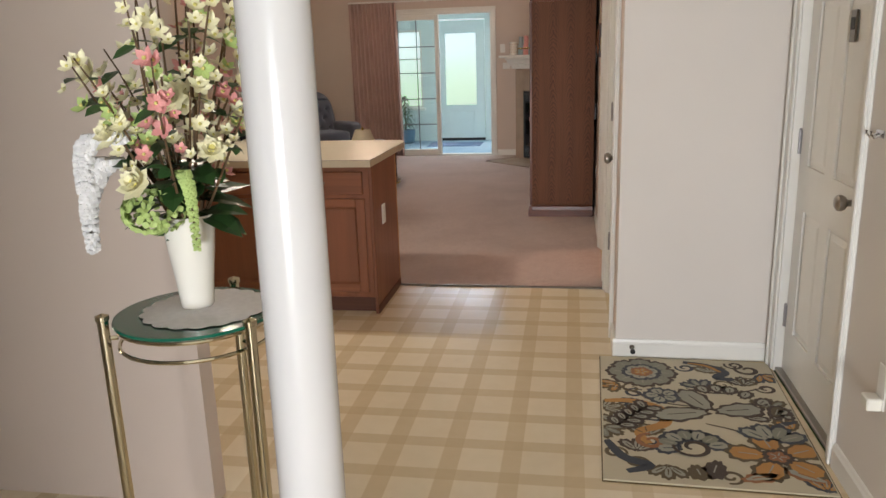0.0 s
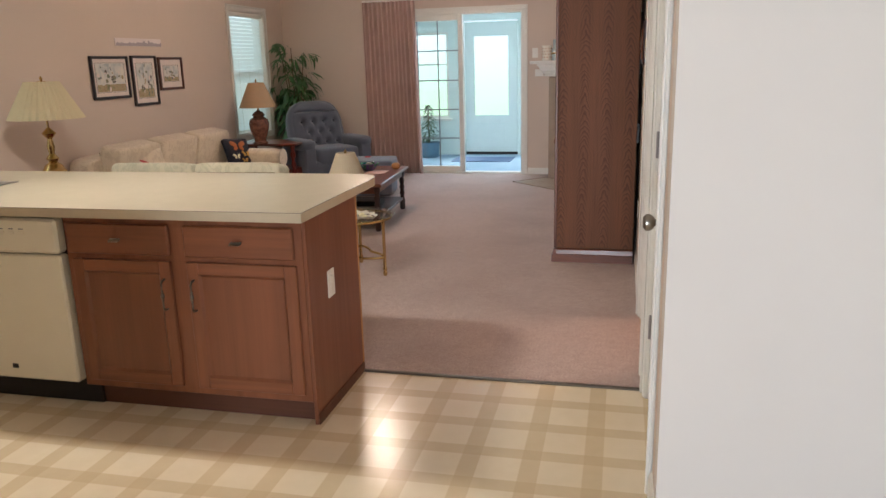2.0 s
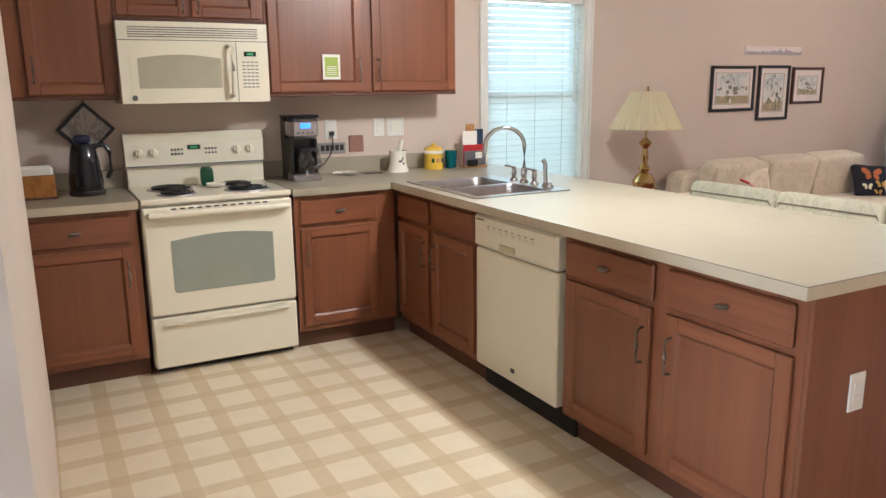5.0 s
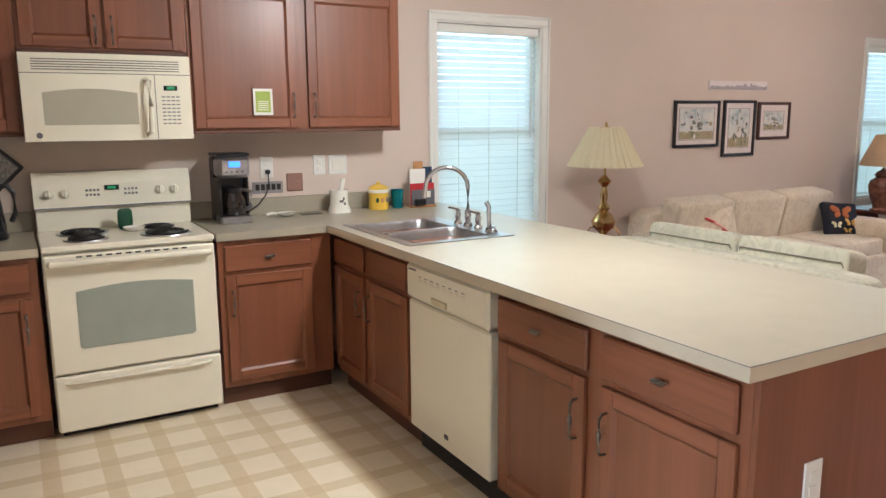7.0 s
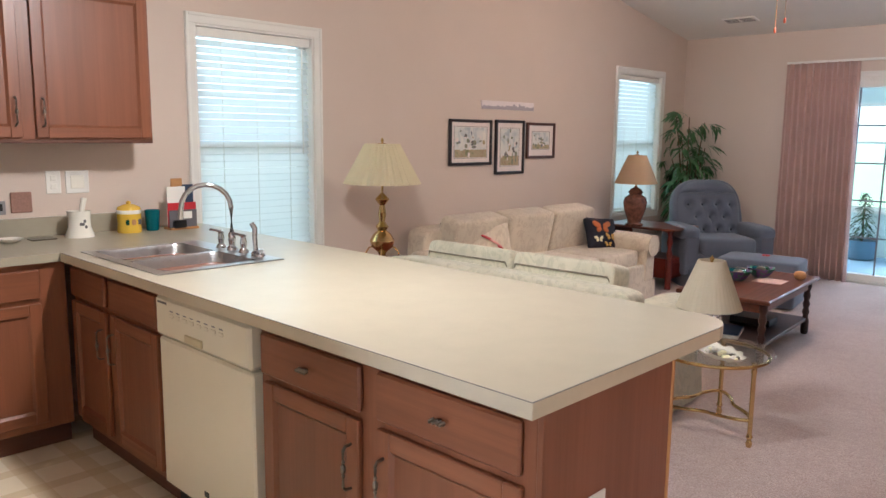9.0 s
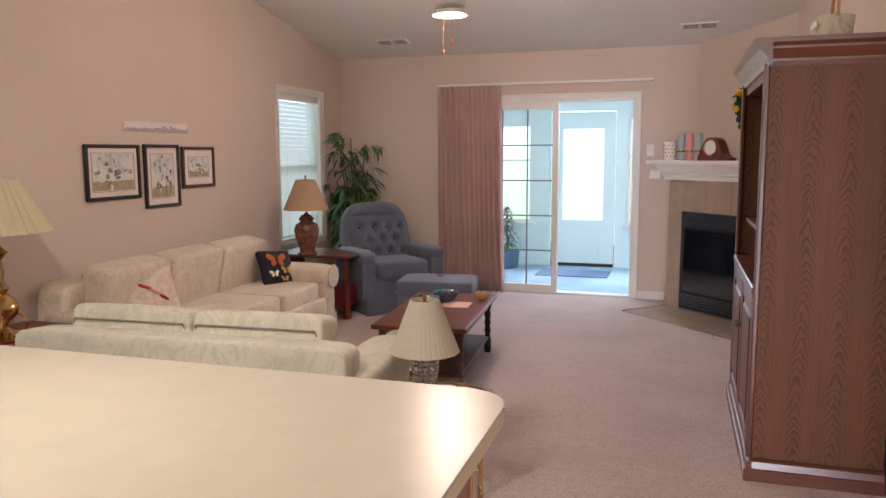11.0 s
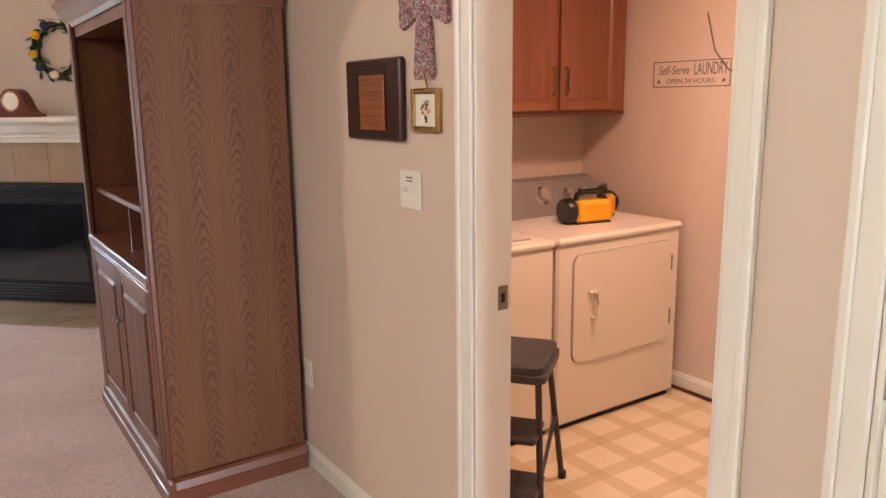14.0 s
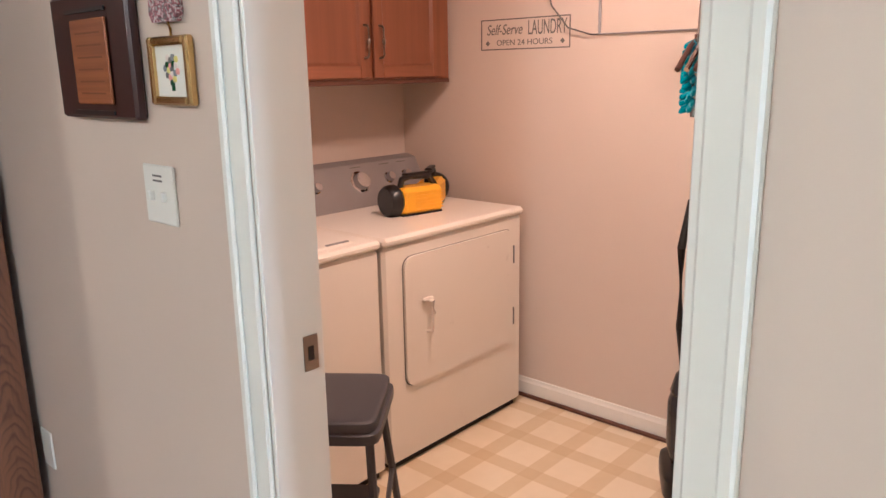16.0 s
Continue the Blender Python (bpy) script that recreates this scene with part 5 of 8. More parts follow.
part("plate", bx(-0.06, 0.06, -0.04, 0.04, 0, 0.006, b=0.002), M_PEWTER, tv)


def plate(name, y, z, w, h, label, cat, sockets=()):
    e = thing(name, (XL + 0.0005, y, z), label, cat, 90, group="wall plates")
    part("plate", bx(-w / 2, w / 2, -0.006, 0, -h / 2, h / 2, b=0.003), M_TRIM, e)
    for sx, sz, sw, sh, mm in sockets:
        part("insert", bx(sx - sw / 2, sx + sw / 2, -0.009, -0.005, sz - sh / 2, sz + sh / 2, b=0.002), mm, e)
    return e


o1 = plate("wall_outlet", 4.098, 1.19, 0.078, 0.125, "white wall outlet with black plug above countertop", "electrical outlet", ((0, 0.025, 0.032, 0.03, M_PAPER),))
part("plug", bx(-0.014, 0.014, -0.035, -0.006, -0.038, -0.012, b=0.005), M_BLACK, o1, "black plug")
bm = B()
tube(bm, [(0, -0.03, -0.03), (0.0, -0.035, -0.10), (-0.02, -0.03, -0.16), (-0.07, -0.05, -0.21), (-0.14, -0.09, -0.242), (-0.20, -0.06, -0.242)], 0.0035, 6)
part("cord", bm, M_BLACK, o1)
plate("wall_outlet", 4.425, 1.192, 0.075, 0.12, "white two-socket wall outlet", "electrical outlet", ((0, 0.022, 0.03, 0.028, M_PAPER), (0, -0.022, 0.03, 0.028, M_PAPER)))
plate("night_light", 4.545, 1.19, 0.12, 0.12, "white wall plate with swirl disc", "wall plate", ((0, 0, 0.07, 0.07, M_CERAM),))
tl = thing("wall_tile", (XL + 0.0005, 4.265, 1.095), "small terracotta relief tile on the wall", "wall tile", 90)
part("tile", bx(-0.05, 0.05, -0.012, 0, -0.053, 0.053, b=0.004), M_TERRA, tl)
sg = thing("wall_sign", (XL + 0.0005, 4.10, 1.072), "narrow grey sign with blocked letters", "sign", 90)
part("board", bx(-0.092, 0.092, -0.008, 0, -0.035, 0.035, b=0.002), M_CONSOLE, sg)
for k in range(5):
    part("letter_block", bx(-0.075 + 0.032 * k, -0.051 + 0.032 * k, -0.0095, -0.007, -0.015, 0.02), M_BLACK, sg)

# ---- living room ----
def oriented(e, rz):
    return pose(0, 0, 0, 0, 0, rz)


# armoire: local front towards -y (world -x), local x from the far end to the near end
AW = 1.23
ar = thing("armoire", (-0.398, 7.045 + AW, 0.008), "tall stained oak entertainment armoire with crown moulding", "armoire", -90)
AD = 0.545
H = 1.995
M_SIDE = cathedral("stained_oak_side_veneer", rgb(56, 30, 19), rgb(116, 74, 48), 1, 0.155)
part("side_panel", bx(AW - 0.025, AW, 0.0, AD, 0.10, H - 0.10, b=0.003), M_SIDE, ar, "oak veneer side with cathedral grain")
part("side_panel", bx(0, 0.025, 0.0, AD, 0.10, H - 0.10, b=0.003), M_SIDE, ar)
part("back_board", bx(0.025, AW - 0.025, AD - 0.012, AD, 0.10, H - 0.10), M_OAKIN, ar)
part("top_board", bx(0.025, AW - 0.025, 0.0, AD - 0.012, H - 0.16, H - 0.10), M_OAKV, ar)
part("shelf", bx(0.025, AW - 0.025, -0.03, AD - 0.012, 0.86, 0.90, b=0.006), M_OAKS, ar)
part("shelf", bx(0.025, AW - 0.025, 0.03, AD - 0.012, 1.10, 1.125, b=0.004), M_OAKS, ar)
part("divider", bx(AW / 2 - 0.01, AW / 2 + 0.01, 0.05, AD - 0.012, 0.90, 1.10), M_OAKV, ar)
for x0 in (0.0, AW - 0.05):
    part("front_stile", bx(x0, x0 + 0.05, -0.022, 0.0, 0.10, H - 0.10, b=0.004), M_OAKV, ar)
PRO = [(0, 0), (0.035, 0), (0.035, 0.055), (0.028, 0.06), (0.022, 0.09), (0.01, 0.10), (0, 0.10)]
CRO = [(0, 0), (0.012, 0.0), (0.018, 0.02), (0.018, 0.03), (0.045, 0.062), (0.052, 0.07), (0.052, 0.08), (0.07, 0.095), (0.07, 0.115), (0, 0.115)]
for nm, prof, z in (("plinth", PRO, 0.0), ("crown_moulding", CRO, H - 0.115)):
    out = max(o for o, _ in prof)
    bm = B()
    sweep(bm, prof, -out, AW + out, Matrix.Translation((0, -0.0, z)))
    part(nm, bm, M_OAKS, ar)
    for sx in (0, 1):
        m = Matrix.Translation((AW if sx else 0, 0 if sx else AD, z)) @ pose(0, 0, 0, 0, 0, 90 if sx else -90)
        bm = B()
        sweep(bm, prof, 0.0, AD, m)
        part(nm, bm, M_OAKS, ar)
part("top_cap", bx(0.0, AW, 0.0, AD, H - 0.02, H - 0.001), M_OAKS, ar)
part("floor_board", bx(0.0, AW, 0.0, AD, 0.06, 0.10), M_OAKV, ar)
for k in range(2):
    x0 = 0.05 + k * (AW - 0.10) / 2
    x1 = x0 + (AW - 0.10) / 2
    bm = B()
    q0, q1, w0, w1 = x0 + 0.06, x1 - 0.06, 0.19, 0.77
    rim = [bm.verts.new((a, -0.014, c)) for a, c in ((q0, w0), (q1, w0), (q1, w1), (q0, w1))]
    rise = [bm.verts.new((a, -0.014, c)) for a, c in ((q0 + 0.03, w0 + 0.03), (q1 - 0.03, w0 + 0.03), (q1 - 0.03, w1 - 0.03), (q0 + 0.03, w1 - 0.03))]
    crest = [bm.verts.new((a, -0.024, c)) for a, c in ((q0 + 0.042, w0 + 0.042), (q1 - 0.042, w0 + 0.042), (q1 - 0.042, w1 - 0.042), (q0 + 0.042, w1 - 0.042))]
    for k4 in range(4):
        bm.faces.new([rim[k4], rim[(k4 + 1) % 4], rise[(k4 + 1) % 4], rise[k4]])
        bm.faces.new([rise[k4], rise[(k4 + 1) % 4], crest[(k4 + 1) % 4], crest[k4]])
    bm.faces.new(crest)
    d = part("door", bm, M_OAKV, ar)
    for a, b in ((x0 + 0.003, x0 + 0.06), (x1 - 0.06, x1 - 0.003)):
        part("stile", bx(a, b, -0.022, -0.002, 0.12, 0.84, b=0.003), M_OAKV, d)
    for c, e_ in ((0.12, 0.19), (0.77, 0.84)):
        part("rail", bx(x0 + 0.06, x1 - 0.06, -0.0215, -0.002, c, e_, b=0.003), M_OAKS, d)
    bm = B()
    lathe(bm, [(0.006, 0), (0.006, 0.012), (0.014, 0.018), (0.012, 0.028), (0.0, 0.03)], m=Matrix.Translation((x1 - 0.03 if k == 0 else x0 + 0.03, -0.022, 0.6)) @ pose(0, 0, 0, 90), seg=12)
    part("door_knob", bm, M_PEWTER, d, smooth=True)
part("drawer_rail", bx(0.05, AW - 0.05, -0.026, 0.0, 0.845, 0.86, b=0.003), M_OAKS, ar)

fg = thing("wicker_basket", (-0.07, 7.55, 2.003), "small tan basket with bow on the armoire", "basket", -90)
bm = B()
lathe(bm, [(0.06, 0), (0.075, 0.02), (0.085, 0.12), (0.09, 0.16), (0.084, 0.16), (0.0, 0.02)], 0, 0, 18)
part("bowl", bm, fabric("pale_straw", rgb(196, 180, 150), rgb(150, 130, 100), 120), fg, smooth=True)
bm = B()
tube(bm, [(-0.085, 0, 0.15), (-0.07, 0, 0.24), (0, 0, 0.29), (0.07, 0, 0.24), (0.085, 0, 0.15)], 0.008)
part("hoop_handle", bm, M_TAN, fg, smooth=True)
bm = B()
soft(bm, (-0.03, -0.09, 0.12), (0.07, 0.02, 0.04), 0.8, seg=10, rows=6)
soft(bm, (0.03, -0.09, 0.12), (0.07, 0.02, 0.04), 0.8, seg=10, rows=6)
part("bow", bm, M_PAPER, fg, "cream ribbon bow", True)
cb = thing("cable_bundle", (0.155, 7.10, 0.008), "black cables hanging behind the armoire", "cables")
for k, (dy, sag) in enumerate(((0.02, 0.06), (0.05, 0.09), (0.0, 0.04))):
    bm = B()
    pts = [(0.0, dy + 0.02 * math.sin(i * 1.3 + k), 1.75 - 0.12 * i * (1 - sag)) for i in range(14)]
    pts = [(x - 0.006 * (i % 3), y, max(0.01, z)) for i, (x, y, z) in enumerate(pts)]
    tube(bm, pts, 0.005, 6)
    part("cable", bm, M_BLACK, cb)
part("adaptor", bx(-0.02, 0.012, 0.0, 0.05, 0.86, 1.0, b=0.006), M_BLACK, cb)
part("adaptor", bx(-0.02, 0.012, 0.0, 0.06, 1.34, 1.5, b=0.006), M_BLACK, cb)
ol2 = thing("wall_outlet", (XR - 0.0005, 7.02, 0.42), "white wall outlet low beside armoire", "electrical outlet", -90, group="wall plates")
part("plate", bx(-0.036, 0.036, -0.006, 0, -0.06, 0.06, b=0.003), M_TRIM, ol2)

# decor on the east wall
pq = thing("wall_plaque", (XR - 0.001, 6.365, 1.54), "dark wood plaque with carved amber panel", "plaque", -90, group="")
part("board", bx(-0.172, 0.172, -0.026, 0, -0.125, 0.125, b=0.006), M_BEADW, pq)
part("inset", bx(-0.068, 0.090, -0.033, -0.028, -0.095, 0.075, b=0.002), wood("amber_panel", rgb(120, 62, 26), rgb(150, 84, 38), 0), pq, "engraved amber wood panel")
M_ENGR = plain("engraved_amber", rgb(104, 54, 24), 0.5)
for k in range(6):
    part("engraved_line", bx(-0.045, 0.067, -0.0335, -0.032, 0.045 - 0.024 * k, 0.0485 - 0.024 * k), M_ENGR, pq)
for z in (0.092, -0.112):
    part("groove", bx(-0.09, 0.09, -0.0315, -0.028, z - 0.004, z + 0.004), M_BLACK, pq)
gf = thing("gold_picture", (XR - 0.001, 6.075, 1.508), "small gold framed botanical print with hook", "picture", -90, group="framed pictures")
bm = B()
for a, b, c, d in ((-0.072, -0.056, -0.062, 0.062), (0.056, 0.072, -0.062, 0.062), (-0.056, 0.056, -0.062, -0.046), (-0.056, 0.056, 0.046, 0.062)):
    box(bm, a, b, -0.018, 0, c, d, b=0.004)
part("picture_frame", bm, M_BRASS, gf, "shiny gold frame")
part("print", bx(-0.056, 0.056, -0.008, -0.001, -0.046, 0.046), M_PAPER, gf)
for k in range(18):
    bm = B()
    rr = 0.024 * math.sqrt(k / 18)
    soft(bm, (rr * math.cos(k * 2.4), -0.0085, 0.004 + rr * 1.15 * math.sin(k * 2.4)), (0.015, 0.004, 0.014), 1.0, seg=8, rows=5)
    part("painted_flower", bm, (M_INK, M_PETALP, M_MAT, M_DGREEN, M_EYE, M_ARTB)[k % 6], gf)
part("painted_stems", bx(-0.006, 0.006, -0.0085, -0.007, -0.036, -0.018), M_DGREEN, gf)
bm = B()
tube(bm, [(0, -0.004, 0.062), (0.004, -0.006, 0.075), (-0.004, -0.006, 0.085), (0.002, -0.004, 0.095)], 0.003, 6)
part("hanging_hook", bm, M_BRASS, gf)
cs = thing("wall_cross", (XR - 0.001, 6.08, 1.80), "patterned mosaic wall cross with flared arms", "cross", -90)
bm = B()
arm = [(0.032, 0.03), (0.11, 0.062), (0.125, 0.05), (0.125, -0.05), (0.11, -0.062), (0.032, -0.03), (0.05, -0.19), (0.04, -0.205), (-0.04, -0.205), (-0.05, -0.19), (-0.032, -0.03), (-0.11, -0.062), (-0.125, -0.05), (-0.125, 0.05), (-0.11, 0.062), (-0.032, 0.03), (-0.05, 0.13), (-0.04, 0.145), (0.04, 0.145), (0.05, 0.13)]
prism(bm, [(x, z) for x, z in arm], 0.0, 0.014, Matrix(((1, 0, 0, 0), (0, 0, -1, 0), (0, 1, 0, 0), (0, 0, 0, 1))))
part("cross", bm, M_CROSS, cs)
bm = B()
soft(bm, (0, -0.016, 0.0), (0.06, 0.012, 0.06), 0.9, seg=14, rows=8)
part("centre_boss", bm, M_CROSS, cs, smooth=True)
sw = thing("light_switch", (XR - 0.0005, 6.176, 1.268), "white two-toggle light switch plate", "light switch", -90, group="wall plates")
part("plate", bx(-0.06, 0.06, -0.006, 0, -0.06, 0.06, b=0.003), M_TRIM, sw)
for s in (-0.024, 0.024):
    part("toggle", bx(s - 0.005, s + 0.005, -0.018, -0.005, -0.012, 0.008, b=0.002), M_PAPER, sw)
for k in range(2):
    part("label_line", bx(-0.02, 0.015, -0.0068, -0.005, 0.036 - 0.01 * k, 0.04 - 0.01 * k), M_INK, sw)

# corner fireplace on a 45 degree face; local x along the face, front towards -y
FPX, FPY = -0.83, 11.075
fp = thing("fireplace", (FPX, FPY, 0.0), "corner gas fireplace with beige tile surround", "fireplace", -45)
FW = 1.42
bm = B()
for a, b, c, d in ((0.0, 0.165, 0.0, 1.26), (1.05, FW, 0.0, 1.26), (0.165, 1.05, 0.96, 1.26), (0.165, 1.05, 0.0, 0.03)):
    box(bm, a, b, 0.0, 0.04, c, d)
part("surround", bm, M_GROUT, fp)
cells = [(0.0, 0.162, 0.31 * k + 0.002, 0.31 * k + 0.307) for k in range(4)] + [(1.053, 1.215, 0.31 * k + 0.002, 0.31 * k + 0.307) for k in range(4)] + [(1.218, FW, 0.31 * k + 0.002, 0.31 * k + 0.307) for k in range(4)]
cells += [(0.165 + 0.295 * k, 0.165 + 0.295 * k + 0.292, 0.965, 1.257) for k in range(3)]
for a, b, c, d in cells:
    part("tile", bx(a, b, -0.008, 0.0, c, min(d, 1.258), b=0.002), M_TILE, fp)
fb = part("firebox", bx(0.17, 1.045, -0.012, 0.03, 0.03, 0.955, b=0.004), M_MATTE, fp, "black metal firebox front")
part("glass_front", bx(0.215, 1.0, -0.018, -0.010, 0.20, 0.80, b=0.003), M_FIREGL, fb, "dark reflective glass")
for k in range(5):
    part("louvre", bx(0.20, 1.015, -0.024, -0.012, 0.825 + 0.023 * k, 0.838 + 0.023 * k, b=0.003), M_LOUV, fb)
    part("louvre", bx(0.20, 1.015, -0.024, -0.012, 0.06 + 0.024 * k, 0.074 + 0.024 * k, b=0.003), M_LOUV, fb)
mt_ = thing("mantel_shelf", (FPX, FPY, 1.26), "white moulded mantel shelf above fireplace", "mantel", -45)
MP = [(0, 0), (0.03, 0), (0.03, 0.03), (0.06, 0.045), (0.06, 0.06), (0.09, 0.075), (0.13, 0.125), (0.15, 0.13), (0.15, 0.15), (0, 0.15)]
bm = B()
sweep(bm, MP, -0.06, FW)
part("moulding", bm, M_TRIM, mt_)
part("shelf", bx(-0.14, FW, -0.20, 0.35, 0.15, 0.187, b=0.006), M_TRIM, mt_)
ch = thing("wall_chimney_breast", (FPX, FPY, 0), "beige diagonal chimney breast", "wall", -45, kind="structure")
bm = B()
box(bm, 0.0, FW, 0.041, 0.30, 0.0, 1.26)
part("lower_face", bm, M_WALL, ch)
bm = B()
box(bm, -0.15, FW + 0.2, 0.40, 0.50, 1.26, 3.2)
part("upper_face", bm, M_WALL, ch)
hs = thing("hearth", (FPX, FPY, 0.0), "flush beige tiled corner hearth", "hearth", -45, kind="structure")
part("bed", bx(-0.02, FW - 0.05, -0.53, -0.012, 0.0, 0.010), M_GROUT, hs)
for i in range(5):
    for j in range(2):
        part("tile", bx(-0.018 + 0.278 * i, -0.018 + 0.278 * i + 0.274, -0.528 + 0.26 * j, -0.528 + 0.26 * j + 0.256, 0.010, 0.016, b=0.002), M_HEARTH, hs)
part("edge_strip", bx(-0.03, -0.02, -0.54, -0.0, 0.0, 0.018), M_TOE, hs, "dark edge strip")

ck = thing("mantel_clock", (-0.46, 10.62, 1.447), "mahogany tambour mantel clock with cream dial", "clock", -45)
bm = B()
tm = [(-0.20, 0.0), (0.20, 0.0), (0.20, 0.025), (0.17, 0.03), (0.13, 0.06), (0.10, 0.13)] + [(0.09 * math.cos(math.pi * k / 10), 0.13 + 0.075 * math.sin(math.pi * k / 10)) for k in range(1, 10)] + [(-0.10, 0.13), (-0.13, 0.06), (-0.17, 0.03), (-0.20, 0.025)]
prism(bm, tm, 0.0, 0.10, Matrix(((1, 0, 0, 0), (0, 0, -1, 0.05), (0, 1, 0, 0), (0, 0, 0, 1))))
part("case", bm, M_REDW, ck)
bm = B()
lathe(bm, [(0.075, 0.0), (0.075, 0.006), (0.066, 0.009), (0.064, 0.003), (0.0, 0.003)], m=Matrix.Translation((0, -0.05, 0.115)) @ pose(0, 0, 0, 90), seg=28)
part("bezel", bm, M_BRASS, ck, smooth=True)
bm = B()
lathe(bm, [(0.062, 0.0), (0.062, 0.005), (0.0, 0.005)], m=Matrix.Translation((0, -0.05, 0.115)) @ pose(0, 0, 0, 90), seg=28)
part("dial", bm, M_PAPER, ck)
cn = thing("lattice_candle", (-0.845, 10.90, 1.447), "cream lattice candle holder on mantel", "candle holder", -45)
bm = B()
lathe(bm, [(0.055, 0), (0.06, 0.01), (0.056, 0.02), (0.056, 0.16), (0.06, 0.165), (0.06, 0.175), (0.0, 0.17)], 0, 0, 20)
part("cylinder", bm, M_CERAM, cn, smooth=True)
for i in range(4):
    for k in range(10):
        a = 2 * math.pi * (k + 0.5 * (i % 2)) / 10
        bm = B()
        soft(bm, (0.056 * math.cos(a), 0.056 * math.sin(a), 0.04 + 0.033 * i), (0.014, 0.014, 0.02), 1.0, seg=6, rows=4)
        part("lattice_hole", bm, M_TAN, cn)
for k, (dx, col, hh) in enumerate(((-0.075, M_GLASSG, 0.24), (0.0, M_PETALP, 0.25), (0.075, M_GLASSG, 0.25))):
    gl = thing("decorative_bottle", (-0.665 + dx, 10.80 - dx * 0.9, 1.447), ("pink frosted glass bottle" if k == 1 else "clear blue-tinted glass bottle") + " on the mantel", "bottle", -45, group="mantel bottles")
    bm = B()
    lathe(bm, [(0.04, 0), (0.045, 0.01), (0.045, 0.13), (0.03, 0.16), (0.03, hh), (0.026, hh), (0.0, 0.02)], 0, 0, 16)
    part("body", bm, col if k == 1 else plain("pale_blue_glass", rgb(160, 176, 180), 0.15), gl, smooth=True)
    bm = B()
    lathe(bm, [(0.047, 0.075), (0.048, 0.08), (0.048, 0.088), (0.047, 0.093)], 0, 0, 16)
    part("gilt_band", bm, M_BRASS, gl, smooth=True)

wr = thing("wreath", (-0.09, 10.90, 1.95), "green leafy wreath with yellow fruit", "wreath", -45)
rng = random.Random(3)


def leaf(bm, m, ln, wd, curl=0.15):
    """A pointed leaf of eight faces."""
    pts = [(-0.0, 0.0), (0.35, 0.5), (0.7, 0.42), (1.0, 0.0)]
    mid = [bm.verts.new(m @ Vector((ln * t, 0, -curl * ln * t * t))) for t, _ in pts]
    for s in (-1, 1):
        side = [bm.verts.new(m @ Vector((ln * t, s * wd * q, -curl * ln * t * t + 0.12 * wd * q))) for t, q in pts[1:3]]
        bm.faces.new([mid[0], mid[1], side[0]])
        bm.faces.new([mid[1], mid[2], side[1], side[0]])
        bm.faces.new([mid[2], mid[3], side[1]])


bm = B()
for k in range(150):
    a = rng.uniform(0, 2 * math.pi)
    r = 0.19 + rng.uniform(-0.04, 0.04)
    m = Matrix.Translation((r * math.cos(a), -0.04 + rng.uniform(-0.02, 0.03), r * math.sin(a))) @ Euler((rng.uniform(-0.6, 0.6), -a - 1.57 + rng.uniform(-0.8, 0.8), rng.uniform(-0.7, 0.7))).to_matrix().to_4x4()
    leaf(bm, m, rng.uniform(0.06, 0.10), 0.03)
part("leaves", bm, M_LEAFD, wr)
wr.children[0]["kind"] = "stuff"
bm = B()
tube(bm, [(0.19 * math.cos(a), 0, 0.19 * math.sin(a)) for a in (2 * math.pi * k / 24 for k in range(25))], 0.012, 6)
part("ring", bm, M_STEM, wr)
for k, (a, mm) in enumerate(((2.5, M_YELL), (3.3, M_YCER), (3.9, M_NAVY), (1.9, M_NAVY), (4.6, M_PETALW))):
    bm = B()
    soft(bm, (0.19 * math.cos(a), -0.07, 0.19 * math.sin(a)), (0.075, 0.06, 0.065), 0.95, seg=12, rows=8)
    part("fruit", bm, mm, wr, smooth=True)

# curtain and rod
cu = thing("curtain", (-3.28, YF - 0.075, 0.02), "floor-length pleated dusty rose drape, drawn aside", "curtain")
bm = B()
NX, NZ = 150, 14
CW = 0.70
rows_ = []
for j in range(NZ + 1):
    t = j / NZ
    z = 2.215 * t
    row = []
    for i in range(NX + 1):
        u = i / NX
        amp = (0.024 + 0.018 * (1 - t)) * (0.35 if t > 0.93 else 1.0)
        x = CW * u + 0.02 * (1 - t) * math.sin(5 * u) + 0.07 * u * (1 - t)
        y = amp * math.sin(2 * math.pi * 12 * u + 0.9 * math.sin(9 * u)) + 0.012 * math.sin(37 * u + 3 * t)
        row.append(bm.verts.new((x, y, z)))
    rows_.append(row)
for p, q in zip(rows_, rows_[1:]):
    for i in range(NX):
        bm.faces.new([p[i], p[i + 1], q[i + 1], q[i]])
drape = part("drape", bm, M_CURT, cu, smooth=True)
mod = drape.modifiers.new("thickness", "SOLIDIFY")
mod.thickness = 0.003
rd = thing("curtain_rod", (-2.15, YF - 0.07, 2.245), "white traverse curtain rod above patio door", "curtain rod")
part("rail", bx(-1.13, 1.13, -0.015, 0.015, -0.012, 0.012, b=0.003), M_TRIM, rd)
for x in (-1.11, 0.0, 1.11):
    part("bracket", bx(x - 0.012, x + 0.012, 0.0, 0.07, -0.012, 0.012, b=0.003), M_TRIM, rd)
thm = thing("thermostat", (-0.985, YF - 0.0005, 1.30), "small white wall thermostat", "thermostat")
part("case", bx(-0.055, 0.055, -0.025, 0, -0.045, 0.045, b=0.006), M_TRIM, thm)
swp = thing("light_switch", (-1.04, YF - 0.0005, 1.545), "white light switch plate beside patio door", "light switch", group="wall plates")
part("plate", bx(-0.036, 0.036, -0.006, 0, -0.06, 0.06, b=0.003), M_TRIM, swp)
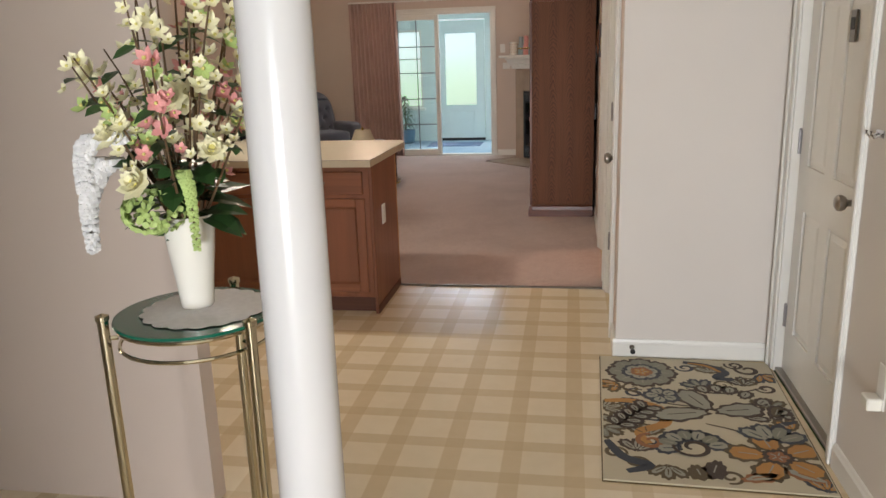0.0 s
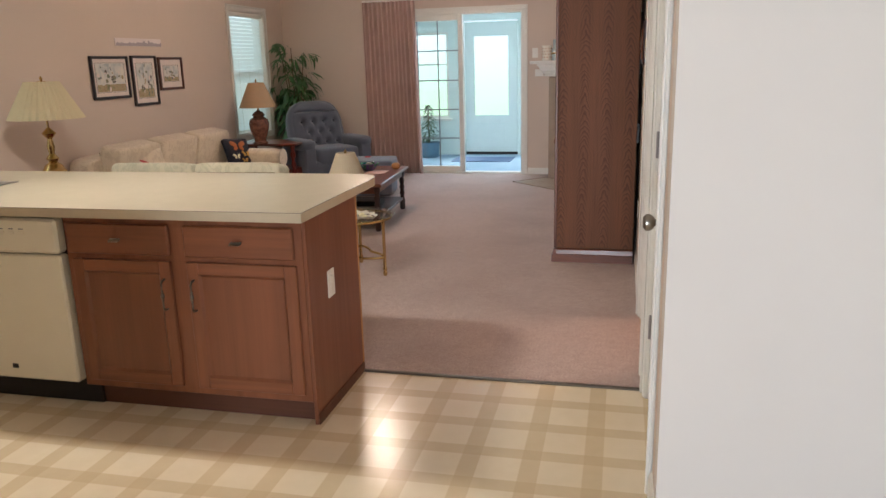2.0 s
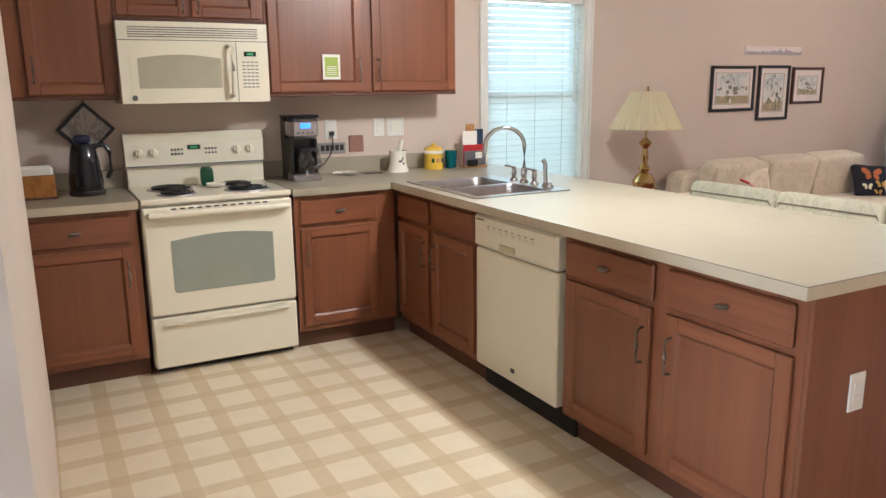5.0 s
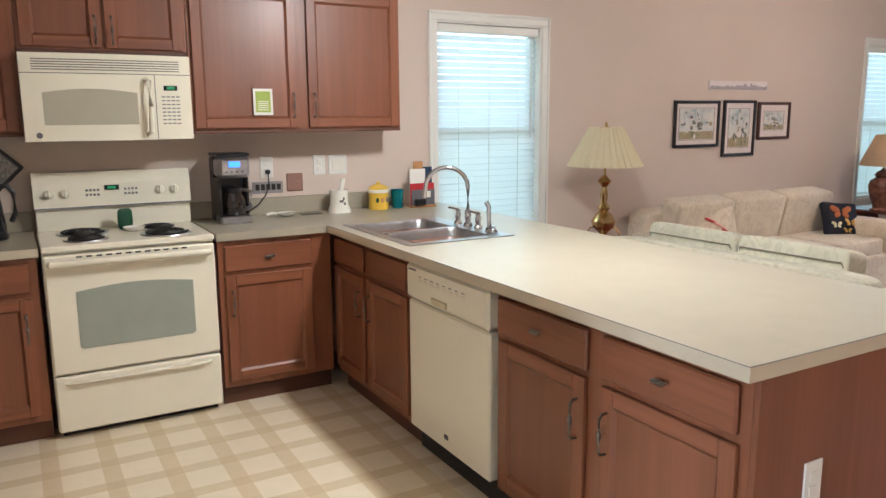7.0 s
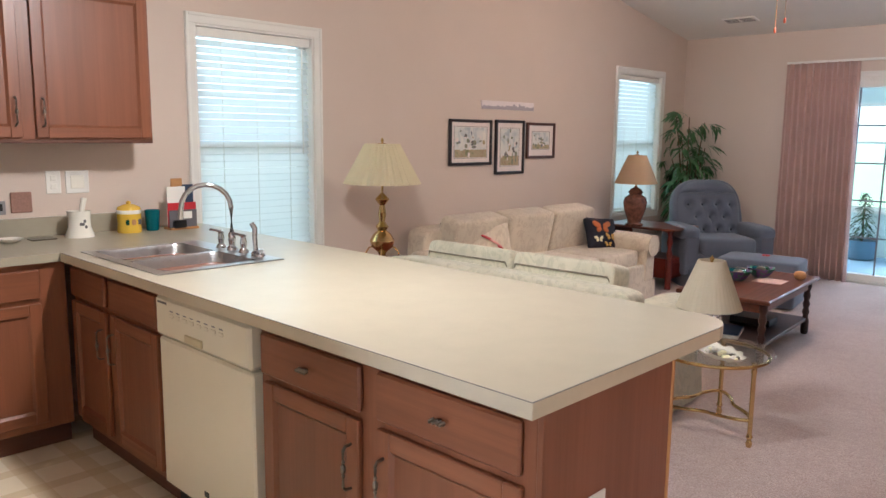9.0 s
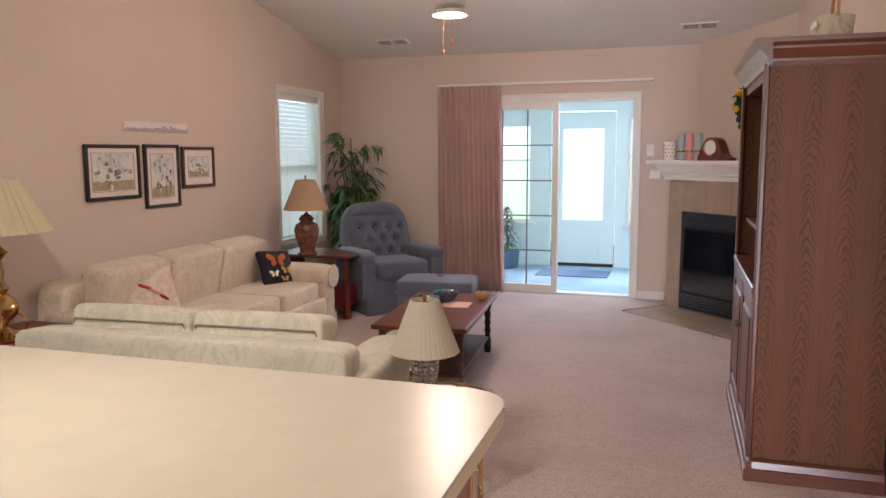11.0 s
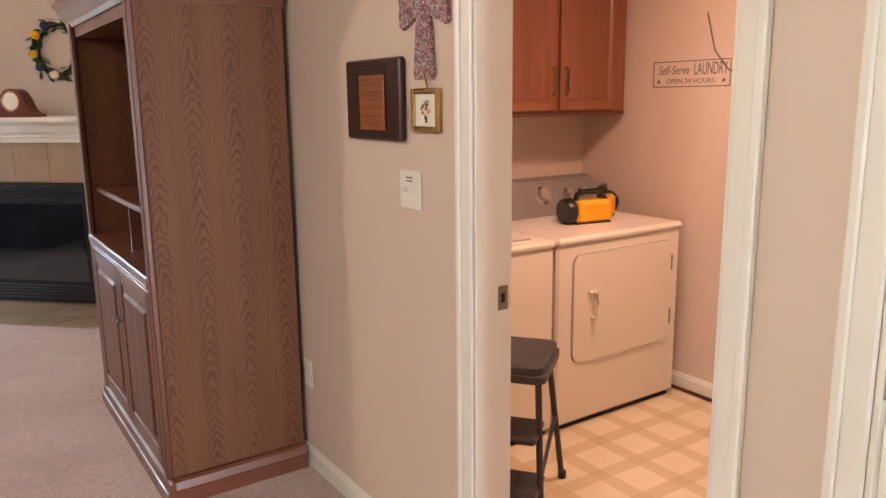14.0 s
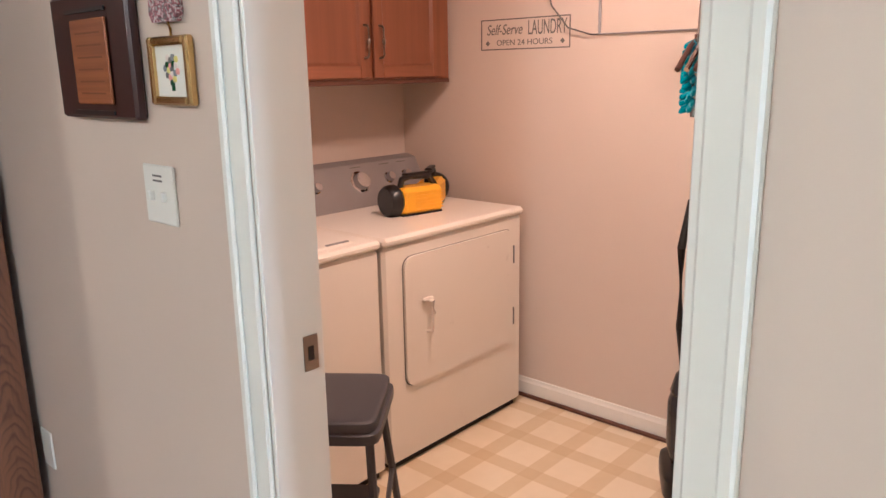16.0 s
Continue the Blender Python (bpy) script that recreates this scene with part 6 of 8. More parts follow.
part("toggle", bx(-0.005, 0.005, -0.018, -0.005, -0.012, 0.008, b=0.002), M_PAPER, swp)

for x, y in ((-3.61, 10.84), (-0.62, 10.82)):
    vt = thing("ceiling_vent", (x, y, zc(y) - 0.001), "white slotted ceiling air vent", "air vent")
    vt.matrix_world = pose(x, y, zc(y) - 0.001, -math.degrees(math.atan(0.165)), 0, 0)
    part("grille", bx(-0.17, 0.17, -0.075, 0.075, -0.012, 0, b=0.003), M_CEIL, vt)
    for k in range(4):
        for s in (-0.078, 0.078):
            part("slot", bx(s - 0.066, s + 0.066, -0.052 + 0.03 * k, -0.038 + 0.03 * k, -0.0135, -0.011), M_INK, vt)

# ceiling light on a drop rod, with pull chains
cl = thing("ceiling_light", (-2.25, 8.36, zc(8.36)), "lit ceiling light kit with two pull chains", "ceiling light")
dz = zc(8.36)
bm = B()
lathe(bm, [(0.07, 0.01), (0.065, -0.03), (0.015, -0.05), (0.013, -(dz - 2.62)), (0.10, -(dz - 2.60)), (0.12, -(dz - 2.54)), (0.10, -(dz - 2.49)), (0.05, -(dz - 2.48))], 0, 0, 20)
part("motor_housing", bm, M_TRIM, cl, smooth=True)
bm = B()
lathe(bm, [(0.05, 2.48 - dz), (0.105, 2.46 - dz), (0.115, 2.43 - dz), (0.110, 2.43 - dz), (0.045, 2.475 - dz)], 0, 0, 24)
part("shade", bm, M_CERAM, cl, smooth=True)
bm = B()
soft(bm, (0, 0, 2.475 - dz), (0.07, 0.07, 0.05), 1.0, seg=14, rows=8)
bulb = part("bulb", bm, glow("lit_bulb", (1.0, 0.82, 0.6), 25.0), cl, "lit bulb", True)
for x, z in ((-0.03, 2.17), (0.03, 2.23)):
    bm = B()
    tube(bm, [(x, -0.05, 2.46 - dz), (x, -0.05, z + 0.03 - dz)], 0.0022, 5)
    ch_ = part("pull_chain", bm, M_BRASS, cl)
    bm = B()
    soft(bm, (x, -0.05, z + 0.012 - dz), (0.016, 0.016, 0.04), 0.8, seg=8, rows=6)
    part("pull_knob", bm, plain("orange_wood", rgb(206, 104, 74), 0.4), ch_, smooth=True)

# pictures on the west wall
def picture(name, y, z, w, h, label, fr_mat, prnt, border=0.065):
    e = thing(name, (XL + 0.001, y, z), label, "picture", 90, group="framed pictures")
    f = 0.024
    bm = B()
    for a, b, c, d in ((-w / 2, -w / 2 + f, -h / 2, h / 2), (w / 2 - f, w / 2, -h / 2, h / 2), (-w / 2 + f, w / 2 - f, -h / 2, -h / 2 + f), (-w / 2 + f, w / 2 - f, h / 2 - f, h / 2)):
        box(bm, a, b, -0.026, 0, c, d, b=0.004)
    part("picture_frame", bm, fr_mat, e)
    part("mat_board", bx(-w / 2 + f, w / 2 - f, -0.012, -0.002, -h / 2 + f, h / 2 - f), M_MAT, e)
    q = border
    bm = B()
    for a, b, c, d in ((-w / 2 + q - 0.006, w / 2 - q + 0.006, -h / 2 + q - 0.008, -h / 2 + q - 0.005), (-w / 2 + q - 0.006, w / 2 - q + 0.006, h / 2 - q + 0.005, h / 2 - q + 0.008), (-w / 2 + q - 0.009, -w / 2 + q - 0.006, -h / 2 + q - 0.008, h / 2 - q + 0.008), (w / 2 - q + 0.006, w / 2 - q + 0.009, -h / 2 + q - 0.008, h / 2 - q + 0.008)):
        box(bm, a, b, -0.0135, -0.011, c, d)
    part("ruled_line", bm, M_INK, e)
    part("watercolour", bx(-w / 2 + q, w / 2 - q, -0.0135, -0.011, -h / 2 + q, h / 2 - q), prnt, e)
    pw, ph = w - 2 * q, h - 2 * q
    part("painted_ground", bx(-pw / 2, pw / 2, -0.0142, -0.0134, -ph / 2, -ph * 0.24), M_ARTG, e)
    rnd = random.Random(int(y * 1000))
    for k in range(34):
        far = rnd.random()
        sx = pw * rnd.uniform(0.05, 0.16) * (0.6 + 0.6 * far)
        sz = ph * rnd.uniform(0.04, 0.20)
        u = max(-pw / 2 + sx / 2, min(pw / 2 - sx / 2, rnd.gauss(0, pw * 0.24)))
        v = max(-ph / 2 + sz / 2, min(ph / 2 - sz / 2, rnd.gauss(-ph * 0.06, ph * 0.20)))
        bm = B()
        soft(bm, (u, -0.0140 - 0.00004 * k, v), (sx, 0.0014, sz), 0.95, pose(0, 0, 0, 0, rnd.uniform(-18, 18), 0), 9, 5)
        part("brush_stroke", bm, rnd.choice((M_ARTT, M_ARTT, M_ARTB, M_ARTG, M_ART, M_MAT, M_INK)), e)


picture("framed_picture", 7.67, 1.402, 0.52, 0.375, "black framed watercolour of houses and trees", M_MAROON, M_ART)
picture("framed_picture", 8.178, 1.362, 0.395, 0.465, "upright black framed watercolour print", M_MAROON, M_ART, 0.075)
picture("framed_picture", 8.625, 1.42, 0.42, 0.32, "small brown framed landscape print", plain("walnut_frame", rgb(74, 42, 32), 0.35), M_ART, 0.085)
sk_ = thing("skyline_board", (XL + 0.001, 8.155, 1.716), "narrow white board with grey city skyline", "wall decoration", 90)
part("board", bx(-0.358, 0.358, -0.010, 0, -0.036, 0.036, b=0.002), plain("pale_pink_white", rgb(222, 212, 210), 0.6), sk_)
bm = B()
out = [(-0.352, -0.034), (0.352, -0.034)]
rng = random.Random(8)
x = 0.352
while x > -0.345:
    w_ = rng.uniform(0.012, 0.03)
    h = -0.012 + rng.uniform(0.0, 0.012) + 0.028 * math.exp(-((x - 0.12) / 0.10) ** 2) * rng.random()
    out += [(x, h), (max(-0.352, x - w_), h)]
    x -= w_
prism(bm, out, 0.0100, 0.0116, Matrix(((1, 0, 0, 0), (0, 0, -1, 0), (0, 1, 0, 0), (0, 0, 0, 1))))
part("skyline", bm, plain("skyline_grey", rgb(166, 158, 164), 0.7), sk_, "grey printed skyline")


# ---- upholstery ----
def pillow(name, at, rx, ry, rz, size, material, label, motif=()):
    e = new(name)
    e.matrix_world = pose(*at, rx, ry, rz)
    tagged(e, label, "cushion", "throw pillows")

    def pinch(p):
        u, v = 2 * p.x / size[0], 2 * p.y / size[2]
        return Vector((p.x * (1 - 0.05 * (1 - v * v)), p.y * (1 - 0.05 * (1 - u * u)), p.z * (1 - 0.60 * max(abs(u), abs(v)) ** 3)))

    bm = B()
    soft(bm, (0, 0, 0), (size[0], size[2], size[1]), 0.16, pose(0, 0, 0, 90), 44, 18, pinch)
    part("cushion", bm, material, e, smooth=True)
    for cx, cz, sx, sz, ro, mm in motif:
        bm = B()
        soft(bm, (cx * 0.9, -size[1] * 0.44, cz * 0.9), (sx * 0.75, 0.012, sz * 0.75), 0.9, pose(0, 0, 0, 0, ro, 0), 10, 6)
        part("embroidery", bm, mm, e, smooth=True)
    return e


def sofa(name, at, rz, w, depth, seats, cloth, label, backh=0.86, group="sofas", armh=0.60):
    """Local front towards -y, x along the width, origin at the middle of the floor."""
    e = thing(name, at, label, "sofa", rz, group=group)
    aw = 0.22
    iw = w - 2 * aw
    bm = B()
    soft(bm, (0, 0.0, 0.20), (w - 0.06, depth - 0.06, 0.30), 0.12, seg=28)
    part("base", bm, cloth, e, smooth=True)
    bm = B()
    n = 60
    lo, hi = [], []
    per = 2 * (w - 0.04) + 2 * (depth - 0.04)
    pts = []
    hx, hy = (w - 0.04) / 2, (depth - 0.04) / 2
    for i in range(n * 2):
        s = per * i / (n * 2)
        if s < 2 * hx:
            p = (-hx + s, -hy)
        elif s < 2 * hx + 2 * hy:
            p = (hx, -hy + s - 2 * hx)
        elif s < 4 * hx + 2 * hy:
            p = (hx - (s - 2 * hx - 2 * hy), hy)
        else:
            p = (-hx, hy - (s - 4 * hx - 2 * hy))
        k = 1 + 0.004 * math.sin(i * 1.9)
        lo.append(bm.verts.new((p[0] * (k + 0.008), p[1] * (k + 0.012), 0.012)))
        hi.append(bm.verts.new((p[0], p[1], 0.20)))
    for i in range(n * 2):
        j = (i + 1) % (n * 2)
        bm.faces.new([lo[i], lo[j], hi[j], hi[i]])
    part("skirt", bm, cloth, e, smooth=True)
    bm = B()
    soft(bm, (0, depth / 2 - 0.11, 0.44), (w - 0.10, 0.20, 2 * (backh - 0.075 - 0.44)), 0.13, pose(0, 0, 0, 5), seg=36)
    part("back_frame", bm, cloth, e, smooth=True)
    for k in range(seats):
        cx = -iw / 2 + iw * (k + 0.5) / seats
        bm = B()
        soft(bm, (cx, -0.07, 0.395), (iw / seats - 0.010, depth - 0.26, 0.16), 0.17, seg=40)
        part("seat_cushion", bm, cloth, e, smooth=True)
        bm = B()
        soft(bm, (cx, depth / 2 - 0.275, (backh + 0.44) / 2), (iw / seats - 0.010, 0.20, backh - 0.42), 0.18, pose(0, 0, 0, 12), seg=36)
        bc = part("back_cushion", bm, cloth, e, smooth=True)
        bm = B()
        z, y = backh - 0.035, depth / 2 - 0.215
        tube(bm, [(cx - iw / seats / 2 + 0.02, y - 0.095, z - 0.02), (cx - iw / seats / 2 + 0.06, y - 0.085, z), (cx + iw / seats / 2 - 0.06, y - 0.085, z), (cx + iw / seats / 2 - 0.02, y - 0.095, z - 0.02)], 0.006, 6)
        part("piping", bm, M_PIPE, bc)
        bm = B()
        y = depth / 2 - 0.195
        tube(bm, [(cx - iw / seats / 2 + 0.02, y - 0.02, z - 0.06), (cx - iw / seats / 2 + 0.035, y, z - 0.01), (cx + iw / seats / 2 - 0.035, y, z - 0.01), (cx + iw / seats / 2 - 0.02, y - 0.02, z - 0.06)], 0.005, 6)
        part("piping", bm, M_PIPE, bc)
    for s in (-1, 1):
        bm = B()
        soft(bm, (s * (w / 2 - aw / 2 - 0.01), -0.04, 0.36), (aw - 0.05, depth - 0.12, 0.40), 0.18, seg=24)
        soft(bm, (s * (w / 2 - aw / 2), -0.04, armh - 0.085), (aw + 0.03, depth - 0.08, 0.18), 0.5, seg=28)
        ap = part("arm", bm, cloth, e, smooth=True)
        bm = B()
        lathe(bm, [(0.095, 0), (0.095, 0.008), (0.06, 0.012), (0.0, 0.012)], m=Matrix.Translation((s * (w / 2 - aw / 2), -depth / 2 + 0.006, armh - 0.09)) @ pose(0, 0, 0, 90), seg=22)
        part("arm_scroll", bm, cloth, ap, smooth=True)
    return e


sofa("sofa", (-3.93, 7.98, 0.008), 90, 2.30, 0.94, 3, M_SOFA, "cream damask three-seat sofa against the wall", 0.83)
sofa("loveseat", (-2.85, 6.50, 0.008), 183, 1.72, 0.92, 2, M_LOVE, "pale floral loveseat backing onto the peninsula", 0.80, armh=0.60)
M_ORANGE = plain("orange_thread", rgb(176, 100, 56), 0.9)
M_GOLDT = plain("yellow_thread", rgb(196, 156, 84), 0.9)
butterflies = []
for cx_, cz_, sz_, tilt_, mm_ in ((-0.012, 0.055, 1.0, 0, M_ORANGE), (0.075, -0.045, 0.56, 18, M_GOLDT), (-0.075, -0.075, 0.5, -12, M_PETALW), (0.03, -0.125, 0.40, 8, M_GOLDT)):
    for sd_ in (-1, 1):
        butterflies.append((cx_ + sd_ * 0.062 * sz_, cz_ + 0.022 * sz_, 0.13 * sz_, 0.075 * sz_, tilt_ - sd_ * 28, mm_))
        butterflies.append((cx_ + sd_ * 0.042 * sz_, cz_ - 0.030 * sz_, 0.085 * sz_, 0.060 * sz_, tilt_ + sd_ * 30, mm_))
pillow("throw_pillow", (-3.885, 8.83, 0.60), -26, 5, 70, (0.33, 0.10, 0.29), plain("black_needlepoint", rgb(22, 24, 38), 0.9, var=0.2, bump=0.4), "black pillow embroidered with orange butterflies", butterflies)
pillow("throw_pillow", (-4.02, 7.42, 0.62), -22, 0, 72, (0.42, 0.14, 0.34), M_SOFA, "tan pillow with red appliqued branch",
       ((-0.04, 0.05, 0.16, 0.03, 25, M_RED), (0.04, 0.0, 0.18, 0.025, 32, M_PETALP), (0.09, -0.05, 0.10, 0.03, 35, M_RED)))


def table_top_lamp(name, at, label, prof, base_mat, shade_prof, shade_mat, neck, pleats=0, group="table lamps"):
    e = thing(name, at, label, "lamp", group=group)
    bm = B()
    lathe(bm, prof, 0, 0, 24)
    part("lamp_base", bm, base_mat, e, smooth=True)
    bm = B()
    lathe(bm, [(0.008, prof[-1][1] - 0.01), (0.008, neck)], 0, 0, 10)
    part("stem", bm, M_BRASS, e)
    bm = B()
    inner = [(r - 0.004, z) for r, z in shade_prof[::-1]]
    seg = 4 * pleats if pleats else 32
    rings = []
    for r, z in shade_prof + inner:
        rings.append([bm.verts.new((r * (1 + (0.012 if pleats > 38 else 0.032) * math.cos(pleats * 2 * math.pi * i / seg)) * math.cos(2 * math.pi * i / seg), r * (1 + (0.012 if pleats > 38 else 0.032) * math.cos(pleats * 2 * math.pi * i / seg)) * math.sin(2 * math.pi * i / seg), z)) for i in range(seg)])
    rings.append(rings[0])
    for p, q in zip(rings, rings[1:]):
        for i in range(seg):
            bm.faces.new([p[i], p[(i + 1) % seg], q[(i + 1) % seg], q[i]])
    part("shade", bm, shade_mat, e, smooth=True)
    bm = B()
    lathe(bm, [(0.004, neck - 0.01), (0.012, neck + 0.008), (0.006, neck + 0.018), (0.0, neck + 0.026)], 0, 0, 10)
    tube(bm, [(-shade_prof[-1][0] * 0.96, 0, shade_prof[-1][1] - 0.01), (0, 0, neck - 0.01), (shade_prof[-1][0] * 0.96, 0, shade_prof[-1][1] - 0.01)], 0.002, 5)
    part("finial", bm, M_BRASS, e, smooth=True)
    return e


# brass lamp on a small corner table
et0 = thing("corner_table", (-4.06, 6.50, 0.008), "reddish wood corner table between the sofas", "side table")
part("tabletop", bx(-0.30, 0.30, -0.30, 0.30, 0.53, 0.56, b=0.008), M_REDW, et0)
part("apron", bx(-0.26, 0.26, -0.26, 0.26, 0.46, 0.53, b=0.003), M_REDW, et0)
for sx in (-0.25, 0.25):
    for sy in (-0.25, 0.25):
        bm = B()
        lathe(bm, [(0.014, 0), (0.022, 0.08), (0.016, 0.14), (0.026, 0.3), (0.026, 0.46)], sx, sy, 12)
        part("leg", bm, M_REDW, et0, smooth=True)
bl_ = table_top_lamp("brass_lamp", (-4.05, 6.36, 0.568), "tall brass lamp with cream pleated shade", [(0.085, 0), (0.09, 0.012), (0.05, 0.03), (0.06, 0.05), (0.022, 0.075), (0.03, 0.10), (0.075, 0.14), (0.085, 0.18), (0.06, 0.225), (0.03, 0.25), (0.045, 0.275), (0.02, 0.31), (0.028, 0.36), (0.018, 0.42), (0.05, 0.46), (0.03, 0.48), (0.012, 0.50)], M_BRASS,
                     [(0.255, 0.565), (0.115, 0.83)], M_SHADE, 0.845, 30)
for k in range(4):
    a = math.pi / 4 + k * math.pi / 2
    bm = B()
    tube(bm, [(r * math.cos(a), r * math.sin(a), z) for r, z in ((0.03, 0.04), (0.10, 0.05), (0.115, 0.09), (0.09, 0.13), (0.06, 0.14))], 0.006, 6)
    part("scroll", bm, M_BRASS, bl_, smooth=True)

# end table and urn lamp
et = thing("end_table", (-3.97, 9.86, 0.008), "reddish wood end table with drawer and shelf", "side table")
part("tabletop", bx(-0.40, 0.40, -0.26, 0.26, 0.565, 0.59, b=0.01), M_CHERRY, et)
part("shelf", bx(-0.34, 0.34, -0.21, 0.21, 0.27, 0.29, b=0.004), M_REDW, et)
part("drawer_case", bx(-0.34, 0.34, -0.21, 0.21, 0.10, 0.27, b=0.004), M_REDW, et)
dwr = part("drawer_front", bx(0.342, 0.352, -0.17, 0.17, 0.125, 0.245, b=0.004), M_REDW, et)
bm = B()
lathe(bm, [(0.005, 0), (0.012, 0.014), (0.0, 0.02)], m=Matrix.Translation((0.352, 0, 0.185)) @ pose(0, 0, 0, 0, 90), seg=10)
part("knob", bm, M_BRASS, dwr, smooth=True)
part("back_panel", bx(-0.34, -0.33, -0.21, 0.21, 0.29, 0.565), M_REDW, et)
for sx in (-0.335, 0.335):
    for sy in (-0.205, 0.205):
        bm = B()
        lathe(bm, [(0.03, 0.0), (0.03, 0.28), (0.018, 0.30), (0.03, 0.34), (0.018, 0.40), (0.032, 0.46), (0.02, 0.51), (0.03, 0.565)], sx, sy, 14)
        part("leg", bm, M_REDW, et, smooth=True)
table_top_lamp("urn_lamp", (-4.02, 9.58 + 0.06, 0.598), "bronze ginger jar lamp with tan shade", [(0.085, 0), (0.09, 0.015), (0.065, 0.03), (0.07, 0.06), (0.105, 0.16), (0.115, 0.23), (0.10, 0.28), (0.06, 0.305), (0.062, 0.32), (0.075, 0.325), (0.05, 0.36), (0.02, 0.375), (0.012, 0.39)], M_VASE,
               [(0.20, 0.415), (0.195, 0.43), (0.085, 0.69)], M_SHADET, 0.71)

# recliner and ottoman
rc = thing("recliner", (-3.50, 10.34, 0.008), "slate blue velvet tufted recliner armchair", "armchair", 48)
bm = B()
soft(bm, (0, 0.02, 0.19), (0.80, 0.76, 0.32), 0.15, seg=28)
part("base", bm, M_BLUE, rc, smooth=True)
bm = B()
hx, hy = 0.40, 0.385
pts = [(-hx, -hy), (-hx / 2, -hy), (0, -hy), (hx / 2, -hy), (hx, -hy), (hx, 0), (hx, hy), (0, hy), (-hx, hy), (-hx, 0)]
lo = [bm.verts.new((x * 1.03, y * 1.03, 0.006)) for x, y in pts]
hi = [bm.verts.new((x, y, 0.20)) for x, y in pts]
for i in range(10):
    bm.faces.new([lo[i], lo[(i + 1) % 10], hi[(i + 1) % 10], hi[i]])
part("skirt", bm, M_BLUE, rc)
bm = B()
soft(bm, (0, -0.08, 0.40), (0.56, 0.62, 0.20), 0.3, seg=28)
part("seat_cushion", bm, M_BLUE, rc, smooth=True)


def tufts(p):
    s = 1 - 0.16 * max(0, p.z / 0.36) ** 2
    return Vector((p.x * s, p.y, p.z))


LEAN = Matrix.Translation((0, 0.27, 0.66)) @ pose(0, 0, 0, -17)
bm = B()
soft(bm, (0, 0.27, 0.66), (0.74, 0.22, 0.74), 0.50, pose(0, 0, 0, -17), 48, 28, tufts)
bk = part("backrest", bm, M_BLUE, rc, "button-tufted velvet back", True)
SPOTS = [((k - (1.0 if r % 2 else 1.5)) * 0.145, zz) for r, zz in enumerate((-0.17, -0.04, 0.09)) for k in range(3 if r % 2 else 4)]
bm = B()
NG = 56
grid_v = []
for j in range(NG + 1):
    row = []
    for i in range(NG + 1):
        u, v = 2 * i / NG - 1, 2 * j / NG - 1
        x, z = 0.325 * u * (1 - 0.30 * max(0, v) ** 3), 0.03 + 0.325 * v - 0.05 * u * u * max(0, v)
        y = -0.085 - 0.075 * (1 - u ** 6) * (1 - v ** 6)
        for sx_, sz_ in SPOTS:
            d2 = (x - sx_) ** 2 + (z - sz_) ** 2
            y += 0.050 * math.exp(-d2 / 0.0011)
            if z < sz_:
                y += 0.014 * math.exp(-((x - sx_) / 0.010) ** 2) * math.exp(-((z - sz_) / 0.09) ** 2)
        y += 0.030 * math.exp(-((z - 0.215) / 0.014) ** 2) * (1 - u ** 8)
        row.append(bm.verts.new(LEAN @ Vector((x, y, z))))
    grid_v.append(row)
for j in range(NG):
    for i in range(NG):
        bm.faces.new([grid_v[j][i], grid_v[j][i + 1], grid_v[j + 1][i + 1], grid_v[j + 1][i]])
part("tufted_panel", bm, M_BLUE, bk, smooth=True)
for xx, zz in SPOTS:
    bm = B()
    soft(bm, LEAN @ Vector((xx, -0.108, zz)), (0.024, 0.014, 0.024), 1.0, seg=8, rows=5)
    part("button", bm, M_BLUED, bk, smooth=True)
for s in (-1, 1):
    bm = B()
    soft(bm, (s * 0.37, -0.02, 0.34), (0.15, 0.68, 0.42), 0.2, seg=24)
    soft(bm, (s * 0.375, -0.04, 0.54), (0.20, 0.66, 0.13), 0.5, seg=24)
    part("arm", bm, M_BLUE, rc, smooth=True)
ot = thing("ottoman", (-2.79, 9.76, 0.008), "slate blue velvet ottoman with small red flower", "ottoman", 8)
bm = B()
soft(bm, (0, 0, 0.345), (0.68, 0.50, 0.13), 0.22, seg=28)
part("cushion", bm, M_BLUE, ot, smooth=True)
bm = B()
soft(bm, (0, 0, 0.155), (0.65, 0.47, 0.29), 0.12, seg=28)
part("base", bm, M_BLUE, ot, smooth=True)
bm = B()
tube(bm, [(0.33 * math.cos(a) ** 1 if abs(math.cos(a)) < 0.8 else math.copysign(0.335, math.cos(a)), math.copysign(0.245, math.sin(a)) if abs(math.sin(a)) > 0.6 else 0.245 * math.sin(a) / 0.6, 0.30) for a in (2 * math.pi * k / 40 for k in range(41))], 0.006, 5)
part("piping", bm, M_BLUE, ot, smooth=True)
rf = thing("red_flower", (-2.78, 9.80, 0.418), "small red silk flower lying on ottoman", "flower", 20)
for k in range(5):
    bm = B()
    soft(bm, (0.02 * math.cos(k * 1.26), 0.02 * math.sin(k * 1.26), 0.012), (0.035, 0.022, 0.014), 0.9, pose(0, 0, 0, 0, 0, math.degrees(k * 1.26)), 8, 5)
    part("petal", bm, M_RED, rf, smooth=True)

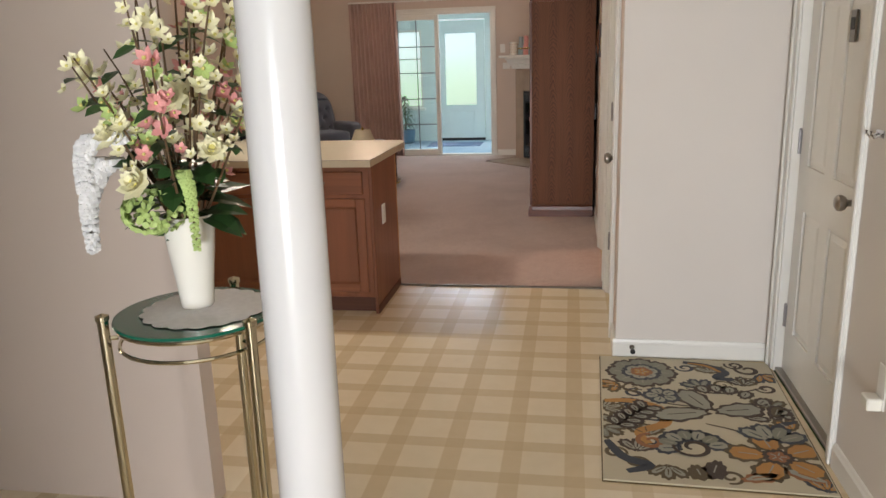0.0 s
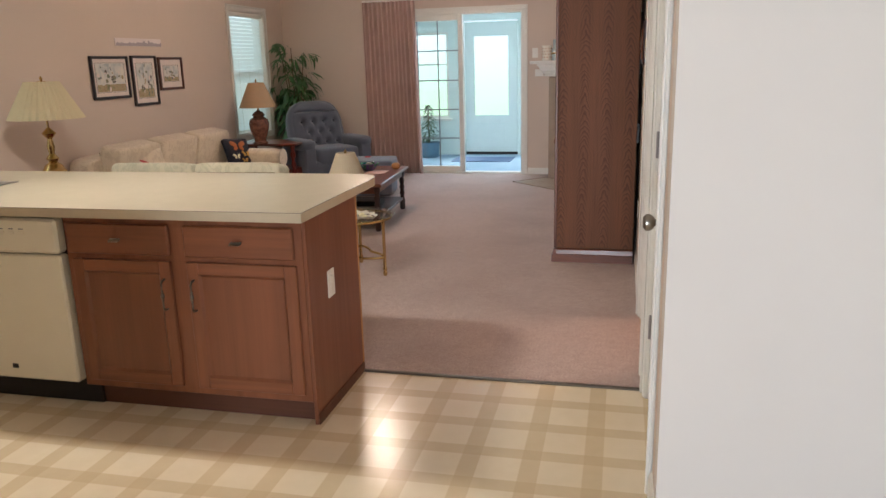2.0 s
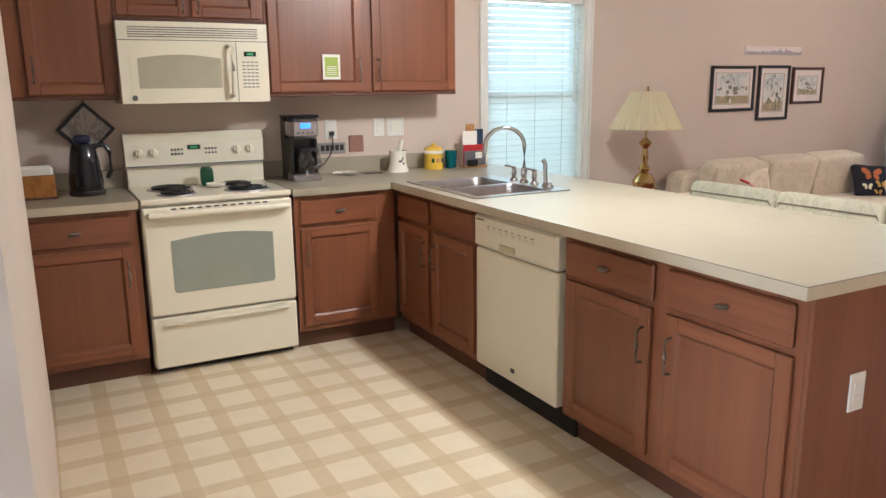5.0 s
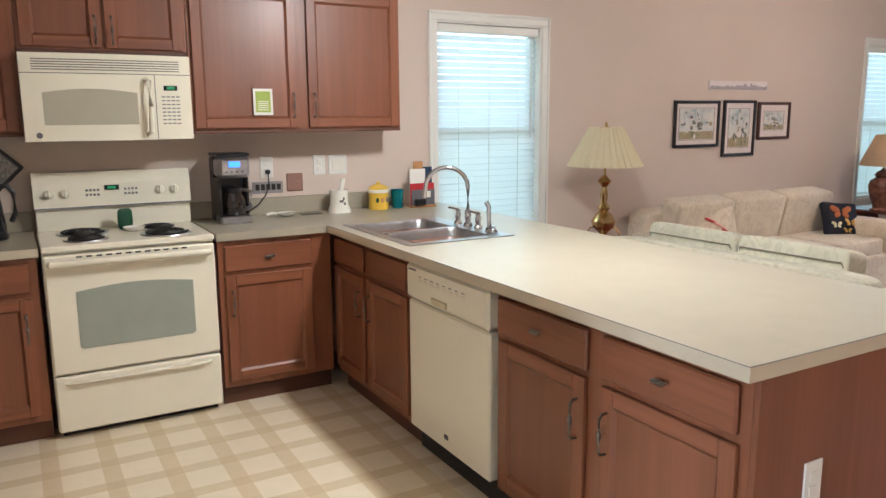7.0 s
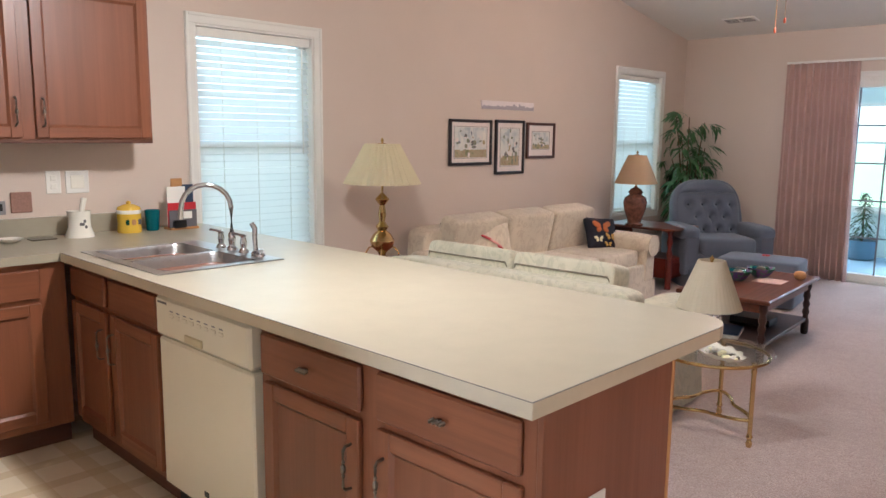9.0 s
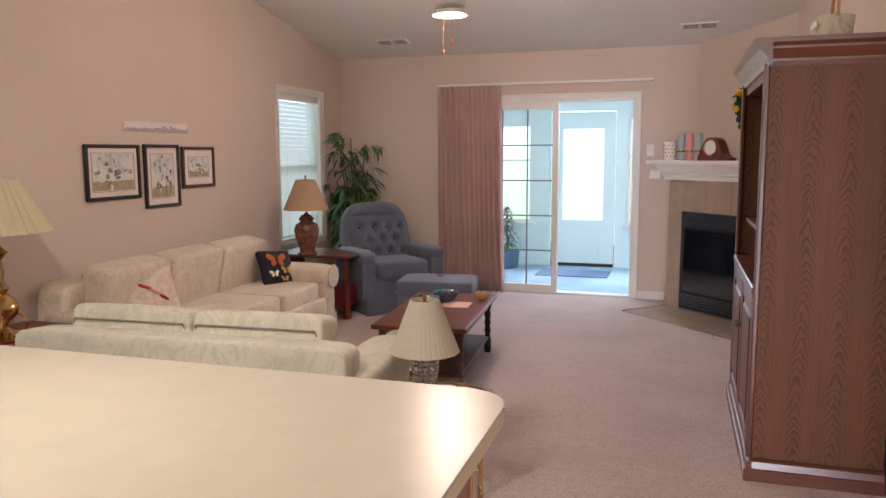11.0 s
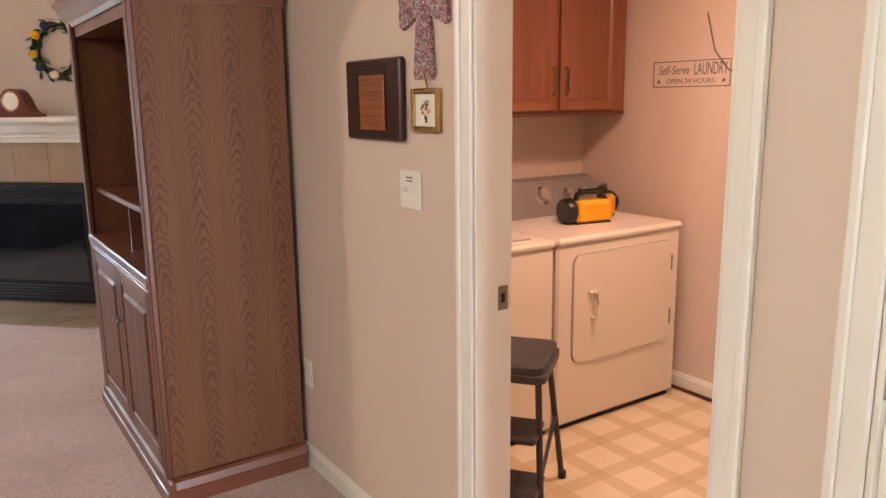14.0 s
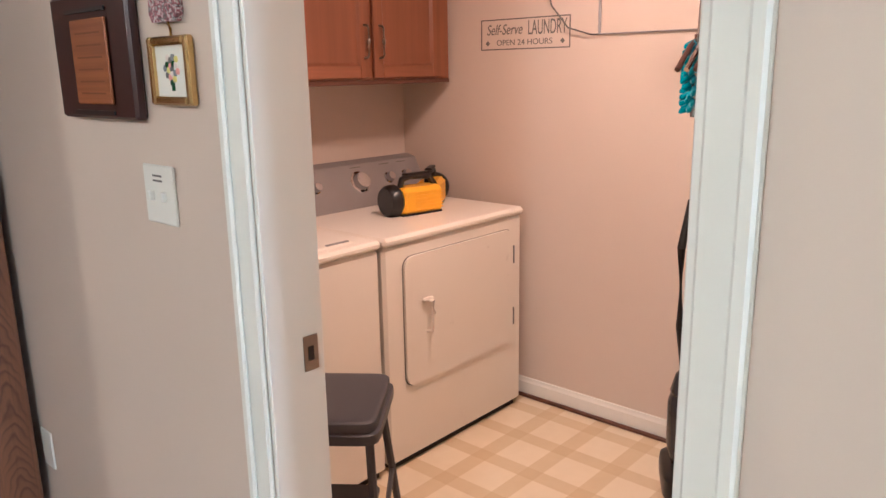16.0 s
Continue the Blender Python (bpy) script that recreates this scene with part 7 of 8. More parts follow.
# bamboo plant
pl = thing("bamboo_plant", (-4.15, 11.0, 0.008), "tall artificial bamboo plant behind the recliner", "potted plant")
bm = B()
lathe(bm, [(0.11, 0), (0.12, 0.01), (0.15, 0.24), (0.155, 0.25), (0.14, 0.25), (0.13, 0.22), (0.0, 0.22)], 0, 0, 20)
part("pot", bm, M_TERRA, pl, smooth=True)
rng = random.Random(5)
foliage = B()
for k in range(8):
    a = rng.uniform(0, 6.28)
    lean = rng.uniform(0.04, 0.20)
    hgt = (1.74, 1.22, 1.62, 1.10, 1.50, 1.34, 1.68, 1.18)[k]
    pts = [Vector((0.04 * math.cos(a) + lean * math.cos(a) * t * t, 0.04 * math.sin(a) + lean * math.sin(a) * t * t * 0.7, 0.2 + hgt * t - 0.2 * t)) for t in (0, 0.2, 0.4, 0.6, 0.8, 1.0)]
    bm = B()
    tube(bm, pts, 0.010, 7, 0.5)
    part("cane", bm, M_STEM, pl, smooth=True)
    for i in range(13):
        t = 0.34 + 0.66 * i / 12
        j = min(4, int(t * 5))
        p = pts[j].lerp(pts[j + 1], t * 5 - j)
        ba = rng.uniform(0, 6.28)
        tip = p + Vector((0.15 * math.cos(ba), 0.13 * math.sin(ba), rng.uniform(-0.06, 0.10)))
        for q in range(7):
            b = p.lerp(tip, rng.uniform(0.3, 1.0))
            m = Matrix.Translation(b) @ Euler((rng.uniform(-0.5, 0.5), rng.uniform(-0.2, 0.9), ba + rng.uniform(-1.1, 1.1))).to_matrix().to_4x4()
            leaf(foliage, m, rng.uniform(0.12, 0.20), rng.uniform(0.024, 0.036), 0.45)
for v in foliage.verts:
    v.co.x = max(v.co.x, -4.43 + 4.15 + 0.005)
    v.co.y = min(v.co.y, 11.38 - 11.0)
fo = part("leaves", foliage, M_LEAF, pl, "narrow green bamboo leaves")
fo["kind"] = "stuff"

# coffee table
co = thing("coffee_table", (-2.33, 8.36, 0.008), "dark cherry coffee table with turned legs, lower shelf", "coffee table", 4)
part("tabletop", bx(-0.31, 0.31, -0.60, 0.60, 0.405, 0.435, b=0.008), M_CHERRY, co)
part("apron", bx(-0.26, 0.26, -0.54, 0.54, 0.34, 0.405, b=0.003), M_CHERRY, co)
part("shelf", bx(-0.26, 0.26, -0.54, 0.54, 0.10, 0.125, b=0.004), M_DARKW, co)
for sx in (-0.25, 0.25):
    for sy in (-0.52, 0.52):
        bm = B()
        lathe(bm, [(0.022, 0), (0.028, 0.02), (0.028, 0.10), (0.018, 0.14), (0.027, 0.17), (0.018, 0.20), (0.027, 0.23), (0.018, 0.26), (0.027, 0.29), (0.02, 0.33), (0.03, 0.36), (0.03, 0.405)], sx, sy, 14)
        part("leg", bm, M_DARKW, co, smooth=True)
for k, (x, y, r) in enumerate(((-2.36, 8.60, 0.10), (-2.43, 8.36, 0.095))):
    gb = thing("glass_bowl", (x, y, 0.443), "iridescent blue-green art glass bowl", "bowl", group="art glass bowls")
    bm = B()
    lathe(bm, [(r * 0.35, 0), (r * 0.6, 0.02), (r, 0.075), (r * 0.94, 0.075), (r * 0.55, 0.028), (0, 0.014)], 0, 0, 32, wave=0.07, waves=8)
    part("bowl", bm, M_URNB, gb, smooth=True)
    for q in range(4):
        bm = B()
        soft(bm, (0.3 * r * math.cos(q * 1.7), 0.3 * r * math.sin(q * 1.7), 0.065), (0.07, 0.06, 0.05), 0.9, seg=12, rows=8)
        part("glass_candy", bm, (M_DGREEN, M_NAVY, M_TEAL, M_PEWTER)[q], gb, smooth=True)
br = thing("bread_ball", (-2.12, 8.72, 0.443), "small tan carved wooden ball", "ornament")
bm = B()
soft(bm, (0, 0, 0.033), (0.085, 0.075, 0.066), 0.85, seg=16, rows=10)
part("ball", bm, M_TAN, br, smooth=True)
pp = thing("lace_runner", (-2.28, 8.50, 0.443), "small pink lace runner on coffee table", "table linen", 4)
part("cloth", bx(-0.07, 0.13, -0.10, 0.10, 0, 0.003), plain("pink_lace", rgb(210, 176, 164), 0.9, var=0.1, scale=80, bump=0.5), pp)
bk2 = thing("magazine", (-2.34, 8.0, 0.133), "stacked magazines on the lower shelf", "magazine", 15)
part("cover", bx(-0.10, 0.10, -0.14, 0.14, 0, 0.02, b=0.002), M_PAPER, bk2)
part("cover", bx(-0.09, 0.10, -0.13, 0.13, 0.021, 0.035, b=0.002), M_NAVY, bk2)
by = thing("game_box", (-2.33, 8.45, 0.133), "dark boxed remote tray on the lower shelf", "box", 4)
part("tray", bx(-0.14, 0.14, -0.10, 0.10, 0, 0.05, b=0.006), M_BLACK, by)

# round glass side table with crystal lamp
gt = thing("glass_side_table", (-1.79, 6.56, 0.008), "round glass side table on brass legs", "side table")
bm = B()
lathe(bm, [(0.0, 0.415), (0.285, 0.415), (0.29, 0.419), (0.285, 0.423), (0.0, 0.423)], 0, 0, 48)
part("glass_top", bm, M_GLASSG, gt, smooth=True)
bm = B()
tube(bm, [(0.262 * math.cos(a), 0.262 * math.sin(a), 0.40) for a in (2 * math.pi * k / 40 for k in range(41))], 0.009, 8)
part("top_ring", bm, M_BRASS, gt, smooth=True)
for k in range(3):
    a = radians(-18 + 120 * k)
    bm = B()
    lathe(bm, [(0.012, 0.0), (0.016, 0.02), (0.010, 0.035), (0.016, 0.05), (0.011, 0.065), (0.011, 0.36), (0.015, 0.37), (0.011, 0.385), (0.014, 0.412)], 0.25 * math.cos(a), 0.25 * math.sin(a), 14)
    part("leg", bm, M_BRASS, gt, smooth=True)
    b = a + radians(120)
    bm = B()
    tube(bm, [((0.25 - 0.13 * math.sin(math.pi * t)) * math.cos(a + (b - a) * t), (0.25 - 0.13 * math.sin(math.pi * t)) * math.sin(a + (b - a) * t), 0.13) for t in (i / 12 for i in range(13))], 0.009, 8)
    part("stretcher", bm, M_BRASS, gt, smooth=True)
cl2 = table_top_lamp("crystal_lamp", (-1.845, 6.60, 0.431), "cut crystal lamp with ivory pleated shade", [(0.05, 0), (0.052, 0.012), (0.03, 0.02), (0.032, 0.03)], M_BRASS,
                     [(0.158, 0.190), (0.066, 0.430)], M_SHADEW, 0.43, 40)
bm = B()
for j in range(8):
    z = 0.035 + 0.022 * j
    r = 0.032 + 0.026 * math.sin(0.4 + 0.27 * j)
    for k in range(14):
        a = 2 * math.pi * (k + 0.5 * (j % 2)) / 14
        soft(bm, (r * math.cos(a), r * math.sin(a), z), (0.016, 0.016, 0.026), 1.3, seg=6, rows=4)
cr = part("crystal_body", bm, glass("cut_crystal", (0.96, 0.97, 1.0)), cl2, "faceted clear crystal")
bm = B()
lathe(bm, [(0.016, 0.03), (0.024, 0.09), (0.028, 0.14), (0.020, 0.20)], 0, 0, 14)
part("crystal_core", bm, M_CHROME, cl2)
dp = thing("shell_dish", (-1.69, 6.425, 0.431), "scalloped leaf-shaped platter of pale shells on glass", "dish", -28)
bm = B()
rings = []
for f, z in ((0.0, 0.006), (0.55, 0.007), (0.82, 0.016), (1.0, 0.030), (0.97, 0.024), (0.80, 0.008), (0.5, 0.0), (0.0, 0.0)):
    ring = []
    for k in range(60):
        a = 2 * math.pi * k / 60
        wave = 1 + 0.06 * f * math.cos(10 * a)
        ring.append(bm.verts.new((0.145 * f * wave * math.cos(a), 0.088 * f * wave * math.sin(a) * (1 - 0.25 * math.cos(a)), z + 0.005 * f * f * (z > 0.01) * math.cos(10 * a))) if f else None)
    rings.append(ring)
for p, q in zip(rings, rings[1:]):
    if p[0] is None or q[0] is None:
        bm.faces.new(q if p[0] is None else list(reversed(p)))
        continue
    for k in range(60):
        bm.faces.new([p[k], p[(k + 1) % 60], q[(k + 1) % 60], q[k]])
bmesh.ops.recalc_face_normals(bm, faces=bm.faces)
part("dish", bm, M_CERAM, dp, smooth=True)
rng = random.Random(11)
for k in range(20):
    a, r = rng.uniform(0, 6.28), math.sqrt(rng.uniform(0, 1))
    bm = B()
    soft(bm, (0.10 * r * math.cos(a), 0.052 * r * math.sin(a), 0.017 + 0.012 * (1 - r)), (rng.uniform(0.024, 0.045), 0.024, 0.020), 0.8, pose(0, 0, 0, 0, 0, rng.uniform(0, 180)), 8, 6)
    part("shell", bm, (M_CERAM, M_PETALW, M_CERAM, M_PEWTER)[k % 4], dp, smooth=True)

# tree in the sunroom
tr = thing("potted_fir", (-2.93, 13.28, -0.01), "small potted evergreen beside sunroom door", "potted plant")
bm = B()
lathe(bm, [(0.12, 0), (0.15, 0.02), (0.17, 0.24), (0.15, 0.24), (0.0, 0.2)], 0, 0, 18)
part("tub", bm, plain("blue_tub", rgb(90, 120, 140), 0.5), tr, smooth=True)
bm = B()
tube(bm, [(0, 0, 0.2), (0, 0, 0.8)], 0.012, 6, 0.4)
part("trunk", bm, M_STEM, tr)
rng = random.Random(9)
bm = B()
for k in range(420):
    t = rng.uniform(0, 1) ** 1.3
    a = rng.uniform(0, 6.28)
    r = 0.2 * (1 - t) * rng.uniform(0.1, 1)
    m = Matrix.Translation((r * math.cos(a), r * math.sin(a), 0.28 + 0.56 * t)) @ Euler((0, rng.uniform(-0.2, 0.6), a)).to_matrix().to_4x4()
    leaf(bm, m, 0.08, 0.02, 0.2)
fo = part("needles", bm, M_LEAFD, tr)
fo["kind"] = "stuff"

# ---- laundry ----
DY, DX0 = 6.655, 1.225
def machine(name, x0, w, label, dryer):
    e = thing(name, (x0, DY, 0), label, "dryer" if dryer else "washing machine")
    part("cabinet", bx(0.004, w - 0.004, 0.0, 0.70, 0.025, 0.885, b=0.012), M_WASH, e)
    part("base", bx(0.03, w - 0.03, 0.02, 0.66, 0.0, 0.025), M_MATTE, e)
    top = part("top_panel", bx(0.0, w, -0.012, 0.72, 0.888, 0.922, b=0.012), M_WASH, e)
    bm = B()
    prism(bm, [(0.53, 0.92), (0.72, 0.92), (0.72, 1.10), (0.68, 1.115), (0.63, 1.10)], 0.01, w - 0.01, Matrix(((0, 0, 1, 0), (1, 0, 0, 0), (0, 1, 0, 0), (0, 0, 0, 1))))
    c = part("control_console", bm, M_CONSOLE, e, "silver sloping control console")
    nrm = pose(0, 0, 0, 61)
    for k, (fx_, r) in enumerate(((0.22, 0.02), (0.52, 0.042), (0.73, 0.022), (0.86, 0.022))):
        bm = B()
        lathe(bm, [(r * 1.25, 0), (r * 1.2, 0.004), (r, 0.006), (r * 0.85, 0.03), (0, 0.032)], m=Matrix.Translation((w * fx_, 0.59, 1.025)) @ nrm, seg=20)
        part("control_knob", bm, M_CHROME, c, smooth=True)
        part("scale_mark", bx(w * fx_ - 0.03, w * fx_ + 0.03, 0.622, 0.626, 1.085, 1.089), M_INK, c)
    if dryer:
        bm = B()
        rr, a0, a1, b0, b1 = 0.045, 0.10, 0.765, 0.325, 0.835
        ol = []
        for q, (cx, cz) in enumerate(((a1 - rr, b1 - rr), (a0 + rr, b1 - rr), (a0 + rr, b0 + rr), (a1 - rr, b0 + rr))):
            for k in range(6):
                an = math.pi / 2 * (q + k / 5)
                ol.append((cx + rr * math.cos(an), cz + rr * math.sin(an)))
        sw_ = Matrix(((1, 0, 0, 0), (0, 0, -1, 0), (0, 1, 0, 0), (0, 0, 0, 1)))
        prism(bm, [(a0 + (x - a0) * 1.012 - 0.004, b0 + (z - b0) * 1.012 - 0.004) for x, z in ol], 0.0, 0.0015, sw_)
        part("door_gap", bm, M_INK, e, "dark line round the door")
        bm = B()
        prism(bm, ol, 0.0, 0.012, sw_)
        d = part("door", bm, M_WASH, e)
        bm = B()
        tube(bm, [(0.215, -0.012, 0.655), (0.218, -0.04, 0.65), (0.22, -0.044, 0.60), (0.218, -0.04, 0.53), (0.215, -0.012, 0.525)], 0.009, 8)
        box(bm, 0.185, 0.24, -0.03, -0.011, 0.648, 0.662, b=0.005)
        part("door_handle", bm, M_WASH, d, smooth=True)
        for z in (0.44, 0.72):
            part("hinge", bx(a1 + 0.003, a1 + 0.012, -0.014, 0.0, z - 0.04, z + 0.04, b=0.003), M_GREY, d)
    else:
        part("lid", bx(0.08, w - 0.08, 0.04, 0.50, 0.918, 0.928, b=0.006), M_WASH, top)
        part("lid_lip", bx(w - 0.2, w - 0.1, 0.045, 0.06, 0.928, 0.932, b=0.002), M_GREY, top)
    return e


machine("dryer", DX0, 0.845, "white front-load dryer with silver console", True)
machine("washing_machine", 0.37, 0.845, "white top-load washing machine with silver console", False)


def torch(name, at, rz, label):
    e = thing(name, at, label, "flashlight", rz, group="flashlights")
    bm = B()
    box(bm, -0.10, 0.11, -0.055, 0.055, 0.0, 0.115, b=0.018)
    part("case", bm, M_YELL, e)
    bm = B()
    lathe(bm, [(0.056, 0), (0.066, 0.012), (0.068, 0.045), (0.055, 0.06)], m=Matrix.Translation((-0.155, 0, 0.062)) @ pose(0, 0, 0, 0, 90), seg=24)
    part("lens_ring", bm, M_BLACK, e, "black rubber lens ring", True)
    bm = B()
    tube(bm, [(-0.08, 0, 0.112), (-0.07, 0, 0.145), (-0.03, 0, 0.155), (0.07, 0, 0.15), (0.105, 0, 0.10)], 0.014, 8)
    g = part("carry_handle", bm, M_BLACK, e, "black carry handle", smooth=True)
    part("grip", bx(-0.06, 0.07, -0.016, 0.016, 0.158, 0.17, b=0.005), M_BLACK, g, "black grip strip")
    for k in range(6):
        part("rib", bx(-0.04, 0.10, -0.058, -0.054, 0.02 + 0.014 * k, 0.026 + 0.014 * k, b=0.001), M_YELL, e)
    part("foot", bx(-0.10, 0.10, -0.05, 0.05, -0.0, 0.008), M_BLACK, e)
    return e


torch("flashlight", (1.68, 6.92, 0.922), -10, "yellow and black box lantern on dryer")
torch("flashlight", (1.86, 7.00, 0.922), 214, "second yellow box lantern standing behind")

lc = upper((0.78, 7.115, 0), 0, 1.345, 0.325, 1.455, 2.20, "reddish wood laundry wall cabinet with two doors", [(0.30, 0.835, 1, 1.555), (0.86, 1.27, -1, 1.555)], group="")
sgn = thing("laundry_sign", (2.1495, 6.709, 1.649), "grey outlined wall lettering self-serve laundry sign", "sign", -90)
bm = B()
for a, b, c, d in ((-0.232, 0.232, 0.060, 0.065), (-0.232, 0.232, -0.065, -0.060), (-0.232, -0.227, -0.060, 0.060), (0.227, 0.232, -0.060, 0.060)):
    box(bm, a, b, -0.0015, 0, c, d)
part("border", bm, M_INK, sgn)
up = pose(0, 0, 0, 90)
lettering("Self-Serve", 0.062, Matrix.Translation((-0.105, -0.001, 0.018)) @ up, M_INK, sgn, shear=0.3, squash=0.78)
lettering("LAUNDRY", 0.085, Matrix.Translation((0.118, -0.001, 0.02)) @ up, M_INK, sgn, squash=0.50)
lettering("OPEN 24 HOURS", 0.034, Matrix.Translation((0.0, -0.001, -0.036)) @ up, M_INK, sgn, squash=1.15)
for x in (-0.195, 0.195):
    bm = B()
    box(bm, -0.008, 0.008, -0.0015, 0, -0.008, 0.008, m=pose(x, 0, -0.036, 0, 45, 0))
    part("diamond", bm, M_INK, sgn)

sh = thing("wire_shelf", (2.149, 5.75, 1.63), "white wire closet shelf on the laundry wall", "shelf")
bm = B()
tube(bm, [(-0.006, 0.59, 0.0), (-0.006, 0.59, 0.45)], 0.006, 6)
part("upright_rail", bm, M_CONSOLE, sh)
bm = B()
tube(bm, [(-0.006, 0.59, 0.0), (-0.006, -0.75, 0.0)], 0.0035, 6)
part("lower_rod", bm, M_CONSOLE, sh)
bm = B()
tube(bm, [(-0.319, 0.30, 0.165), (-0.319, -0.75, 0.165)], 0.009, 8)
tube(bm, [(-0.319, 0.28, 0.165), (-0.30, 0.28, 0.36)], 0.005, 6)
tube(bm, [(-0.319, -0.5, 0.165), (-0.30, -0.5, 0.36)], 0.005, 6)
part("hanging_rod", bm, M_CONSOLE, sh)
bm = B()
tube(bm, [(-0.30, 0.59, 0.36), (-0.30, -0.75, 0.36)], 0.006, 6)
tube(bm, [(-0.30, 0.59, 0.40), (-0.30, -0.75, 0.40)], 0.006, 6)
part("front_rail", bm, M_TRIM, sh)
for k in range(28):
    bm = B()
    tube(bm, [(0.0, -0.74 + 0.048 * k, 0.40), (-0.30, -0.74 + 0.048 * k, 0.40)], 0.0022, 5)
    part("wire", bm, M_TRIM, sh)
bm = B()
tube(bm, [(-0.02, 0.86, 0.30), (-0.03, 0.80, 0.12), (-0.03, 0.72, 0.03), (-0.02, 0.62, 0.0), (-0.01, 0.59, 0.0)], 0.0035, 6)
part("cord", bm, M_INK, sh)
hg = thing("clothes_hanger", (1.85, 5.745, 1.43), "dark wooden clothes hangers on the wire shelf", "clothes hanger", 0)
for k in range(3):
    bm = B()
    dy = 0.03 * k
    tube(bm, [(0.016, dy, 0.375), (0.014, dy, 0.390), (0.0, dy, 0.398), (-0.014, dy, 0.385), (-0.012, dy, 0.36), (0.0, dy, 0.33), (0, dy, 0.16)], 0.003, 6)
    part("hook", bm, M_CHROME, hg)
    bm = B()
    tube(bm, [(-0.15, dy, 0.06), (-0.12, dy, 0.085), (-0.06, dy, 0.135), (0, dy, 0.16), (0.06, dy, 0.135), (0.12, dy, 0.085), (0.15, dy, 0.06)], 0.009, 8)
    part("bar", bm, (M_DARKW, M_CHROME, M_DARKW)[k], hg, smooth=True)
du = thing("teal_duster", (1.83, 5.80, 1.14), "teal chenille duster hanging from the shelf", "duster")
bm = B()
rng = random.Random(4)
for k in range(160):
    z = rng.uniform(0.22, 0.43)
    a = rng.uniform(0, 6.28)
    soft(bm, (0.03 * math.cos(a), 0.03 * math.sin(a), z), (0.045, 0.018, 0.022), 0.9, pose(0, 0, 0, 0, 30, math.degrees(a)), 6, 4)
tagged(part("fringe", bm, M_CHEN, du, smooth=True), kind="stuff")
bm = B()
tube(bm, [(0, 0, 0.20), (0, 0, 0.46)], 0.012, 8)
tube(bm, [(0, 0, 0.45), (0.0, 0, 0.60), (-0.014, 0, 0.65), (0.0, 0, 0.668), (0.014, 0, 0.65), (0.0, 0, 0.60)], 0.003, 5)
part("rod", bm, M_CHROME, du)
vc = thing("upright_vacuum", (1.868, 5.74, 0), "dark upright vacuum cleaner in the laundry", "vacuum cleaner", 30)
bm = B()
soft(bm, (0, -0.02, 0.052), (0.29, 0.27, 0.10), 0.35, seg=28, rows=10)
part("floor_head", bm, M_BLACK, vc, smooth=True)
bm = B()
soft(bm, (0, -0.105, 0.078), (0.24, 0.09, 0.055), 0.4, seg=20, rows=8)
part("accent", bm, M_RED, vc, "red accent trim", True)
bm = B()
lathe(bm, [(0.045, 0.09), (0.06, 0.13), (0.07, 0.18), (0.072, 0.34), (0.062, 0.37), (0.066, 0.38), (0.05, 0.44), (0.025, 0.47)], 0, 0.03, 20)
part("dust_bin", bm, plain("smoke_bin", rgb(44, 44, 50), 0.12), vc, smooth=True)
bm = B()
tube(bm, [(-0.05, 0.02, 0.44), (-0.10, 0.0, 0.41), (-0.12, -0.01, 0.35), (-0.10, 0.0, 0.28), (-0.06, 0.01, 0.25)], 0.012, 8)
part("carry_handle", bm, M_BLACK, vc, smooth=True)
bm = B()
tube(bm, [(0, 0.05, 0.44), (0, 0.075, 0.62), (0, 0.085, 0.9), (0, 0.06, 1.06), (0, 0.0, 1.09)], 0.014, 10)
part("wand", bm, M_BLACK, vc, smooth=True)

# folding step stool with padded seat
so = thing("step_stool", (0.66, 6.33, 0), "charcoal padded folding step stool by washer", "step stool", -52)
bm = B()
soft(bm, (0, 0, 0.595), (0.36, 0.34, 0.05), 0.2, seg=32)
part("seat", bm, M_VINYLS, so, "charcoal vinyl padded seat", True)
bm = B()
soft(bm, (0, 0, 0.572), (0.38, 0.36, 0.035), 0.2, seg=32)
part("seat_rim", bm, M_CHAIR, so, smooth=True)
for s in (-1, 1):
    bm = B()
    tube(bm, [(s * 0.155, -0.12, 0.56), (s * 0.20, -0.27, 0.02)], 0.012, 8)
    lt = part("front_leg", bm, M_CHAIR, so, smooth=True)
    bm = B()
    lathe(bm, [(0.017, 0), (0.017, 0.03), (0.012, 0.035)], s * 0.203, -0.275, 12)
    part("rubber_foot", bm, M_BLACK, lt)
    bm = B()
    tube(bm, [(s * 0.15, 0.12, 0.56), (s * 0.19, 0.24, 0.02)], 0.012, 8)
    lt = part("rear_leg", bm, M_CHAIR, so, smooth=True)
    bm = B()
    lathe(bm, [(0.017, 0), (0.017, 0.03), (0.012, 0.035)], s * 0.192, 0.245, 12)
    part("rubber_foot", bm, M_BLACK, lt)
    bm = B()
    tube(bm, [(s * 0.17, 0.18, 0.30), (s * 0.18, -0.22, 0.20)], 0.008, 6)
    part("side_brace", bm, M_CHAIR, so)
part("step", bx(-0.17, 0.17, -0.24, -0.06, 0.355, 0.385, b=0.01), M_CHAIR, so)
part("step", bx(-0.185, 0.185, -0.30, -0.12, 0.175, 0.205, b=0.01), M_CHAIR, so)

# ---- entry ----
clm = thing("column", (-0.53, 1.426, 0), "round glossy white structural column", "column", kind="structure")
bm = B()
lathe(bm, [(0.062, 0.0), (0.062, 0.6), (0.061, 1.3), (0.061, 2.44)], 0, 0, 48)
part("shaft", bm, plain("gloss_white_paint", rgb(208, 206, 204), 0.22, var=0.02, scale=3, Coat_Weight=0.3), clm, smooth=True)

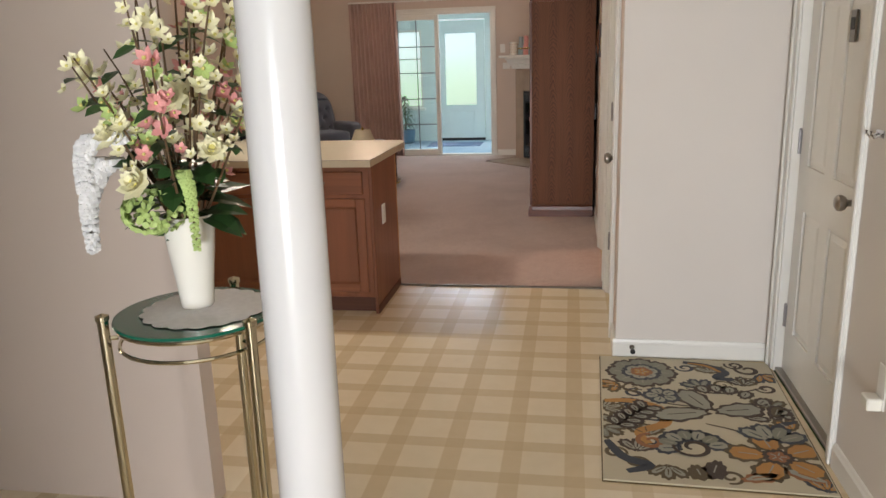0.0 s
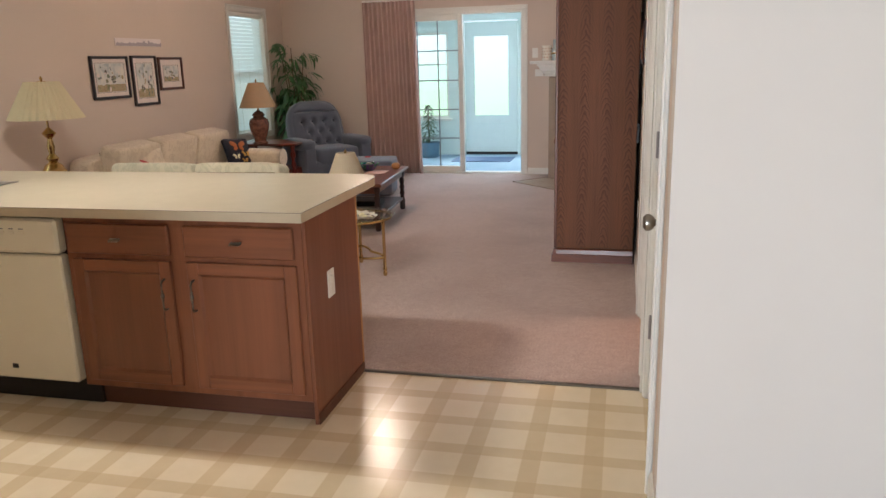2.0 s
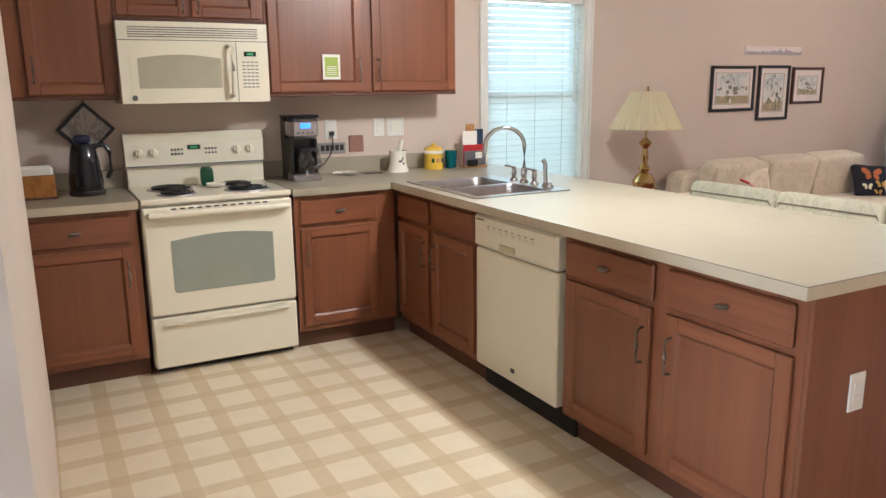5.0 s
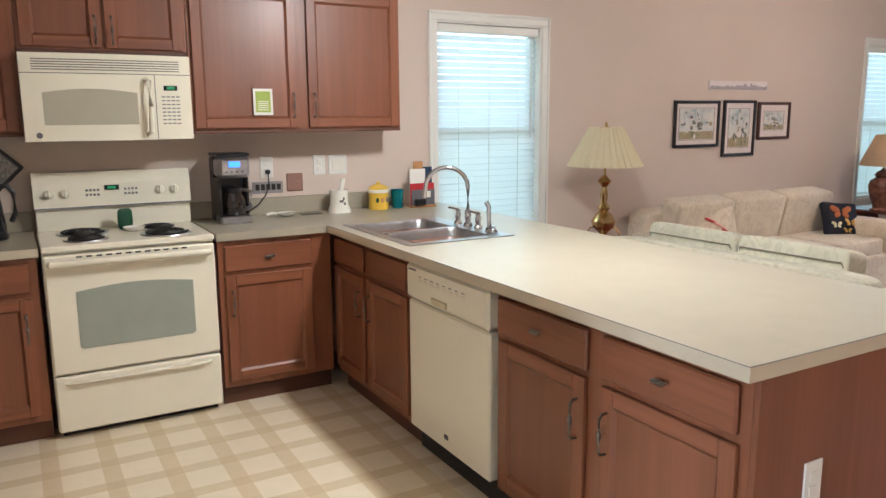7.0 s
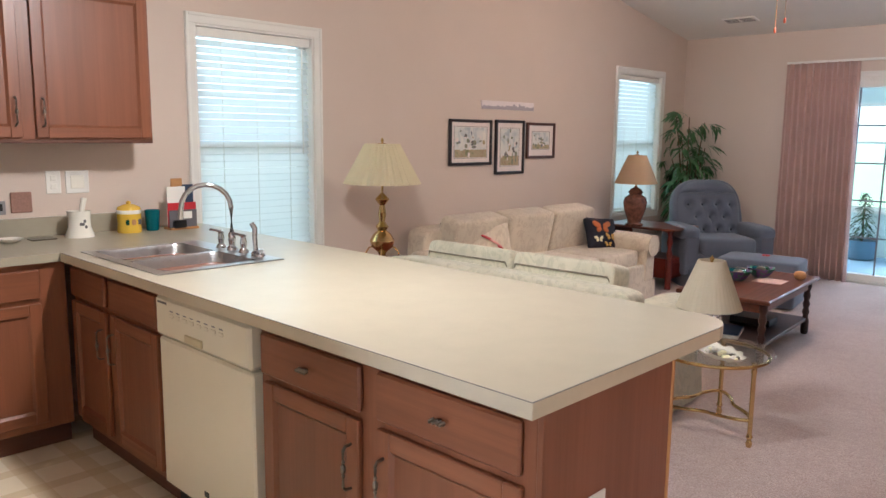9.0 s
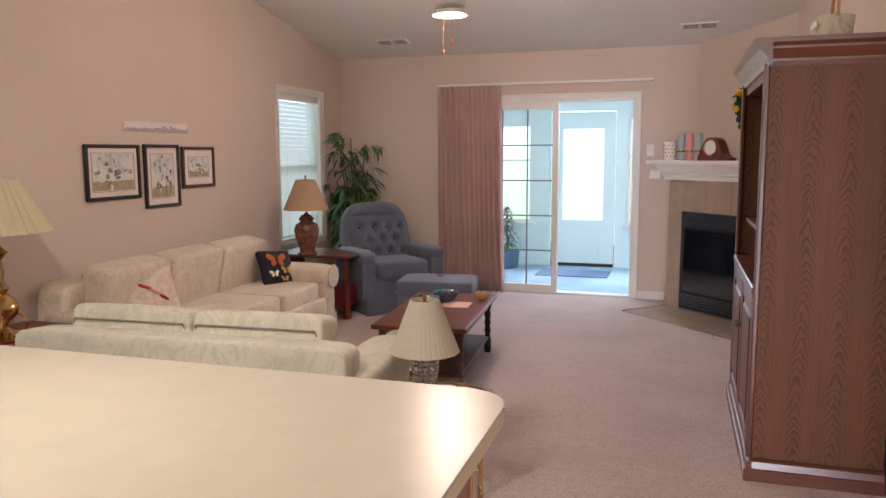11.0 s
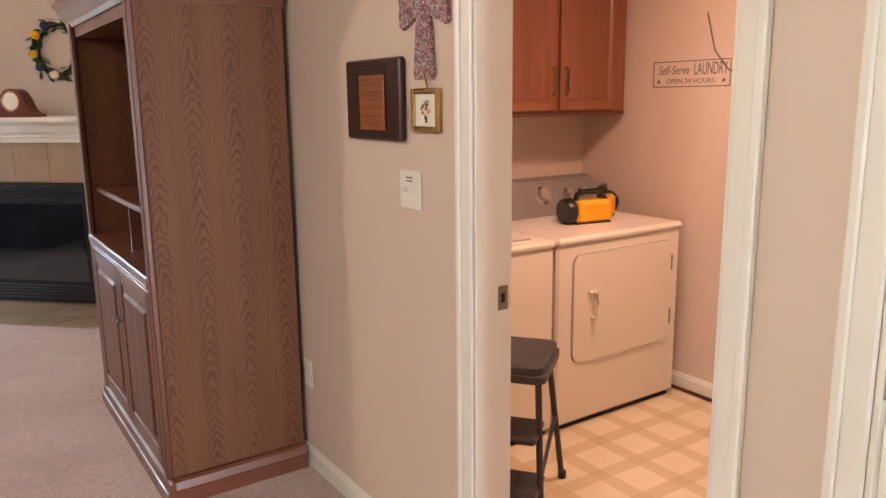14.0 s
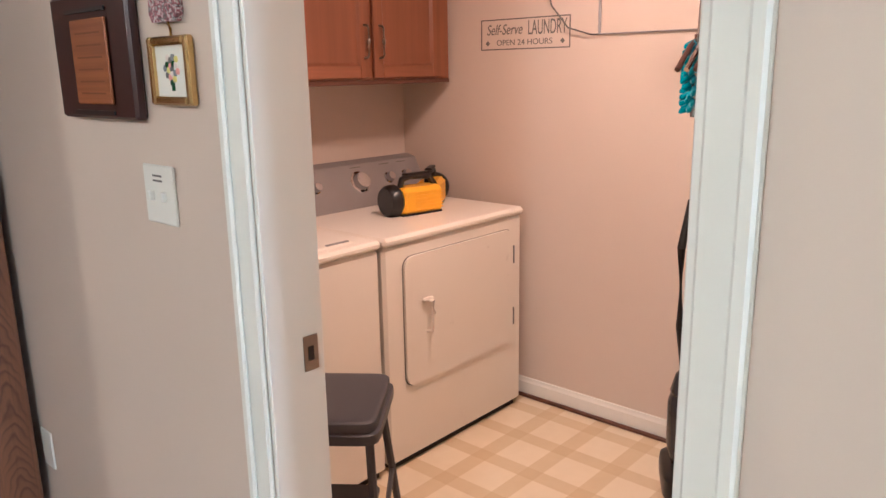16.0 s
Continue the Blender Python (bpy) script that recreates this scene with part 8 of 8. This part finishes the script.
ps = thing("plant_stand", (-0.888, 1.722, 0), "tall glass-topped stand with champagne metal legs", "plant stand", 0)
GZ = 0.905
bm = B()
R0 = 0.176
lathe(bm, [(0, GZ), (R0, GZ), (R0 + 0.004, GZ + 0.004), (R0, GZ + 0.008), (0, GZ + 0.008)], 0, 0, 48)
part("glass_top", bm, M_GLASSG, ps, smooth=True)
bm = B()
lathe(bm, [(R0 + 0.0035, GZ + 0.0005), (R0 + 0.005, GZ + 0.004), (R0 + 0.0035, GZ + 0.0075)], 0, 0, 48)
part("glass_edge", bm, plain("green_glass_edge", rgb(16, 92, 72), 0.1), ps, "dark green glass edge", True)
for z in (GZ - 0.008, GZ - 0.05):
    bm = B()
    tube(bm, [(R0 * 0.97 * math.cos(a), R0 * 0.97 * math.sin(a), z) for a in (2 * math.pi * k / 40 for k in range(41))], 0.0045, 6)
    part("ring", bm, M_GOLDP, ps, smooth=True)
for k in range(3):
    a = radians(90 + 120 * k)
    bm = B()
    lathe(bm, [(0.012, 0), (0.012, GZ + 0.012), (0.015, GZ + 0.014), (0.015, GZ + 0.024), (0.0, GZ + 0.03)], (R0 + 0.022) * math.cos(a), (R0 + 0.022) * math.sin(a), 14)
    tube(bm, [(R0 * 0.97 * math.cos(a), R0 * 0.97 * math.sin(a), GZ - 0.03), ((R0 + 0.02) * math.cos(a), (R0 + 0.02) * math.sin(a), GZ - 0.03)], 0.005, 6)
    part("leg", bm, M_GOLDP, ps, smooth=True)
bm = B()
tube(bm, [(R0 * math.cos(a), R0 * math.sin(a), 0.16) for a in (2 * math.pi * k / 32 for k in range(33))], 0.006, 6)
part("lower_ring", bm, M_GOLDP, ps, smooth=True)
dl = thing("lace_doily", (-0.872, 1.735, GZ + 0.0085), "round white scalloped lace doily", "doily")
bm = B()
c0 = bm.verts.new((0, 0, 0.003))
ring = [bm.verts.new((r * math.cos(a), r * math.sin(a), 0.002)) for r, a in ((0.135 + 0.009 * abs(math.sin(9 * 2 * math.pi * k / 144)), 2 * math.pi * k / 144) for k in range(144))]
for i in range(144):
    bm.faces.new([c0, ring[i], ring[(i + 1) % 144]])
part("lace", bm, M_LACE, dl)
va = thing("flower_vase", (-0.897, 1.746, GZ + 0.012), "white ceramic vase of silk blossoms on doily", "vase")
bm = B()
lathe(bm, [(0.034, 0), (0.037, 0.005), (0.042, 0.06), (0.052, 0.14), (0.058, 0.20), (0.06, 0.215), (0.055, 0.215), (0.05, 0.19), (0.0, 0.02)], 0, 0, 28)
part("vase", bm, M_CERAM, va, smooth=True)
rng = random.Random(21)
blooms = {}
for nm, mm in (("w", M_PETALW), ("p", M_PETALP), ("g", M_PETALG)):
    bm = B()
    for k in range(5):
        m = pose(0, 0, 0, 0, 0, 72 * k) @ pose(0, 0, 0, 0, -18, 0)
        leaf(bm, m, 0.027, 0.017, -0.25)
    blooms[nm] = finish("blossom", bm, mm)
bm = B()
soft(bm, (0, 0, 0.003), (0.009, 0.009, 0.007), 1.0, seg=6, rows=4)
eye_me = finish("flower_eye", bm, M_EYE)
bm = B()
leaf(bm, Matrix(), 0.075, 0.045, 0.3)
lf_me = finish("leaf", bm, M_LEAFD)


def put(name, me, p, m, scale=1.0):
    o = new(name, me)
    o.parent = va
    o.matrix_local = Matrix.Translation(p) @ m @ Matrix.Scale(scale, 4)
    return o


def aim(v):
    return Vector(v).to_track_quat("Z", "Y").to_matrix().to_4x4()


for k in range(24):
    a = rng.uniform(0, 6.28)
    spread = rng.uniform(0.05, 0.30)
    hgt = rng.uniform(0.42, 0.98)
    bend = rng.uniform(-0.05, 0.08)
    base = Vector((0.02 * math.cos(a), 0.02 * math.sin(a), 0.17))
    tip = Vector((spread * math.cos(a), spread * math.sin(a) * 0.75, hgt))
    mid = base.lerp(tip, 0.5) + Vector((bend * math.cos(a), bend * math.sin(a), 0.08))
    pts = [base * (1 - t) ** 2 + mid * 2 * t * (1 - t) + tip * t * t for t in (0, 0.17, 0.33, 0.5, 0.67, 0.83, 1.0)]
    bm = B()
    tube(bm, pts, 0.0035, 5, 0.5)
    part("stem", bm, M_STEM, va, smooth=True)
    kind_ = "p" if k % 6 == 3 else "w"
    for i in range(12):
        t = rng.uniform(0.30, 1.0)
        j = min(5, int(t * 6))
        p = pts[j].lerp(pts[j + 1], t * 6 - j) + Vector((rng.uniform(-0.035, 0.035), rng.uniform(-0.035, 0.035), rng.uniform(-0.02, 0.03)))
        d = Vector((p.x + rng.uniform(-0.15, 0.15), p.y - 0.12 + rng.uniform(-0.1, 0.1), 0.12 + rng.uniform(-0.1, 0.2)))
        sc = rng.uniform(0.6, 1.08)
        o = put("blossom", blooms[kind_ if rng.random() < 0.9 else "g"], p, aim(d), sc)
        e_ = new("flower_eye", eye_me)
        e_.parent = o
        e_.matrix_local = Matrix.Translation((0, 0, 0.006))
    for i in range(5):
        t = rng.uniform(0.15, 0.85)
        j = min(5, int(t * 6))
        put("leaf", lf_me, pts[j], Euler((rng.uniform(-0.6, 0.6), rng.uniform(-0.6, 0.4), rng.uniform(0, 6.28))).to_matrix().to_4x4(), rng.uniform(0.5, 0.9))
for k in range(22):
    a = 0.62 * k
    put("leaf", lf_me, Vector((0.03 * math.cos(a), 0.03 * math.sin(a), 0.22 + 0.026 * (k % 5))), Euler((0.2, 0.2 - 0.22 * (k % 4), a)).to_matrix().to_4x4(), 1.5)
for x, y, z, r in ((-0.09, -0.10, 0.40, 0.046), (-0.03, -0.13, 0.30, 0.044), (0.06, -0.12, 0.47, 0.038), (-0.16, -0.04, 0.52, 0.042), (0.10, -0.05, 0.36, 0.036)):
    bm = B()
    for q in range(3):
        for k in range(7):
            m = pose(0, 0, 0.004 * q, 0, 0, 51.4 * k + 25 * q) @ pose(0, 0, 0, 0, -10 - 22 * q, 0)
            leaf(bm, m, r * (1.0 - 0.18 * q), r * 0.62, -0.25)
    o = part("large_bloom", bm, M_PETALW, va, "ivory ruffled flower head")
    o.matrix_local = Matrix.Translation((x, y, z)) @ aim((x * 0.8, -0.16, 0.10))
    e_ = new("flower_eye", eye_me)
    e_.parent = o
    e_.matrix_local = Matrix.Translation((0, 0, 0.01)) @ Matrix.Scale(2.2, 4)
bm = B()
for k in range(150):
    d = Vector((rng.gauss(0, 1), rng.gauss(0, 1), rng.gauss(0, 1))).normalized()
    for q in range(2):
        leaf(bm, Matrix.Translation(Vector((-0.035, -0.075, 0.235)) + Vector((d.x * 0.062, d.y * 0.055, d.z * 0.042))) @ aim(d) @ pose(0, 0, 0, 0, -30, 180 * q + rng.uniform(0, 90)), 0.016, 0.016, 0)
part("hydrangea_head", bm, M_PETALG, va, "pale green hydrangea ball")
for fat, mm, track in ((0.032, M_PETALS, ((0, -0.02, 0.2), (-0.11, -0.05, 0.33), (-0.15, -0.07, 0.325), (-0.19, -0.07, 0.25), (-0.195, -0.07, 0.14))),
                       (0.028, M_PETALS, ((0, -0.02, 0.2), (-0.10, -0.04, 0.36), (-0.17, -0.05, 0.39), (-0.205, -0.05, 0.35), (-0.215, -0.05, 0.27))),
                       (0.026, M_PETALS, ((0, -0.03, 0.2), (-0.06, -0.07, 0.36), (-0.10, -0.09, 0.40), (-0.15, -0.10, 0.37), (-0.165, -0.10, 0.29))),
                       (0.018, M_PETALG, ((0.02, -0.03, 0.2), (0.035, -0.07, 0.31), (0.055, -0.085, 0.30), (0.062, -0.09, 0.24), (0.06, -0.085, 0.15)))):
    q = [Vector(p) for p in track]
    fine_ = []
    for i in range(4):
        a_, b_, c_, d_ = q[max(0, i - 1)], q[i], q[i + 1], q[min(4, i + 2)]
        for s in range(9):
            t = s / 9
            fine_.append(0.5 * ((2 * b_) + (c_ - a_) * t + (2 * a_ - 5 * b_ + 4 * c_ - d_) * t * t + (3 * b_ - a_ - 3 * c_ + d_) * t ** 3))
    bm = B()
    tube(bm, fine_, 0.003, 5)
    part("stem", bm, M_STEM, va, smooth=True)
    bm = B()
    for i, p in enumerate(fine_[13:]):
        g = fat * (1.0 - 0.55 * i / 23)
        for s in range(8):
            an = s * 0.785 + i * 0.4
            soft(bm, p + Vector((g * 0.6 * math.cos(an), g * 0.6 * math.sin(an), rng.uniform(-0.004, 0.004))), (g * 1.0, g * 0.95, g * 0.8), 0.9, seg=6, rows=4)
    part("drooping_spray", bm, mm, va, "drooping spray of tiny buds", True)

# rug with woven motifs
rg = thing("entry_rug", (0.472, 3.165, 0.0), "cream entry rug with grey, blue and ochre flowers", "rug", -1.5)
RW, RL = 0.385, 0.563
M_RUGC = fabric("cream_rug_pile", rgb(194, 184, 158), None, 500, 0.06)
rugc = {n: fabric("rug_" + n, c, None, 500, 0.1) for n, c in (("dark", rgb(62, 44, 26)), ("grey", rgb(128, 128, 112)), ("blue", rgb(48, 52, 60)), ("ochre", rgb(178, 126, 54)), ("rust", rgb(146, 94, 50)), ("olive", rgb(88, 72, 40)), ("pale", rgb(152, 150, 134)))}
part("rug_base", bx(-RW, RW, -RL, RL, 0.0, 0.008, b=0.003), M_RUGC, rg)
part("binding", bx(-RW - 0.004, RW + 0.004, -RL - 0.004, RL + 0.004, 0.0, 0.004), rugc["olive"], rg)
level = [0]


def flat(outline, colour, z):
    bm = B()
    outline = [(max(-RW + 0.006, min(RW - 0.006, x)), max(-RL + 0.006, min(RL - 0.006, y))) for x, y in outline]
    vs = [bm.verts.new((x, y, z)) for x, y in outline]
    f = bm.faces.new(vs)
    r = bmesh.ops.extrude_face_region(bm, geom=[f])
    for v in (g for g in r["geom"] if isinstance(g, bmesh.types.BMVert)):
        v.co.z -= 0.0012
    part("motif", bm, rugc[colour], rg)


def petal(cx, cy, ang, r0, r1, w, edge, fill, z):
    for grow, col, dz_ in ((0.016, edge, 0), (0.0, fill, 0.0006)):
        pts = []
        for k in range(36):
            t = 2 * math.pi * k / 36
            sc_ = 1 + (0.10 * math.cos(9 * t) if dz_ == 0 else 0.05 * math.cos(9 * t))
            u = (r0 + r1) / 2 + ((r1 - r0) / 2 + grow) * math.cos(t) * sc_
            v = (w / 2 + grow) * math.sin(t) * (1 + 0.25 * math.cos(t)) * sc_
            pts.append((cx + u * math.cos(ang) - v * math.sin(ang), cy + u * math.sin(ang) + v * math.cos(ang)))
        flat(pts, col, z + dz_)
    pts = [(cx + u * math.cos(ang) - v * math.sin(ang), cy + u * math.sin(ang) + v * math.cos(ang)) for u, v in ((r0 + 0.2 * (r1 - r0), -0.003), (r0 + 0.75 * (r1 - r0), -0.002), (r0 + 0.75 * (r1 - r0), 0.002), (r0 + 0.2 * (r1 - r0), 0.003))]
    flat(pts, "pale" if fill != "pale" else edge, z + 0.0010)


def bloom(cx, cy, n, r0, r1, w, edge, fill, z, turn=0.0):
    for k in range(n):
        petal(cx, cy, turn + 2 * math.pi * k / n, r0, r1, w, edge, fill, z + 0.00012 * (k % 3))


def vine(pts, w, colour, z):
    q = [Vector((x, y)) for x, y in pts]
    fine = []
    for i in range(len(q) - 1):
        a, b, c, d = q[max(0, i - 1)], q[i], q[i + 1], q[min(len(q) - 1, i + 2)]
        for s in range(6):
            t = s / 6
            fine.append(0.5 * ((2 * b) + (c - a) * t + (2 * a - 5 * b + 4 * c - d) * t * t + (3 * b - a - 3 * c + d) * t ** 3))
    fine.append(q[-1])
    bm = B()
    prev = None
    for i, p in enumerate(fine):
        d = (fine[min(i + 1, len(fine) - 1)] - fine[max(i - 1, 0)]).normalized()
        ww = w * (0.35 + 0.65 * math.sin(math.pi * (0.12 + 0.8 * i / len(fine))))
        o = Vector((-d.y, d.x)) * ww / 2
        pair = []
        for s in (-1, 1):
            x, y = p + s * o
            pair.append(bm.verts.new((max(-RW + 0.006, min(RW - 0.006, x)), max(-RL + 0.006, min(RL - 0.006, y)), z)))
        if prev:
            bm.faces.new([prev[0], prev[1], pair[1], pair[0]])
        prev = pair
    part("motif", bm, rugc[colour], rg)


def curl(cx, cy, r, a0, turns, w, colour, z):
    n = 14
    vine([(cx + r * (1 - 0.78 * k / n) * math.cos(a0 + turns * 2 * math.pi * k / n), cy + r * (1 - 0.78 * k / n) * math.sin(a0 + turns * 2 * math.pi * k / n)) for k in range(n + 1)], w, colour, z)


Z = 0.0092
bloom(-0.20, 0.38, 8, 0.06, 0.145, 0.085, "dark", "grey", Z)
bloom(-0.20, 0.38, 6, 0.02, 0.075, 0.055, "blue", "pale", Z + 0.0014, 0.3)
bloom(-0.20, 0.38, 5, 0.005, 0.035, 0.022, "rust", "ochre", Z + 0.0028)
bloom(0.24, -0.33, 5, 0.045, 0.165, 0.088, "olive", "ochre", Z, 0.5)
bloom(0.24, -0.33, 5, 0.0, 0.04, 0.03, "dark", "rust", Z + 0.0014)
for a_ in (0.5, 1.15, 1.8, 2.4):
    petal(0.25, -0.22, a_, 0.03, 0.13, 0.05, "blue", "grey" if a_ < 1.5 else "pale", Z + 0.0010)
for a_, l_ in ((0.25, 0.20), (2.05, 0.21), (3.4, 0.24)):
    petal(0.06, 0.01, a_, 0.025, l_, 0.095, "dark", "pale", Z)
for i in range(6):
    petal(0.06 + 0.05 * i, 0.20 - 0.012 * i * (i - 2), 1.9 - 0.25 * i, 0.0, 0.055, 0.035, "dark", "pale", Z)
vine([(-0.02, 0.22), (0.08, 0.19), (0.2, 0.21), (0.33, 0.28)], 0.012, "dark", Z + 0.0009)
curl(0.14, 0.28, 0.045, 0.0, 1.2, 0.012, "olive", Z)
curl(0.26, 0.32, 0.05, 0.6, 1.2, 0.012, "olive", Z)
vine([(0.0, 0.52), (0.10, 0.49), (0.17, 0.42), (0.13, 0.36), (0.20, 0.34)], 0.05, "blue", Z)
vine([(0.02, 0.51), (0.10, 0.485), (0.155, 0.42)], 0.022, "ochre", Z + 0.0009)
curl(0.28, 0.46, 0.06, 2.4, 1.1, 0.022, "dark", Z)
vine([(-0.37, 0.22), (-0.26, 0.18), (-0.16, 0.08), (-0.02, 0.05)], 0.012, "dark", Z)
bloom(-0.13, 0.14, 5, 0.015, 0.065, 0.045, "blue", "pale", Z + 0.0006, 0.7)
curl(-0.25, 0.20, 0.05, 1.0, 1.1, 0.014, "olive", Z)
vine([(-0.37, 0.06), (-0.25, 0.07), (-0.14, 0.0), (-0.14, -0.12), (-0.24, -0.20), (-0.21, -0.29)], 0.05, "ochre", Z)
curl(-0.20, -0.27, 0.06, 1.6, 1.2, 0.024, "rust", Z + 0.0004)
vine([(-0.32, -0.16), (-0.27, -0.06), (-0.20, 0.03)], 0.010, "dark", Z + 0.0012)
for i in range(5):
    for s in (-1, 1):
        petal(-0.32 + 0.028 * i, -0.15 + 0.04 * i, 0.95 + s * 1.0, 0.008, 0.06, 0.024, "dark", "pale", Z + 0.0012)
vine([(-0.37, -0.28), (-0.31, -0.40), (-0.22, -0.45), (-0.30, -0.50)], 0.045, "blue", Z)
for i in range(7):
    an = 0.3 + 0.5 * i
    petal(-0.05, -0.30, an, 0.06, 0.13, 0.05, "blue", "grey" if i % 2 else "pale", Z)
curl(-0.05, -0.30, 0.075, 3.0, 1.2, 0.02, "dark", Z + 0.0012)
petal(0.02, -0.40, 4.4, 0.0, 0.10, 0.05, "dark", "dark", Z)
petal(-0.06, -0.44, 4.9, 0.0, 0.07, 0.05, "olive", "olive", Z)
vine([(0.02, -0.10), (0.12, -0.14), (0.22, -0.20)], 0.010, "dark", Z)
petal(0.30, 0.0, 1.2, 0.0, 0.09, 0.045, "dark", "olive", Z)
vine([(0.37, -0.04), (0.30, -0.08), (0.28, -0.14)], 0.03, "blue", Z)
petal(0.36, -0.48, 2.6, 0.0, 0.12, 0.04, "rust", "pale", Z)
petal(0.10, -0.50, 0.4, 0.0, 0.12, 0.035, "rust", "pale", Z)
rng = random.Random(14)
taken = [(-0.20, 0.38, 0.17), (0.24, -0.33, 0.17), (0.02, 0.02, 0.15), (-0.05, -0.30, 0.13), (0.25, -0.2, 0.1), (0.16, 0.19, 0.08), (-0.13, 0.14, 0.07)]
fill_n = 0
for k in range(900):
    x, y = rng.uniform(-0.36, 0.36), rng.uniform(-0.51, 0.51)
    if any(math.hypot(x - a_, y - b_) < r_ + 0.035 for a_, b_, r_ in taken):
        continue
    taken.append((x, y, 0.062))
    fill_n += 1
    an = rng.uniform(0, 6.28)
    if fill_n % 3 == 0:
        curl(x, y, 0.045, an, 1.3, 0.017, ("dark", "blue", "olive")[fill_n % 9 // 3], Z - 0.0007)
    else:
        for s in (-0.75, 0.0, 0.75):
            petal(x - 0.04 * math.cos(an), y - 0.04 * math.sin(an), an + s, 0.012, 0.08, 0.024, ("dark", "olive", "blue", "olive")[fill_n % 4], ("pale", "grey", "pale", "ochre")[fill_n // 2 % 4], Z - 0.0009 + 0.0002 * s)

# low hooks on the entry wall
hk = thing("plastic_holder", (XE - 0.0005, 2.49, 0.45), "clear plastic holder on the entry wall", "wall holder", -90)
part("back_plate", bx(-0.03, 0.03, -0.006, 0, -0.07, 0.07, b=0.003), M_TRIM, hk)
part("pocket", bx(-0.028, 0.028, -0.05, -0.006, -0.07, -0.03, b=0.004), M_CERAM, hk)
key = thing("key_hook", (XE - 0.0005, 2.72, 1.185), "small chrome key hooks on the wall", "hook", -90)
part("plate", bx(-0.03, 0.03, -0.004, 0, -0.012, 0.012, b=0.002), M_CHROME, key)
for x in (-0.018, 0.018):
    bm = B()
    tube(bm, [(x, -0.004, 0), (x, -0.025, -0.012), (x, -0.035, 0.0), (x, -0.035, 0.01)], 0.0035, 6)
    part("hook", bm, M_CHROME, key, smooth=True)

# kitchen ceiling fixture
kf = thing("kitchen_ceiling_light", (-2.3, 4.64, 2.44), "white fluorescent ceiling fixture over the sink run", "ceiling light")
part("housing", bx(-0.64, 0.64, -0.09, 0.09, -0.05, 0.0, b=0.008), M_TRIM, kf)
lf = thing("laundry_ceiling_light", (1.25, 6.0, 2.44), "round warm laundry ceiling light", "ceiling light")
bm = B()
lathe(bm, [(0.15, 0.0), (0.15, -0.04), (0.14, -0.06)], 0, 0, 24)
part("base_ring", bm, M_TRIM, lf, smooth=True)

# added glowing sheets outside the windows, in place of bright distance and daylight
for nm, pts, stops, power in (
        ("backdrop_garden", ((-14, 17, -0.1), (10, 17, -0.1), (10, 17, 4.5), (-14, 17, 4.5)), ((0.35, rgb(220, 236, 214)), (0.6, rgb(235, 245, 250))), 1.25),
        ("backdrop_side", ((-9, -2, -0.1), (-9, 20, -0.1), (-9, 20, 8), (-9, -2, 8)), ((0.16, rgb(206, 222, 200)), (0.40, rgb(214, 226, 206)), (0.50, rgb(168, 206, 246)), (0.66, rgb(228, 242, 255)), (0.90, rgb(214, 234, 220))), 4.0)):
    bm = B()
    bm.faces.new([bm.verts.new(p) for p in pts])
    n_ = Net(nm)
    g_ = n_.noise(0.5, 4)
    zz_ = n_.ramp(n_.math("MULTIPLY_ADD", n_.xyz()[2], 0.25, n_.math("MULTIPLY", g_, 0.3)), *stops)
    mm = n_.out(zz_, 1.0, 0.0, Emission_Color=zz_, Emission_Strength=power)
    setting(nm, bm, mm, "glowing sheet added in place of garden daylight", "backdrop")
